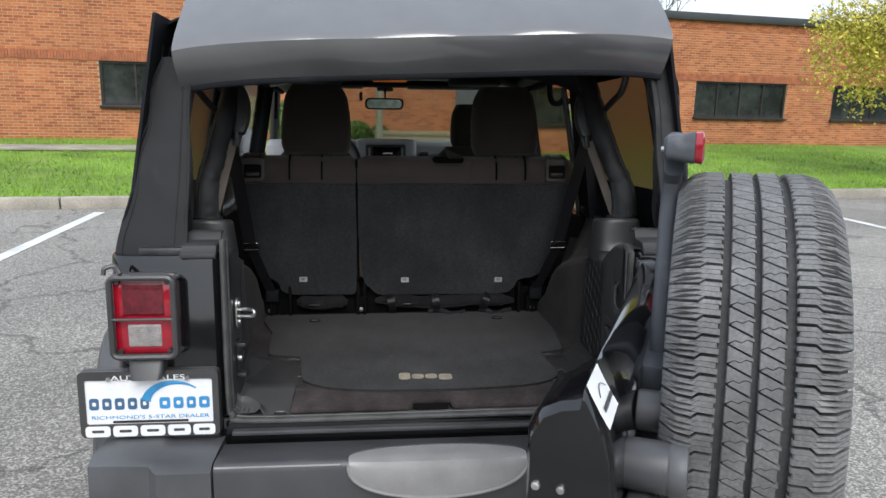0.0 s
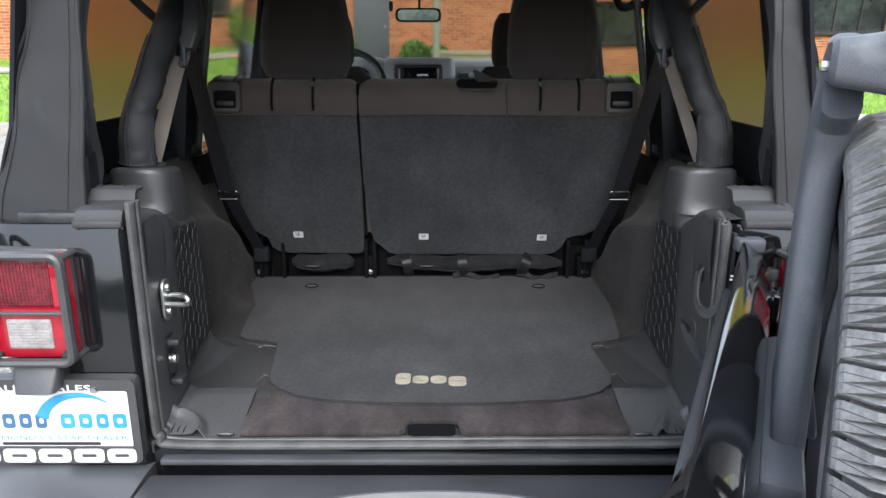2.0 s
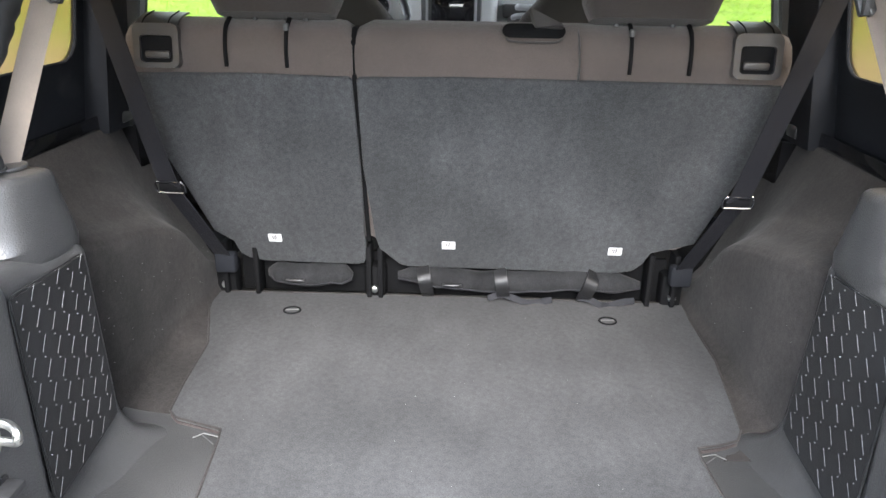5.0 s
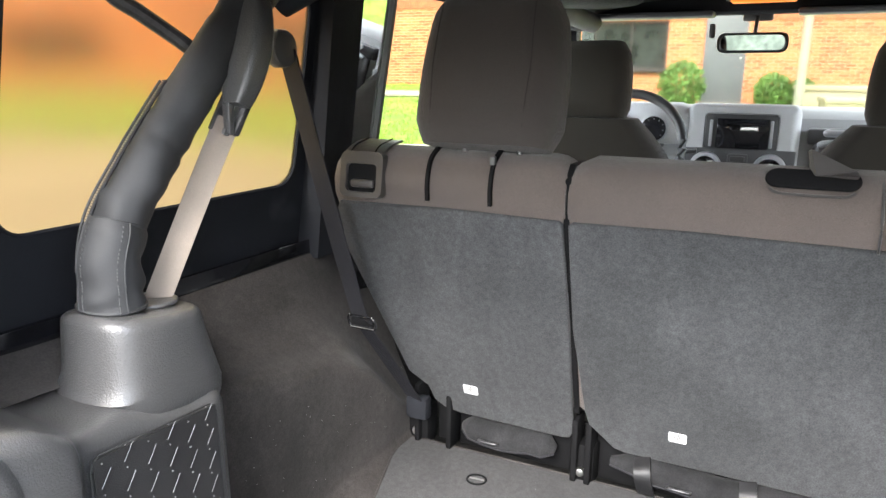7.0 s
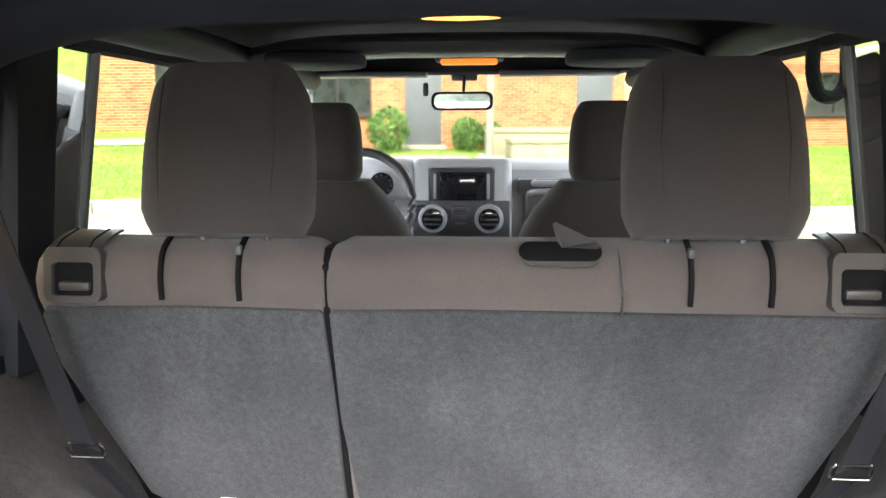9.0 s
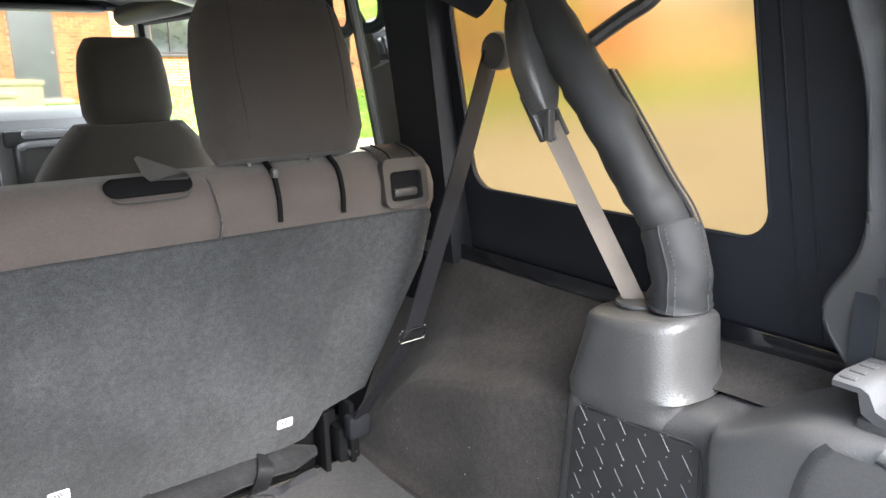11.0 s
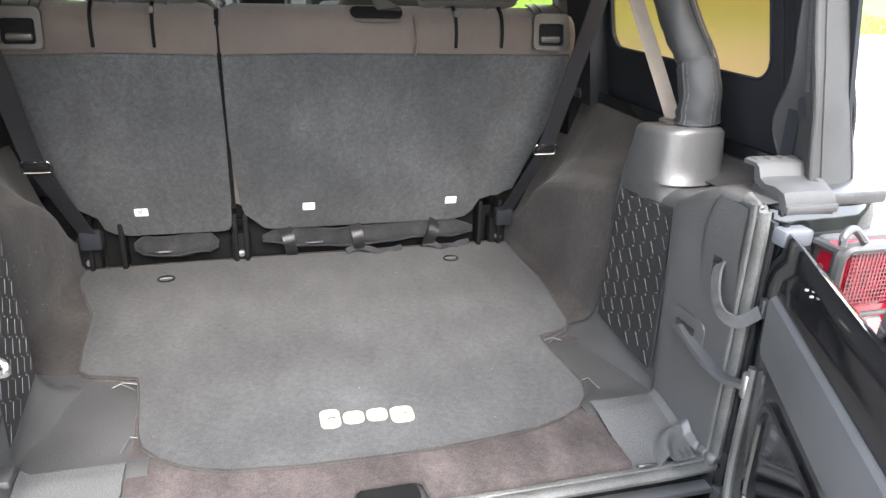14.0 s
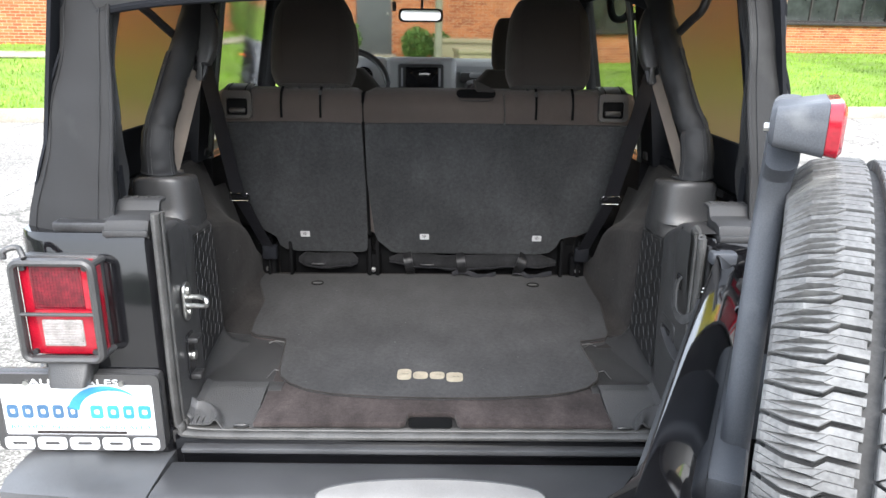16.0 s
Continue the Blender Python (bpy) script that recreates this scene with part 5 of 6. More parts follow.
for a, b, lump in ((-0.435, -0.235, 0.5), (-0.125, 0.445, 1.0)):
    n = 40
    pts, wide, tall = [], [], []
    for i in range(n + 1):
        q = i / n
        x = a + (b - a) * q
        end = min(1, 6 * min(q, 1 - q) + 0.35)
        pts.append((x, 0.984 + 0.004 * noise.noise(Vector((x * 9, 0, 1))), 0.848 + 0.006 * lump * math.sin(q * 9 + 1) + 0.004 * noise.noise(Vector((x * 20, 3, 1)))))
        wide.append((0.030 + 0.004 * noise.noise(Vector((x * 14, 7, 1)))) * end)
        tall.append((0.027 + 0.005 * noise.noise(Vector((x * 11, 9, 1)))) * end)
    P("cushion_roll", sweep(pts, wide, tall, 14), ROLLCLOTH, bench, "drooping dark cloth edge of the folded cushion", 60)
    P("roll_piping", sweep([Vector(p) + Vector((0, -w * 0.86, -t * 0.55)) for p, w, t in zip(pts, wide, tall)], 0.0022, n=6), BELT, bench)
for x, w, k in ((-0.065, 0.019, 0.012), (0.115, 0.018, 0.010), (0.335, 0.020, -0.022)):
    P("flap_strap", sweep(smooth_path([(x, 0.972, 0.880), (x + k * 0.3, 0.951, 0.866), (x + k * 0.6, 0.946, 0.848), (x + k, 0.955, 0.822), (x + k, 0.97, 0.808)], 5), w * 0.8, 0.0014, up=(0, 1, 0.1), rect=True), SHINY, bench, "shiny grey webbing strap")
for x0, x1, ph in ((0.09, 0.24, 0.0), (0.30, 0.43, 1.1)):
    loose = smooth_path([(x0 + (x1 - x0) * i / 5, 0.958 + 0.006 * math.sin(i * 1.9 + ph), 0.810 + 0.009 * math.sin(i * 1.3 + ph)) for i in range(6)], 5)
    P("loose_webbing", sweep(loose, 0.0012, 0.0075, up=(0, 0.5, 1), rect=True), BELT, bench, "loose black webbing lying under the seat edge")
for x in (-0.365, 0.005):
    P("flap_ring", sweep(smooth_path([(x - 0.020, 0.958, 0.842), (x - 0.018, 0.946, 0.846), (x + 0.016, 0.946, 0.846), (x + 0.020, 0.958, 0.842)], 4), 0.0026, n=8), DARKSTEEL, bench)


# ---- seat belts ----
for s, dx in ((-1, 0.0), (1, 0.03)):
    bl = P("shoulder_belt", sweep(smooth_path([(s * 0.625 + dx, 0.69, 1.60), (s * 0.61 + dx * 0.6, 0.745, 1.40), (s * 0.588, 0.815, 1.15), (s * 0.58, 0.832, 1.10)], 8), 0.024, 0.0012, up=(0.3 * s, -1, 0.3), rect=True), BELT, car, "black seat belt webbing")
    P("lower_belt", sweep(smooth_path([(s * 0.58, 0.832, 1.095), (s * 0.55, 0.90, 0.98), (s * 0.528, 0.955, 0.89)], 8), 0.02, 0.0015, up=(0.3 * s, -1, 0.3), rect=True), BELT, bl)
    b = P("belt_slider", sweep([(s * 0.58 + px, 0.826 + py * -0.3, 1.102 + py) for px, py in rrect(0.060, 0.026, 0.008, 4)], 0.0024, n=8, closed=True, up=(0, 1, 0)), SCREEN, bl, "black steel belt slider")
    P("slider_bar", sweep([(s * 0.58 - 0.026, 0.822, 1.116), (s * 0.58 + 0.026, 0.822, 1.116)], 0.0010, n=6), STEEL, b)
    P("slider_bar", sweep([(s * 0.58 - 0.026, 0.826, 1.091), (s * 0.58 + 0.026, 0.826, 1.091)], 0.0009, n=6), STEEL, b)
    P("slider_web", box((s * 0.58, 0.829, 1.103), (0.05, 0.006, 0.018), 0.002), DEEP, b)
    P("belt_anchor", box((s * 0.527, 0.955, 0.885), (0.05, 0.03, 0.05), 0.008), CANVAS, bl)
    slot = (-0.616, 0.384) if s < 0 else (0.653, 0.388)
    up_to = [(-0.601, 0.414, 1.33), (-0.581, 0.457, 1.43), (-0.565, 0.487, 1.50)] if s < 0 else [(0.634, 0.420, 1.33), (0.6065, 0.464, 1.43), (0.587, 0.495, 1.50)]
    P("retractor_belt", sweep(smooth_path([(*slot, 1.258)] + up_to, 6), 0.017 if s < 0 else 0.0135, 0.0012, up=(-0.8 * s, -1, 0), rect=True), BELTGREY, bl, "sun-faded tan belt webbing")
    rings = []
    for i in range(12):
        t = i / 11
        k = math.sin(math.pi * (0.08 + 0.84 * t)) ** 0.6
        rings.append([(px, py, (t - 0.5) * 0.15) for px, py in rrect(0.062 * k, 0.040 * (0.5 + 0.5 * k), 0.012 * k, 5)])
    bm = loft(rings)
    bm.transform(pose(*((-0.5425, 0.507, 1.589) if s < 0 else (0.572, 0.515, 1.588)), -20, 0, 0))
    P("slot_plate", plate(rrect(0.070, 0.060, 0.027, 7, slot[0] + s * 0.004, slot[1] - 0.004), 1.2605, 1.2665, 0.002, 3), TRIM, bl, "oval plastic belt guide on the tower")
    P("slot_neck", plate(rrect(0.046, 0.040, 0.018, 5, slot[0] + s * 0.004, slot[1] - 0.004), 1.245, 1.262), DEEP, bl)
    rc = P("belt_retractor", bm, TRIM, bl, "black oval belt retractor cover")
    bent = Matrix.Translation((up_to[2][0], up_to[2][1], 1.505)) @ pose(0, 0, 0, -22, -s * 14, 0)
    P("retractor_bracket", box((0, 0.006, 0.012), (0.046, 0.012, 0.07), 0.004, m=bent), DARKSTEEL, bl)
    for px in (-0.012, 0.012):
        P("bracket_rib", box((px, -0.005, 0.0), (0.006, 0.012, 0.055), 0.002, m=bent), TRIM, bl)
    P("bracket_bolt", tube_y((0, -0.004, 0.03), 0.006, 0.008, 8, "Y", 0.001, m=bent), STEEL, bl)
    P("bracket_lip", box((up_to[2][0] - s * 0.012, up_to[2][1] - 0.012, 1.505), (0.012, 0.01, 0.05), 0.002), TRIM, bl)
    P("belt_guide", tube_y((s * 0.62 + dx, 0.668, 1.60), 0.03, 0.03, 14, "X", 0.008), TRIM, bl)

# ---- padded roll bar ----
PADS = {-1: [(-0.620, 0.322, 1.245), (-0.620, 0.324, 1.31), (-0.616, 0.337, 1.375), (-0.603, 0.375, 1.44), (-0.595, 0.42, 1.50), (-0.580, 0.49, 1.59), (-0.572, 0.57, 1.68)],
        1: [(0.657, 0.325, 1.245), (0.656, 0.328, 1.31), (0.652, 0.345, 1.375), (0.632, 0.372, 1.43), (0.612, 0.425, 1.52), (0.601, 0.488, 1.605), (0.597, 0.562, 1.685)]}
for s, dx in ((-1, 0.0), (1, 0.0)):
    path = smooth_path(PADS[s] + [(s * 0.59, 0.70, 1.765), (s * 0.585, 1.2, 1.775), (s * 0.58, 1.8, 1.77), (s * 0.57 - 0.03, 2.4, 1.76)], 8)
    wv = [0.0325 + 0.0006 * math.sin(i * 1.7) for i in range(len(path))]
    bm = sweep(path, wv, wv, 40, up=(1, 0, 0))
    bm.normal_update()
    for v in bm.verts:
        crease = 0.0055 * (0.35 - abs(noise.noise(Vector((v.co.x * 16, v.co.y * 9, v.co.z * 26 + v.co.y * 18))))) + 0.002 * noise.noise(v.co * 45)
        v.co += crease * Vector((v.normal.x, v.normal.y, v.normal.z * 0.3))
    pad = P("roll_bar_pad", bm, CANVASGREY, car, "padded roll bar in zipped black canvas")
    (cx0, cy0, _), (cx1, cy1, _), (cx2, cy2, _) = PADS[s][:3]
    cuff = [(cx0, cy0, 1.276), (cx0, cy0, 1.295), (cx1, cy1, 1.33), (cx2, cy2, 1.378)]
    cl = smooth_path(cuff, 10)
    rings = []
    for i, c in enumerate(cl):
        v = i / (len(cl) - 1)
        ring = []
        for k in range(56):
            w = 2 * math.pi * k / 56
            r = 0.0395 - 0.0035 * v + 0.0022 * noise.noise(Vector((math.cos(w) * 1.3 + v * 1.1, math.sin(w) * 1.3, v * 3.5 + s)))
            r += 0.0034 * math.sin(v * 15 + 2.2 * math.cos(w + s) + 3 * noise.noise(Vector((math.cos(w), math.sin(w), 2.0)))) * max(0, math.sin(w)) * math.sin(math.pi * v)
            r -= 0.004 * max(0, v - 0.93) / 0.07
            ring.append((c.x + s * r * math.cos(w), c.y + r * math.sin(w), c.z - 0.012 * v * math.sin(w) + 0.004 * (1 - v) * math.cos(w)))
        rings.append(ring)
    P("pad_cuff", loft(rings, caps=False), CANVASGREY, pad, "wrinkled canvas cuff", 60)
    P("cuff_hem", sweep([Vector(q) for q in rings[0]], 0.0026, n=6, closed=True), CANVASGREY, pad)
    P("cuff_hem", sweep([Vector(q) for q in rings[-1]], 0.0018, n=6, closed=True), CANVASGREY, pad)
    wrap = lambda a, v, e=0.0: (lambda p, c: (c.x + (p[0] - c.x) * (1.045 + e), c.y + (p[1] - c.y) * (1.045 + e), p[2]))(rings[min(len(rings) - 1, int(v * (len(rings) - 1) + 0.5))][int(a / (2 * math.pi) * 56) % 56], cl[min(len(cl) - 1, int(v * (len(cl) - 1) + 0.5))])
    a0, steps = 3.35, 15
    g = loft([[wrap(a0 + 2 * math.pi / 56 * (j + 0.5), i / 30) for j in range(steps)] for i in range(31)], closed=False, caps=False)
    P("cuff_flap", g, CANVASGREY, pad, "stitched canvas closing flap", 60)
    for j in (0, steps - 1):
        P("flap_fold", sweep([wrap(a0 + 2 * math.pi / 56 * (j + 0.5), i / 30, -0.01) for i in range(31)], 0.0015, n=6), CANVASGREY, pad)
    g = bmesh.new()
    for j in (2, steps - 3):
        for i in range(24):
            p = Vector(wrap(a0 + 2 * math.pi / 56 * (j + 0.5), (i + 0.5) / 24, 0.012))
            box(p, (0.0011, 0.0011, 0.0026), bm=g)
    tagged(P("stitching", g, STITCH, pad, "grey stitching"), kind="stuff")
    zp = []
    for i in range(9, 36):
        t = (path[i + 1] - path[i - 1]).normalized()
        rear = Vector((0, -t.z, t.y)).normalized()
        zp.append(path[i] + 0.0333 * (0.92 * rear + Vector((s * 0.39, 0, 0))))
    P("zipper", sweep(zp, 0.0042, 0.002, n=8, up=(s * 0.4, -1, 0)), BELT, pad)
    g = bmesh.new()
    run = 0.0
    for p, q in zip(zp, zp[1:]):
        d = q - p
        while run < d.length:
            m = (d.to_track_quat("Z", "Y")).to_matrix().to_4x4()
            out = Vector((s * 0.39, -0.92, 0.3)) * 0.0026
            box((0, 0, 0), (0.0046, 0.0022, 0.0016), m=Matrix.Translation(p + d * (run / d.length) + out) @ m, bm=g)
            run += 0.0034
        run -= d.length
    tagged(P("zip_teeth", g, STITCH, pad, "grey zip teeth"), kind="stuff")
    for d in (-0.009, 0.009):
        P("zip_seam", sweep([q + Vector((s * -d * 0.6, d * 0.5, 0)) for q in zp], 0.0017, n=6), CANVASGREY, pad)
    P("zip_pull", box(zp[0], (0.008, 0.008, 0.02), 0.002), STEEL, pad)
    # folding bow of the canvas top
    P("top_bow", sweep(smooth_path([(s * 0.595, 0.53, 1.555), (s * 0.605, 0.497, 1.576), (s * 0.625, 0.465, 1.604), (s * 0.64, 0.420, 1.634), (s * 0.65, 0.385, 1.656), (s * 0.655, 0.360, 1.70), (s * 0.655, 0.335, 1.77), (s * 0.65, 0.325, 1.81)], 7), 0.0105, n=10), DARKSTEEL, car, "black steel bow of the folding top")
    P("bow_link", sweep([(s * 0.61, 0.60, 1.68), (s * 0.60, 0.66, 1.745)], 0.006, n=8), DARKSTEEL)

band = smooth_path([(-0.66, 0.70, 1.70), (-0.55, 0.74, 1.755), (-0.35, 0.76, 1.788), (0, 0.77, 1.793), (0.35, 0.76, 1.785), (0.55, 0.74, 1.75), (0.66, 0.70, 1.70)], 8)
P("cross_bar", sweep(band, 0.06, 0.055, 16), BARCLOTH, car, "padded cross bar in black canvas")
lampbar = P("dome_lamp", box((0.016, 0.772, 1.746), (0.17, 0.06, 0.012), 0.005), CANVAS, car, "small dome lamp in the cross bar")
lens = bmesh.new()
bmesh.ops.create_uvsphere(lens, u_segments=28, v_segments=12, radius=1, matrix=Matrix.Translation((0.016, 0.768, 1.744)) @ Matrix.Diagonal((0.076, 0.013, 0.0075, 1)))
P("lamp_lens", lens, LAMPGLOW, lampbar, "lit amber oval lens")
P("sound_bar", sweep(smooth_path([(-0.62, 1.68, 1.76), (-0.4, 1.70, 1.80), (0, 1.70, 1.805), (0.4, 1.70, 1.795), (0.6, 1.68, 1.75)], 6), 0.09, 0.03, 14), TRIM)
for x in (-0.40, 0.36):
    P("speaker_pod", tube_y((x, 1.66, 1.765), 0.13, 0.03, 28, "Z", 0.01), BARCLOTH, car, "grey overhead speaker pod")
P("grab_handle", sweep(smooth_path([(0.60, 1.12, 1.735), (0.60, 1.115, 1.69), (0.615, 1.12, 1.655), (0.645, 1.13, 1.65), (0.672, 1.15, 1.675), (0.68, 1.17, 1.73)], 7), 0.012, n=10), BELT, car, "black webbing grab handle")

# ---- canvas top ----
def roof(u, v):
    y = 0.19 + 2.46 * u
    x = -0.70 + 1.40 * v
    k = abs(2 * v - 1)
    return (x - 0.03 * u, y, 1.872 - 0.10 * k ** 4 - 0.05 * max(0, u - 0.6) + 0.022 * (1 - u) ** 6 - 0.004 * math.sin(u * 14) * (1 - k))


P("canvas_roof", sheet(roof, 40, 24, thick=0.006), CANVAS, car, "black canvas soft top")


# rolled-up rear curtain over the back edge, a glossy bulging sheet
def curtain(u, v):
    x = -0.615 + 1.275 * u
    e = abs(2 * u - 1)
    z = 1.650 + 0.053 * u + 0.25 * v - 0.02 * e ** 6
    y = 0.10 - 0.075 * math.sin(min(1, v / 0.42) * math.pi / 2) + 0.30 * max(0, v - 0.36) ** 1.25 - 0.004 * math.sin(u * 23 + v * 5) * math.sin(math.pi * v)
    return (x, y, z)


P("rear_curtain", sheet(curtain, 60, 22, thick=0.006), VINYLROLL, car, "glossy black vinyl rear curtain rolled up")
P("curtain_hem", sweep([curtain(i / 40, 0.0) for i in range(41)], 0.009, n=8), CANVAS)
P("curtain_lining", sheet(lambda u, v: (-0.60 + 1.245 * u, 0.10 + 0.35 * v, 1.645 + 0.053 * u + 0.13 * v), 20, 6), CANVAS)


def side_curtain(s):
    """Canvas side with a rounded window, leaning in towards the roof."""
    lean = Matrix.Translation((s * 0.775, 0, 1.21)) @ pose(0, 0, 0, 0, -s * 10.0, 0) @ Matrix(((0, 0, 1, 0), (1, 0, 0, 0), (0, 1, 0, 0), (0, 0, 0, 1)))
    outer = rrect(0.90, 0.63, 0.01, 8, 0.53, 0.305)
    inner = [(x + 0.07 * (y - 0.15) * (x < 0.5), y) for x, y in rrect(0.585, 0.362, 0.045, 8, 0.548, 0.329)]
    c = P("side_curtain", frame_plate(outer, inner, -0.004, 0.004, lean), CANVAS, car, "black canvas side curtain")
    P("curtain_window", plate(inner, -0.0008, 0.0008, m=lean), VINYL, c, "smoked brown plastic window", smooth=0)
    P("window_hem", sweep([lean @ Vector((x, y, -s * 0.005)) for x, y in inner], 0.003, n=6, closed=True), CANVAS, c)
    for y in (0.13, 0.19, 0.215):
        P("curtain_seam", sweep([lean @ Vector((y, 0.03, -s * 0.006)), lean @ Vector((y + 0.04, 0.55, -s * 0.006))], 0.0018, n=6), CANVAS, c)


side_curtain(-1)
side_curtain(1)


# corner flaps hanging at the rear, with zip edges
def corner_flap(s, fold0, fold1, out0, out1, wide=0.05, cloth=None):
    """A rear face from the fold to the outer edge, and a strip turned forward behind the fold with a wavy free edge."""
    fold = lambda v: Vector(mix(fold0, fold1, v ** 0.9)) + Vector((s * 0.002 * math.sin(v * 11), 0.002 * math.sin(v * 15), 0))
    edge = lambda v: Vector(mix(out0, out1, v ** 0.85)) + Vector((s * 0.005 * math.sin(v * 17), 0, 0))

    def f(u, v):
        p = fold(v).lerp(edge(v), u)
        return p + Vector((0, -0.010 * math.sin(math.pi * u) * (1 - 0.4 * v) + 0.0035 * noise.noise(p * 16), -0.008 * u * (1 - v)))

    def inner(u, v):
        w = 0.040 + wide * math.exp(-((v - 0.16) / 0.12) ** 2) + 0.006 * math.sin(v * 9)
        return fold(v) + Vector((s * (0.010 * math.sin(u * 2.6) + 0.004 * math.sin(v * 13) * u), 0.004 + w * u, 0.012 * u * (1 - v)))
    c = P("corner_flap", sheet(f, 18, 40, thick=0.006), cloth or FLAP, car, "weathered black canvas corner flap", 60)
    P("flap_strip", sheet(inner, 10, 40, thick=0.003), FLAP, c, "canvas strip turned in behind the flap", 60)
    P("strip_binding", sweep([inner(1.0, i / 40) for i in range(41)], 0.0035, n=8), CANVASGREY, c)
    P("flap_binding", sweep([f(0.0, i / 30) for i in range(31)], 0.0045, n=8), cloth or FLAP, c)
    P("flap_hem", sweep([f(i / 12, 0.0) for i in range(13)], 0.004, n=8, up=(0, 1, 0)), cloth or FLAP, c)
    for u in (0.16, 0.9):
        P("flap_seam", sweep([Vector(f(u, i / 30)) + Vector((0, -0.0015, 0)) for i in range(31)], 0.0011, n=5), CANVASGREY, c)
    P("flap_zip", sweep([inner(0.22, 0.30 + 0.70 * i / 30) + Vector((-s * 0.003, 0, 0)) for i in range(31)], 0.0035, n=6), BELT, c)
    g = bmesh.new()
    for i in range(110):
        p = inner(0.22, 0.30 + 0.70 * i / 110) + Vector((-s * 0.006, 0, 0))
        box(p, (0.0016, 0.006, 0.0014), bm=g)
    tagged(P("zip_teeth", g, WIRE, c, "dull grey zip teeth", 0), kind="stuff")
    P("zip_tab", plate(rrect(0.020, 0.030, 0.003, 3), 0, 0.002, m=Matrix.Translation(inner(0.35, 0.25) + Vector((-s * 0.005, 0, 0))) @ pose(0, 0, 0, 90, 12, 90)), BELT, c)
    M = Matrix.Translation(inner(0.55, 0.15) + Vector((-s * 0.008, 0, 0))) @ pose(0, 0, 0, 90, 0, 90)
    P("velcro_patch", plate(rrect(0.026, 0.090, 0.002, 3), -0.0015, 0.0015, m=M), CANVAS, c, "dark hook-and-loop patch")
    P("flap_return", sheet(lambda u, v: (edge(v).x + s * 0.010 * u + s * 0.004 * math.sin(v * 22) * u, edge(v).y + 0.075 * u + 0.008 * math.sin(v * 19), edge(v).z - 0.05 * u * (1 - v)), 6, 30, thick=0.005), CANVAS, c, "dark canvas edge behind the flap", 60)


corner_flap(-1, (-0.606, 0.020, 1.184), (-0.590, 0.105, 1.715), (-0.800, 0.055, 1.180), (-0.672, 0.125, 1.715), cloth=FLAPSHADED)
corner_flap(1, (0.682, 0.041, 1.190), (0.640, 0.115, 1.715), (0.789, 0.071, 1.196), (0.712, 0.135, 1.715))

# ---- door frames and glass ----
for s in (-1, 1):
    top = lambda y: (s * 0.655, y, 1.752)
    low = lambda y: (s * 0.745, y, 1.20)
    k = 0.0 if s < 0 else 0.04
    P("canvas_pillar", loft([[(s * 0.79, 0.88, 1.2), (s * 0.72, 0.88, 1.2), (s * 0.715, 0.96 + k, 1.2), (s * 0.785, 0.96 + k, 1.2)], [(s * 0.70, 0.86, 1.78), (s * 0.64, 0.86, 1.78), (s * 0.64, 0.96 + k, 1.78), (s * 0.70, 0.96 + k, 1.78)]]), CANVAS, car, "black canvas rear pillar")
    P("window_divider", sweep([low(1.075 + k), top(1.085 + k)], 0.010, 0.012, 8), TRIM)
    P("fixed_glass", loft([[low(0.955 + k), low(1.07 + k)], [top(0.955 + k), top(1.08 + k)]], closed=False), TINTED, car, "green-tinted fixed quarter glass", smooth=0)
    P("door_glass", loft([[low(1.085 + k), low(1.80)], [top(1.095 + k), top(1.82)]], closed=False), DOORGLASS, car, "clear green-tinted door glass", smooth=0)
    P("door_rail", sweep([top(1.0), top(1.82), (s * 0.64 - 0.02, 2.45, 1.755)], 0.022, 0.02, 8), CANVAS)
    P("centre_pillar", sweep([low(1.81), top(1.83)], 0.03, 0.04, 10), CANVAS)
    P("screen_pillar", sweep([(s * 0.74 - 0.03, 2.78, 1.2), (s * 0.66 - 0.04, 2.5, 1.77)], 0.03, 0.035, 10), PAINT)

# ---- front cabin ----
front = []
for x in (-0.415, 0.365):
    fs = empty("front_seat", None, car, "front bucket seat in shade-darkened cloth seen from behind")
    rings = []
    for i in range(16):
        t = i / 15
        k = min(1, math.sin(math.pi * (0.10 + 0.82 * t)) * 1.25) ** 0.5
        wid = 0.50 * (1 - 0.42 * (max(0, t - 0.60) / 0.40) ** 2.4) * (0.75 + 0.25 * k)
        rings.append([(px + x, py + 1.93 - 0.16 * t, 0.80 + 0.655 * t) for px, py in rrect(wid, 0.16 * (0.4 + 0.6 * k), 0.06 * (0.4 + 0.6 * k), 6)])
    P("backrest", loft(rings), SHADECLOTH, fs)
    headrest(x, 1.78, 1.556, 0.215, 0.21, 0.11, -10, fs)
    P("cushion", box((x, 2.05, 0.82), (0.5, 0.5, 0.18), 0.06, 3), SHADECLOTH, fs)
    for dx in (-0.05, 0.05):
        P("headrest_post", tube_y((x + dx, 1.785, 1.455), 0.006, 0.06, 8, "Z"), STEEL, fs)

# dashboard
dprof = [(2.42, 1.10), (2.43, 1.38), (2.445, 1.44), (2.48, 1.462), (2.62, 1.475), (2.80, 1.46), (2.80, 1.1)]
dash = P("dashboard", loft([[(x - 0.055, y - 0.02 * math.cos(x * 2.2), z) for y, z in dprof] for x in [-0.70 + 1.4 * i / 20 for i in range(21)]]), DASH, car, "moulded dashboard paled for daylight, with centre screen")
P("centre_console", box((-0.06, 2.40, 1.32), (0.36, 0.08, 0.33), 0.03, 3), DASHPALE, dash, "centre stack paled for daylight")
P("vent_panel", box((-0.062, 2.361, 1.268), (0.352, 0.012, 0.135), 0.005), TRIM, dash)
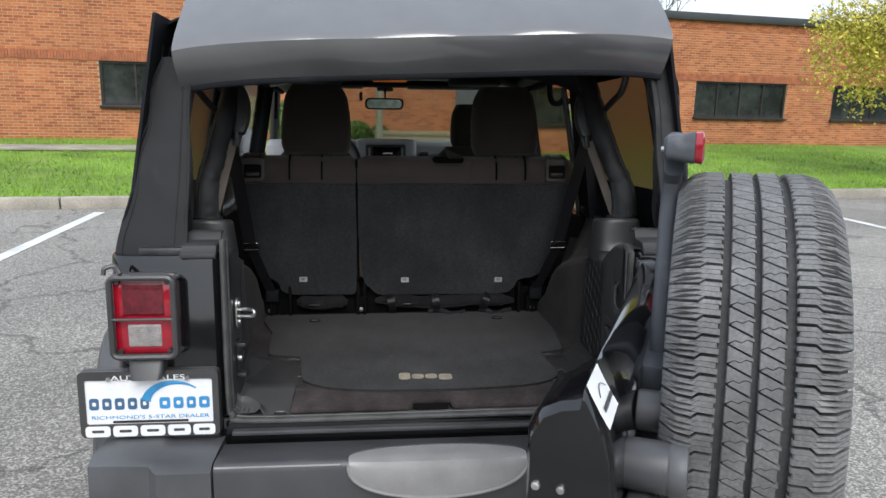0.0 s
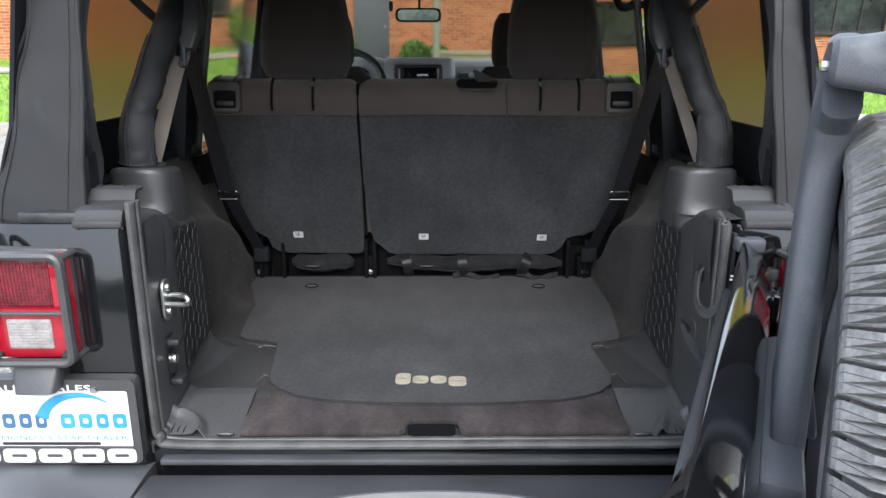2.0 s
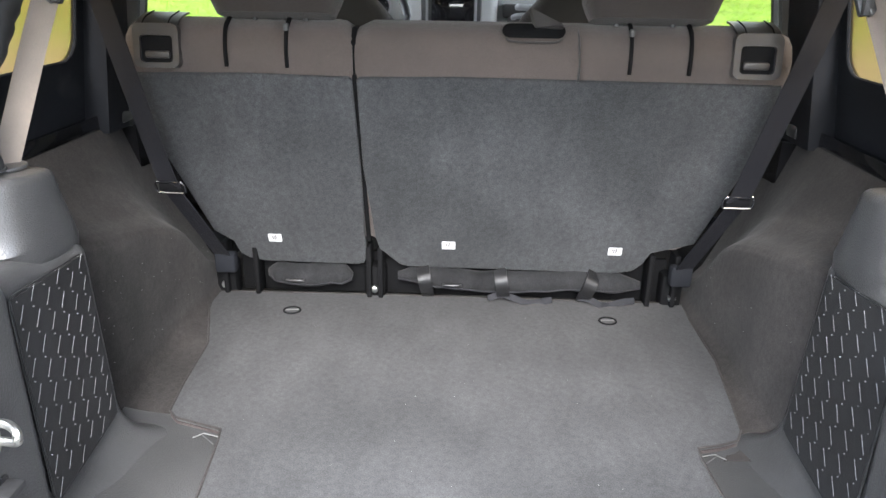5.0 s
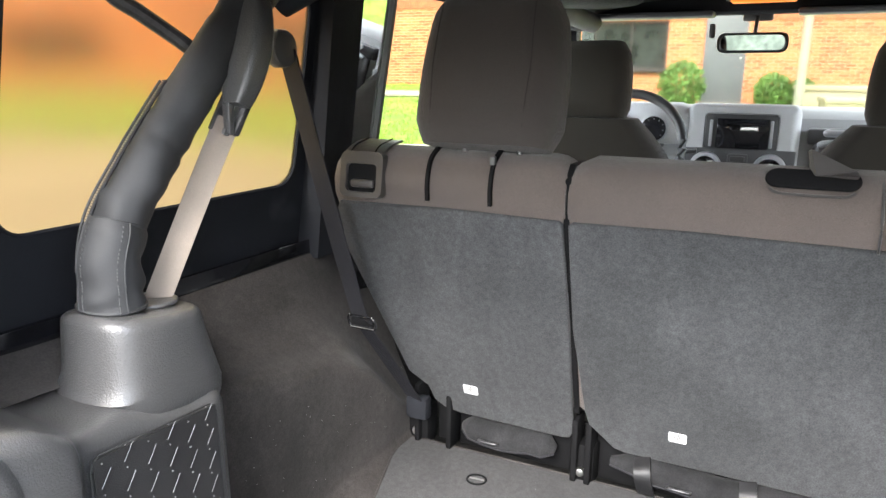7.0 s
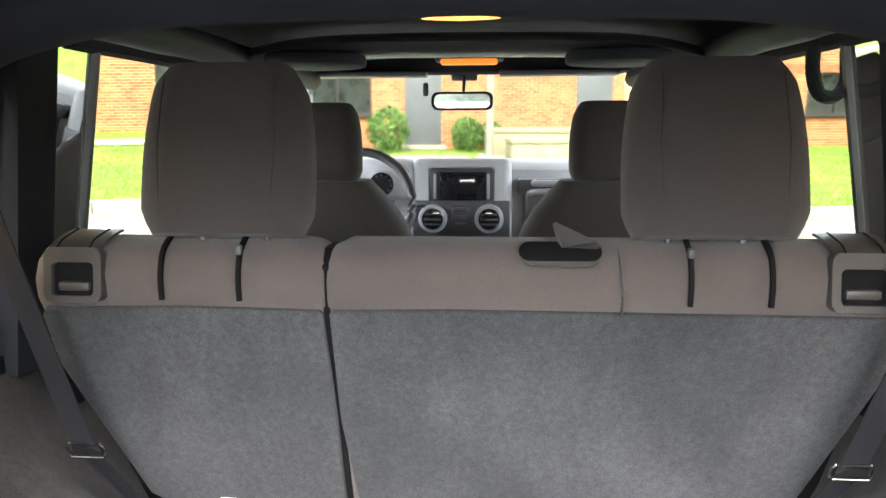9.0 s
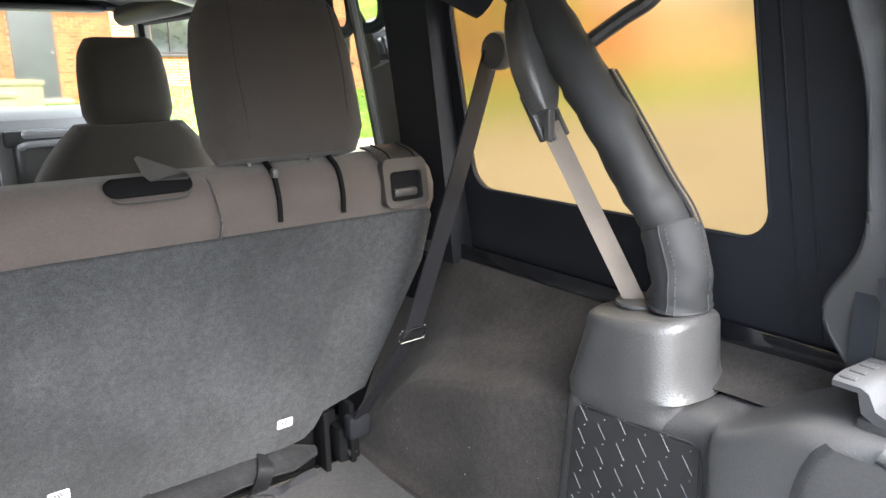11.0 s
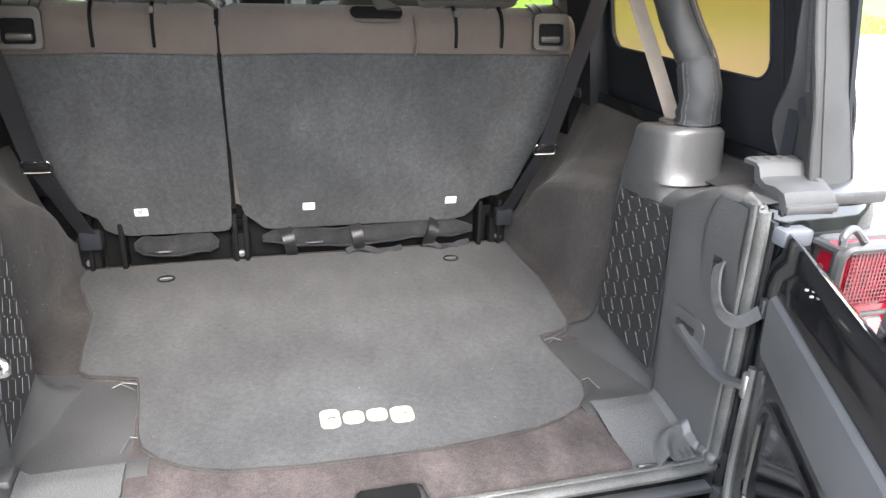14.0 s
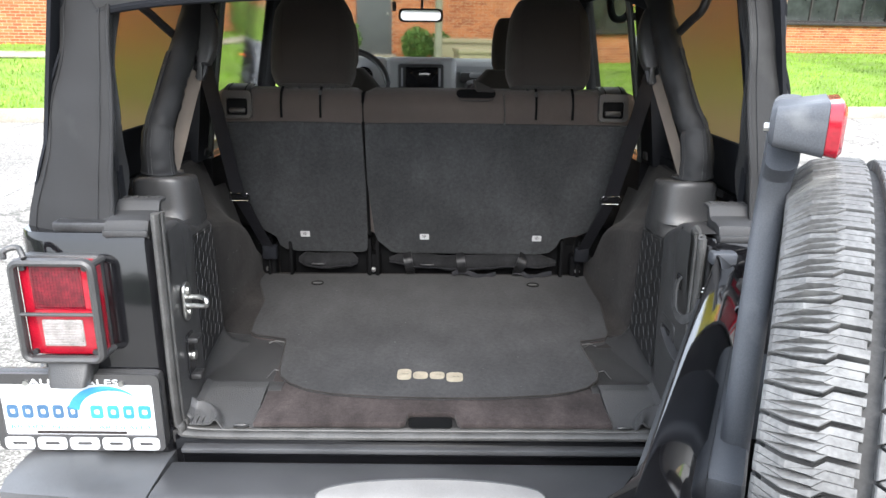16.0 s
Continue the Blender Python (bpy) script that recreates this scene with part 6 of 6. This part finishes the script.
P("screen_bezel", box((-0.06, 2.362, 1.387), (0.235, 0.012, 0.135), 0.012), TRIM, dash)
P("screen", box((-0.055, 2.354, 1.387), (0.165, 0.006, 0.1), 0.004), SCREEN, dash, "dark infotainment screen")
for dx in (-0.095, 0.095):
    P("screen_trim", box((-0.06 + dx, 2.352, 1.387), (0.01, 0.008, 0.09), 0.003), SILVER, dash)
for x in (-0.163, 0.039):
    v = P("air_vent", tube_y((x, 2.345, 1.272), 0.052, 0.03, 28, "Y", 0.008), SILVER, dash, "round air vent with a silver ring")
    P("vent_core", tube_y((x, 2.335, 1.272), 0.039, 0.03, 24, "Y", 0.004), SCREEN, v)
    for dz in (-0.018, 0.0, 0.018):
        P("vent_blade", box((x, 2.317, 1.272 + dz), (0.06, 0.004, 0.006), 0.001, m=None), TRIM, v)
sw = P("switch_panel", box((-0.062, 2.35, 1.275), (0.065, 0.012, 0.09), 0.006), TRIM, dash)
for dz in (-0.028, 0.0, 0.028):
    P("switch", box((-0.062, 2.342, 1.275 + dz), (0.046, 0.008, 0.018), 0.003), RELEASE, sw)
P("instrument_hood", box((-0.40, 2.42, 1.41), (0.36, 0.14, 0.15), 0.05, 3), DASHPALE, dash)
for x, lab in ((-0.46, "round dial with pale markings"), (-0.345, "round dial with pale markings")):
    d = P("gauge", tube_y((x, 2.345, 1.395), 0.05, 0.012, 28, "Y", 0.003), SILVER, dash, lab)
    P("gauge_face", tube_y((x, 2.338, 1.395), 0.043, 0.006, 24, "Y"), SCREEN, d)
    for i in range(9):
        a = radians(-40 + i * 32.5)
        P("gauge_mark", box((x + 0.034 * math.cos(a), 2.334, 1.395 + 0.034 * math.sin(a)), (0.0035, 0.002, 0.0035)), TICK, d)
P("gauge_light", box((-0.455, 2.333, 1.41), (0.02, 0.003, 0.008)), glow("warning_red", (1, 0.05, 0.03), 2.0), dash)
P("dash_recess", box((0.33, 2.392, 1.385), (0.38, 0.05, 0.055), 0.012), TRIM, dash)
P("glove_box", box((0.33, 2.385, 1.27), (0.34, 0.06, 0.22), 0.03, 3), RELEASE, dash)
P("dash_grab_bar", sweep(smooth_path([(0.18, 2.36, 1.36), (0.22, 2.335, 1.37), (0.44, 2.335, 1.37), (0.48, 2.36, 1.36)], 5), 0.011, n=10), SILVER, dash)
P("passenger_handle", sweep(smooth_path([(0.20, 2.36, 1.40), (0.22, 2.33, 1.40), (0.46, 2.33, 1.40), (0.48, 2.36, 1.40)], 5), 0.012, n=10), SILVER, dash)
# steering wheel
wheel_m = pose(-0.395, 2.12, 1.345, 68, 0, 0)
sweep_pts = [wheel_m @ Vector((0.185 * math.cos(a), 0.185 * math.sin(a), 0)) for a in [2 * math.pi * i / 40 for i in range(40)]]
steer = P("steering_wheel", sweep(sweep_pts, 0.016, n=12, closed=True, up=(0, 0.4, 1)), TRIM, car, "black leather steering wheel with silver spokes")
P("hub", tube_y((0, 0, 0.01), 0.065, 0.05, 24, "Z", 0.015, m=wheel_m), TRIM, steer)
for a in (0, 180, 270):
    P("spoke", box((0.12, 0, 0.0), (0.12, 0.035, 0.012), 0.004, m=wheel_m @ pose(0, 0, 0, 0, 0, a)), SILVER, steer)
P("column_stalk", sweep([wheel_m @ Vector((0.05, 0, -0.07)), wheel_m @ Vector((0.22, 0.02, -0.07))], 0.008, n=8), TRIM, steer)

# windscreen, header, visors and mirror
P("windscreen", loft([[(-0.70, 2.80, 1.44), (0.60, 2.80, 1.44)], [(-0.65, 2.60, 1.80), (0.54, 2.60, 1.80)]], closed=False), WINDSHIELD, car, "clear windscreen glass", smooth=0)
for ob in car.children_recursive:
    if ob.name.split(".")[0] in ("windscreen", "curtain_window", "fixed_glass", "door_glass"):
        ob.visible_shadow = False
P("screen_header", box((-0.06, 2.56, 1.825), (1.34, 0.12, 0.07), 0.02), CANVAS)
P("header_lamp", box((-0.035, 2.40, 1.822), (0.20, 0.06, 0.020), 0.008), AMBER, car, "lit amber map lamp")
P("lamp_rim", box((-0.035, 2.41, 1.832), (0.24, 0.07, 0.02), 0.008), CLADDING)
for x0, x1 in ((-0.62, -0.19), (0.07, 0.50)):
    P("sun_visor", box(((x0 + x1) / 2, 2.47, 1.785), (x1 - x0, 0.09, 0.02), 0.009, m=None), CLADDING, car, "folded grey sun visor")
mir = P("rear_mirror", box((-0.065, 2.52, 1.69), (0.23, 0.03, 0.068), 0.024, 3), TRIM, car, "black framed interior mirror")
P("mirror_glass", plate(rrect(0.205, 0.05, 0.02, 6), 0, 0.002, m=pose(-0.065, 2.503, 1.69, 90 + 2.5, 0, 1.7)), MIRROR, mir)
P("mirror_stem", sweep(smooth_path([(-0.06, 2.53, 1.72), (-0.06, 2.56, 1.76), (-0.06, 2.60, 1.785)], 4), 0.007, n=8), TRIM, mir)
P("mirror_mount", box((-0.06, 2.60, 1.783), (0.1, 0.02, 0.03), 0.008), TRIM, mir)
P("mirror_tag", box((-0.205, 2.56, 1.735), (0.02, 0.008, 0.05), 0.006), TRIM, mir)
P("under_body", box((0, 1.9, 0.5), (1.4, 3.8, 0.1)), TRIM)


# ---- wheels ----
def wheel(name, m, parent, label):
    """A wheel about the local x axis: carcass, tread blocks, rim; outer face towards +x."""
    R, W = 0.392, 0.255
    prof = [(-0.100, 0.215), (-0.118, 0.25), (-0.128, 0.30), (-0.126, 0.345), (-0.120, 0.366), (-0.104, 0.372), (-0.04, 0.376), (0.04, 0.376), (0.104, 0.372), (0.120, 0.366), (0.126, 0.345), (0.128, 0.30), (0.118, 0.25), (0.100, 0.215)]
    n = 96
    rings = [[(x, r * math.cos(a), r * math.sin(a)) for x, r in prof] for a in [2 * math.pi * i / n for i in range(n)]]
    bm = loft(rings + [rings[0]], closed=False)
    bmesh.ops.remove_doubles(bm, verts=bm.verts, dist=1e-6)
    bm.transform(m)
    w = P(name, bm, SIDEWALL, parent, label)

    # groove floor under the tread, its rubber darkened as the shade between blocks
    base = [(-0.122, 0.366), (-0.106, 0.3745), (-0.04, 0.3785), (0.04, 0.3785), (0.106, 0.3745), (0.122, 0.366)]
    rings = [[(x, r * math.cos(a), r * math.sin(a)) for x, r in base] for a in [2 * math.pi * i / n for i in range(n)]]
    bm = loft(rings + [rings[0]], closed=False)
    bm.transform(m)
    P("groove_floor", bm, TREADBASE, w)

    # tread: ribs of blocks cut by slanting grooves
    vs, fs = [], []

    def block(corners, h0, h1):
        k = len(vs)
        cx = sum(c[0] for c in corners) / len(corners)
        ca = sum(c[1] for c in corners) / len(corners)
        for h, inset in ((h0, 1.0), (h1 - 0.0015, 1.0), (h1, 0.93)):
            for x, a in corners:
                xx, aa = cx + (x - cx) * inset, ca + (a - ca) * inset
                rr = h - 0.075 * (max(0, abs(xx) - 0.088) / 0.04) ** 2 * 0.35
                vs.append((xx, rr * math.cos(aa), rr * math.sin(aa)))
        q = len(corners)
        for lv in (0, 1):
            for i in range(q):
                fs.append((k + lv * q + i, k + lv * q + (i + 1) % q, k + (lv + 1) * q + (i + 1) % q, k + (lv + 1) * q + i))
        fs.append(tuple(range(k + 2 * q, k + 3 * q)))
    N = 84
    st = 2 * math.pi / N
    for i in range(N):
        a = i * st
        for sx in (-1, 1):
            # shoulder blocks, each split by bent sipes
            lean = 0.26 * st
            for j, (lo, hi) in enumerate(((0.155, 0.395), (0.405, 0.685), (0.695, 0.99))):
                bend = ((0.0520 + 0.0030 * (j % 2), 0.0), (0.076, -0.1), (0.085, 0.9), (0.108, 0.7), (0.130, -0.4))
                up, dn = [(sx * x, a + st * lo + lean * k) for x, k in bend], [(sx * x, a + st * hi + lean * k) for x, k in bend]
                block(up + dn[::-1], 0.374, R)
            # centre ribs cut by slanting grooves, with a stepped sipe in each block
            ph = 0.5 * st * (sx > 0)
            sl = 0.62 * st / 0.04
            zz = (0.05, -0.07, 0.07, -0.07, 0.05)
            mid = sl * sx * 0.022

            def edge(k, zig, xs):
                """One cut across a rib: a slanting groove, or a zigzag sipe that runs against it."""
                return [(sx * x, a + ph + k * st + (mid - 0.10 * st * sx * (x - 0.022) / 0.02 + d * st if zig else sl * sx * x)) for x, d in zip(xs, zz)]

            for lo, hi, z0, z1, x0, x1 in ((0.085, 0.550, 0, 1, 0.0042, 0.0400), (0.575, 0.99, 1, 0, 0.0062, 0.0370)):
                xs = (x0, 0.0135, 0.0215, 0.0305, x1)
                block(edge(lo, z0, xs) + edge(hi, z1, xs)[::-1], 0.376, R)
    me = bpy.data.meshes.new("tread")
    me.from_pydata([tuple(m @ Vector(v)) for v in vs], [], fs)
    me.materials.append(RUBBER)
    tr = new("tread", me)
    tr.parent = w if w.parent == car else gate
    tagged(tr, "worn grey tread blocks", kind="stuff")
    rim_p = [(-0.10, 0.218), (-0.085, 0.20), (0.02, 0.19), (0.085, 0.20), (0.10, 0.218), (0.09, 0.222), (-0.09, 0.222)]
    rings = [[(x, r * math.cos(a), r * math.sin(a)) for x, r in rim_p] for a in [2 * math.pi * i / 48 for i in range(48)]]
    bm = loft(rings + [rings[0]], caps=False)
    tube_y((0.045, 0, 0), 0.075, 0.05, 24, "X", 0.01, bm=bm)
    for i in range(5):
        box((0.05, 0.13, 0), (0.03, 0.16, 0.055), 0.012, m=pose(0, 0, 0, 72 * i, 0, 0), bm=bm)
    bm.transform(m)
    P("rim", bm, SILVER, w, "silver alloy rim")
    return w


for x, y, z in ((-0.765, 0.72, 0.428), (0.765, 0.72, 0.412), (-0.765, 3.45, 0.552), (0.765, 3.45, 0.536)):
    wheel("wheel", pose(x, y, z, 0, 0, 0 if x > 0 else 180), car, "road wheel with a worn all-terrain tyre")


def flare(yc, zc):
    """Plastic wing flare over a wheel, a trapezoid arch with a turned-down lip."""
    line = smooth_path([(yc - 0.56, zc + 0.06), (yc - 0.50, zc + 0.33), (yc - 0.40, zc + 0.50), (yc - 0.24, zc + 0.545), (yc + 0.2, zc + 0.545), (yc + 0.37, zc + 0.48), (yc + 0.49, zc + 0.30)], 6)
    rings = []
    for y, z in [(q[0], q[1]) for q in [(p.x, p.y) for p in line]]:
        ring = [(0.785, 0.0), (0.89, 0.0), (0.935, -0.012), (0.955, -0.045), (0.945, -0.07), (0.93, -0.03), (0.88, -0.02), (0.785, -0.02)]
        dy, dz = y - yc, z - zc
        ln = math.hypot(dy, dz)
        rings.append([(x, y + d * dy / ln, z + d * dz / ln) for x, d in ring])
    return loft(rings)


for yc, zc in ((0.72, 0.42), (3.45, 0.545)):
    both("wheel_flare", lambda: flare(yc, zc), BUMPER, label="grey grained plastic wheel flare")

# ---- open tailgate, swung out on its right-hand hinges ----
gx = Vector((-0.425, -0.905, 0)).normalized()
GATE = Matrix(((gx.x, -gx.y, 0, 0.597), (gx.y, gx.x, 0, -0.010), (0, 0, 1, 0), (0, 0, 0, 1)))   # x to the latch, y outwards


def G(name, bm, material, parent, label="", smooth=35):
    bm.transform(GATE)
    return P(name, bm, material, parent, label, smooth)


def gate_skin():
    """Thin-ridged slab: outer skin sloping away from the top ridge, a thick rounded box at the latch end."""
    rings = []
    for x, t, k in ((0.012, 0, 1), (0.3, 0, 1), (0.70, 0, 1), (0.78, 0.25, 1), (0.815, 0.5, 1), (0.85, 0.75, 1), (0.88, 0.92, 1), (0.90, 1, 1), (1.0, 1, 1), (1.022, 1, 0.97), (1.033, 1, 0.88)):
        yi = -0.014 - 0.064 * t
        flat = 0.75 * min(1, max(0, (0.90 - x) / 0.10))   # a broad rounded shoulder that turns steep towards the latch
        prof = [(0.0, 1.193), (0.005, 1.191 + 0.001 * flat), (0.030 + 0.004 * flat, 1.145 + 0.029 * flat), (0.044 + 0.012 * flat, 1.10 + 0.040 * flat), (0.050 + 0.012 * flat, 1.03 + 0.040 * flat), (0.050 + 0.010 * flat, 0.72), (0.044, 0.68), (yi + 0.01, 0.68), (yi, 0.70), (yi, 1.08),
                (yi, 1.118 + 0.008 * t), (yi + 0.004 + 0.015 * t, 1.140 + 0.018 * t), (yi + 0.010 + 0.036 * t, 1.160 + 0.012 * t), (-0.003, 1.188 - 0.010 * t)]
        rings.append([(x, -0.005 + (y + 0.005) * k, 0.93 + (z - 0.93) * (0.5 + 0.5 * k)) for y, z in prof])
    return loft(rings)


gate = G("tailgate", gate_skin(), PAINT, car, "glossy black tailgate swung open")
prof = [(-0.012, 1.02), (-0.019, 1.025), (-0.022, 1.04), (-0.024, 1.105), (-0.022, 1.114), (-0.017, 1.118), (-0.011, 1.118)]
G("inner_panel", loft([[(x, y + k, z) for y, z in prof] for x, k in ((0.07, 0.01), (0.078, 0), (0.40, 0), (0.74, 0), (0.752, 0.012))]), CLADDING, gate, "grey grained plastic inner panel")
G("pressing", sweep([(x, -0.014, z) for x, z in rrect(0.26, 0.20, 0.05, 6, 0.25, 0.89)], 0.010, 0.006, 8, closed=True, up=(0, 1, 0)), PAINT, gate)
G("pressing", sweep([(x, -0.014, z) for x, z in rrect(0.30, 0.20, 0.05, 6, 0.57, 0.89)], 0.010, 0.006, 8, closed=True, up=(0, 1, 0)), PAINT, gate)
G("gate_seal", sweep(smooth_path([(0.055, -0.016, 0.99), (0.06, -0.018, 0.80), (0.10, -0.018, 0.73), (0.2, -0.018, 0.715), (0.70, -0.018, 0.715)], 6), 0.008, n=8, up=(0, 1, 0)), SEAL, gate)
for x, z in ((0.16, 1.165), (0.18, 1.165)):
    G("rivet", tube_y((x, -0.008, z), 0.0018, 0.004, 8, "Y"), STEEL, gate)
G("strap_anchor", box((0.045, -0.018, 1.083), (0.016, 0.010, 0.03), 0.003), DARKSTEEL, gate)
G("check_bracket", plate(rrect(0.022, 0.05, 0.010, 5), 0.0, 0.006, 0.001, m=Matrix.Translation((0.05, -0.014, 0.955)) @ pose(0, 0, 0, 90, 0, 0)), DARKSTEEL, gate)
for y, z in ((-0.060, 1.045), (-0.025, 1.045)):
    G("latch_bolt", tube_y((1.034, y, z), 0.0065, 0.012, 12, "X", 0.003), STEEL, gate, "bright latch bolt")


# sticker bent over the outer shoulder at the latch end
def shoulder(x, d):
    return (x, 0.002 + 0.030 * d - 0.004 * (1 - d) * d + 0.0025, 1.1925 - 0.050 * d + 0.0015)


st = G("dealer_sticker", sheet(lambda u, v: shoulder(0.925 + 0.098 * u + 0.006 * v, -0.04 + 1.12 * v), 6, 8, thick=0.001), WHITE, gate, "white dealer sticker")
lift = Vector((0, 0.002, 0.0012))
for k in range(9):
    G("sticker_mark", sheet(lambda u, v: Vector(shoulder(0.938 + 0.0082 * k + 0.0052 * u, 0.66 + 0.13 * v)) + lift, 2, 2, thick=0.0005), TRIM, st)
G("sticker_arc", sweep([Vector(shoulder(0.948 + 0.052 * i / 16, 0.46 - 0.20 * math.sin(math.pi * i / 16))) + lift for i in range(17)], 0.0008, 0.0006, n=6), TRIM, st)
for z in (1.10, 0.78):
    h = G("gate_hinge", box((0.06, 0.058, z), (0.10, 0.024, 0.05), 0.008), PAINT, gate)
    G("hinge_pin", tube_y((-0.005, 0.052, z), 0.013, 0.08, 12, "Z", 0.004), DARKSTEEL, h)
# spare wheel carrier, bump stops and the raised brake lamp
G("wheel_carrier", box((0.50, 0.072, 0.98), (0.40, 0.044, 0.30), 0.012), ARM, gate)
G("carrier_plate", box((0.43, 0.083, 1.115), (0.26, 0.05, 0.012), 0.004), ARM, gate, "worn grey carrier plate")
for x, y, z, r in ((0.80, 0.10, 1.085, 0.034), (0.885, 0.09, 1.03, 0.040)):
    bs = G("bump_stop", tube_y((x, y, z), r, 0.09, 20, "Y", 0.006), CLADDING, gate, "black rubber bump stop")
    G("stop_cap", tube_y((x, y + 0.035, z), r * 1.06, 0.03, 20, "Y", 0.006), BUMPER, bs)
G("gate_handle", box((0.90, 0.075, 0.965), (0.15, 0.05, 0.05), 0.018), CLADDING, gate)
line = smooth_path([(0.535, 0.077, 0.98), (0.53, 0.077, 1.12), (0.515, 0.077, 1.24), (0.498, 0.077, 1.33), (0.500, 0.078, 1.41), (0.525, 0.080, 1.465), (0.560, 0.083, 1.495)], 8)
rings = []
for i, p in enumerate(line):
    q = i / (len(line) - 1)
    a, b = line[max(i - 1, 0)], line[min(i + 1, len(line) - 1)]
    t = (b - a).normalized()
    side = Vector((t.z, 0, -t.x))
    w = 0.100 - 0.050 * min(1, q * 1.15)
    rings.append([p + side * px + Vector((0, py, 0)) for px, py in rrect(2 * w, 0.034, 0.013, 5)])
bl = G("lamp_arm", loft(rings), ARM, gate, "grey-blue plastic arm of the high brake lamp")
rings = []
for y, w, h in ((0.066, 0.110, 0.034), (0.071, 0.122, 0.042), (0.10, 0.134, 0.050), (0.118, 0.142, 0.056)):
    rings.append([(0.575 + px, y, 1.507 + pz) for px, pz in rrect(w, h, 0.012, 4)])
bh = G("brake_housing", loft(rings), ARM, gate, "grey-blue plastic brake lamp housing")
rings = []
for y, w, h in ((0.1185, 0.138, 0.053), (0.130, 0.142, 0.056), (0.134, 0.130, 0.046)):
    rings.append([(0.575 + px, y, 1.507 + pz) for px, pz in rrect(w, h, 0.012, 4)])
G("brake_lens", loft(rings), RED, bh, "red brake lamp lens")
G("housing_screw", tube_y((0.600, 0.064, 1.503), 0.005, 0.008, 8, "Y", 0.001), STEEL, bh)
wheel("spare_wheel", GATE @ Matrix.Translation((0.50, 0.223, 1.067)) @ pose(0, 0, 0, 0, 0, 90), car, "spare wheel with a worn all-terrain tyre")


# ---- cargo mat, lying loose on the floor ----
mat_root = empty("cargo_mat", CAR, None, "charcoal carpet cargo mat with pale stitched lettering", "cargo mat")
MAT = [(-0.565, 0.975), (0.0, 0.985), (0.548, 0.985), (0.545, 0.90), (0.548, 0.72), (0.53, 0.56), (0.52, 0.485), (0.505, 0.455), (0.47, 0.44), (0.432, 0.43), (0.43, 0.40), (0.432, 0.222), (0.426, 0.10), (0.426, 0.014), (0.098, 0.012), (0.09, 0.02), (0.086, 0.050), (0.075, 0.058), (-0.008, 0.058), (-0.018, 0.050), (-0.022, 0.02), (-0.032, 0.012), (-0.350, 0.01), (-0.351, 0.1), (-0.352, 0.21), (-0.362, 0.40), (-0.368, 0.428), (-0.40, 0.438), (-0.455, 0.455), (-0.475, 0.475), (-0.485, 0.56), (-0.495, 0.72), (-0.55, 0.88)]
P("underlay", plate(MAT, 0.778, 0.793, 0.004, 2), MATEDGE, mat_root, "brownish worn lower carpet")
TOPMAT = [(-0.565, 0.975), (0.0, 0.985), (0.548, 0.985), (0.545, 0.90), (0.548, 0.72), (0.53, 0.56), (0.52, 0.485), (0.505, 0.455), (0.47, 0.44), (0.432, 0.43), (0.43, 0.40), (0.442, 0.24), (0.43, 0.20), (0.40, 0.165), (0.36, 0.142), (0.30, 0.125), (0.18, 0.112), (0.05, 0.108), (-0.08, 0.112), (-0.20, 0.125), (-0.26, 0.145), (-0.305, 0.175), (-0.335, 0.21), (-0.345, 0.25), (-0.362, 0.40), (-0.368, 0.428), (-0.40, 0.438), (-0.455, 0.455), (-0.475, 0.475), (-0.485, 0.56), (-0.495, 0.72), (-0.55, 0.88)]
P("mat", plate(TOPMAT, 0.793, 0.8, 0.003, 2), MATCLOTH, mat_root, "charcoal carpet pile")
edge = [(x, y, 0.8) for x, y in TOPMAT]
P("bound_edge", sweep(edge, 0.002, 0.0018, 8, closed=True), CARPET, mat_root)
# flat black plate; the darkness of the latch hole is put into its colour
P("slot", plate(rrect(0.096, 0.044, 0.014, 5, 0.032, 0.036), 0.776, 0.7795), DEEP, mat_root, "black plate as shade of the latch opening at the mat edge")
# the stitched brand word as plain rounded blocks
x = -0.052
for w, h, up in ((0.034, 0.052, 0.0), (0.036, 0.034, -0.004), (0.036, 0.034, -0.004), (0.04, 0.044, -0.012)):
    bm = frame_plate(rrect(w, h, 0.012, 5, x + w / 2, 0.222 + up), rrect(w * 0.46, h * 0.15, 0.002, 5, x + w / 2 + 0.003, 0.222 + up + 0.003), 0.8, 0.8028)
    P("stitched_mark", bm, THREAD, mat_root, "pale stitched block")
    x += w + 0.0045
rm = random.Random(21)
g = bmesh.new()
for i in range(46):
    x, y, w = rm.uniform(-0.34, 0.42), rm.uniform(0.16, 0.96), rm.uniform(0.0003, 0.0006)
    box((0, 0, 0), (w * rm.uniform(1, 3.5), w, w * 0.6), m=Matrix.Translation((x, y, 0.8006)) @ pose(0, 0, 0, 0, 0, rm.uniform(0, 180)), bm=g)
tagged(P("lint", g, LINT, mat_root, "pale specks of lint on the pile", smooth=0), kind="stuff")
for x, y in ((-0.358, 0.88), (0.358, 0.88)):
    r = P("floor_ring", sweep([(x + 0.019 * math.cos(a), y + 0.017 * math.sin(a), 0.801) for a in [2 * math.pi * i / 20 for i in range(20)]], 0.0022, n=6, closed=True), DEEP, mat_root, "black recessed anchor ring")
    P("ring_bar", sweep([(x - 0.014, y, 0.802), (x + 0.014, y + 0.003, 0.802)], 0.0016, n=6), WIRE, r)
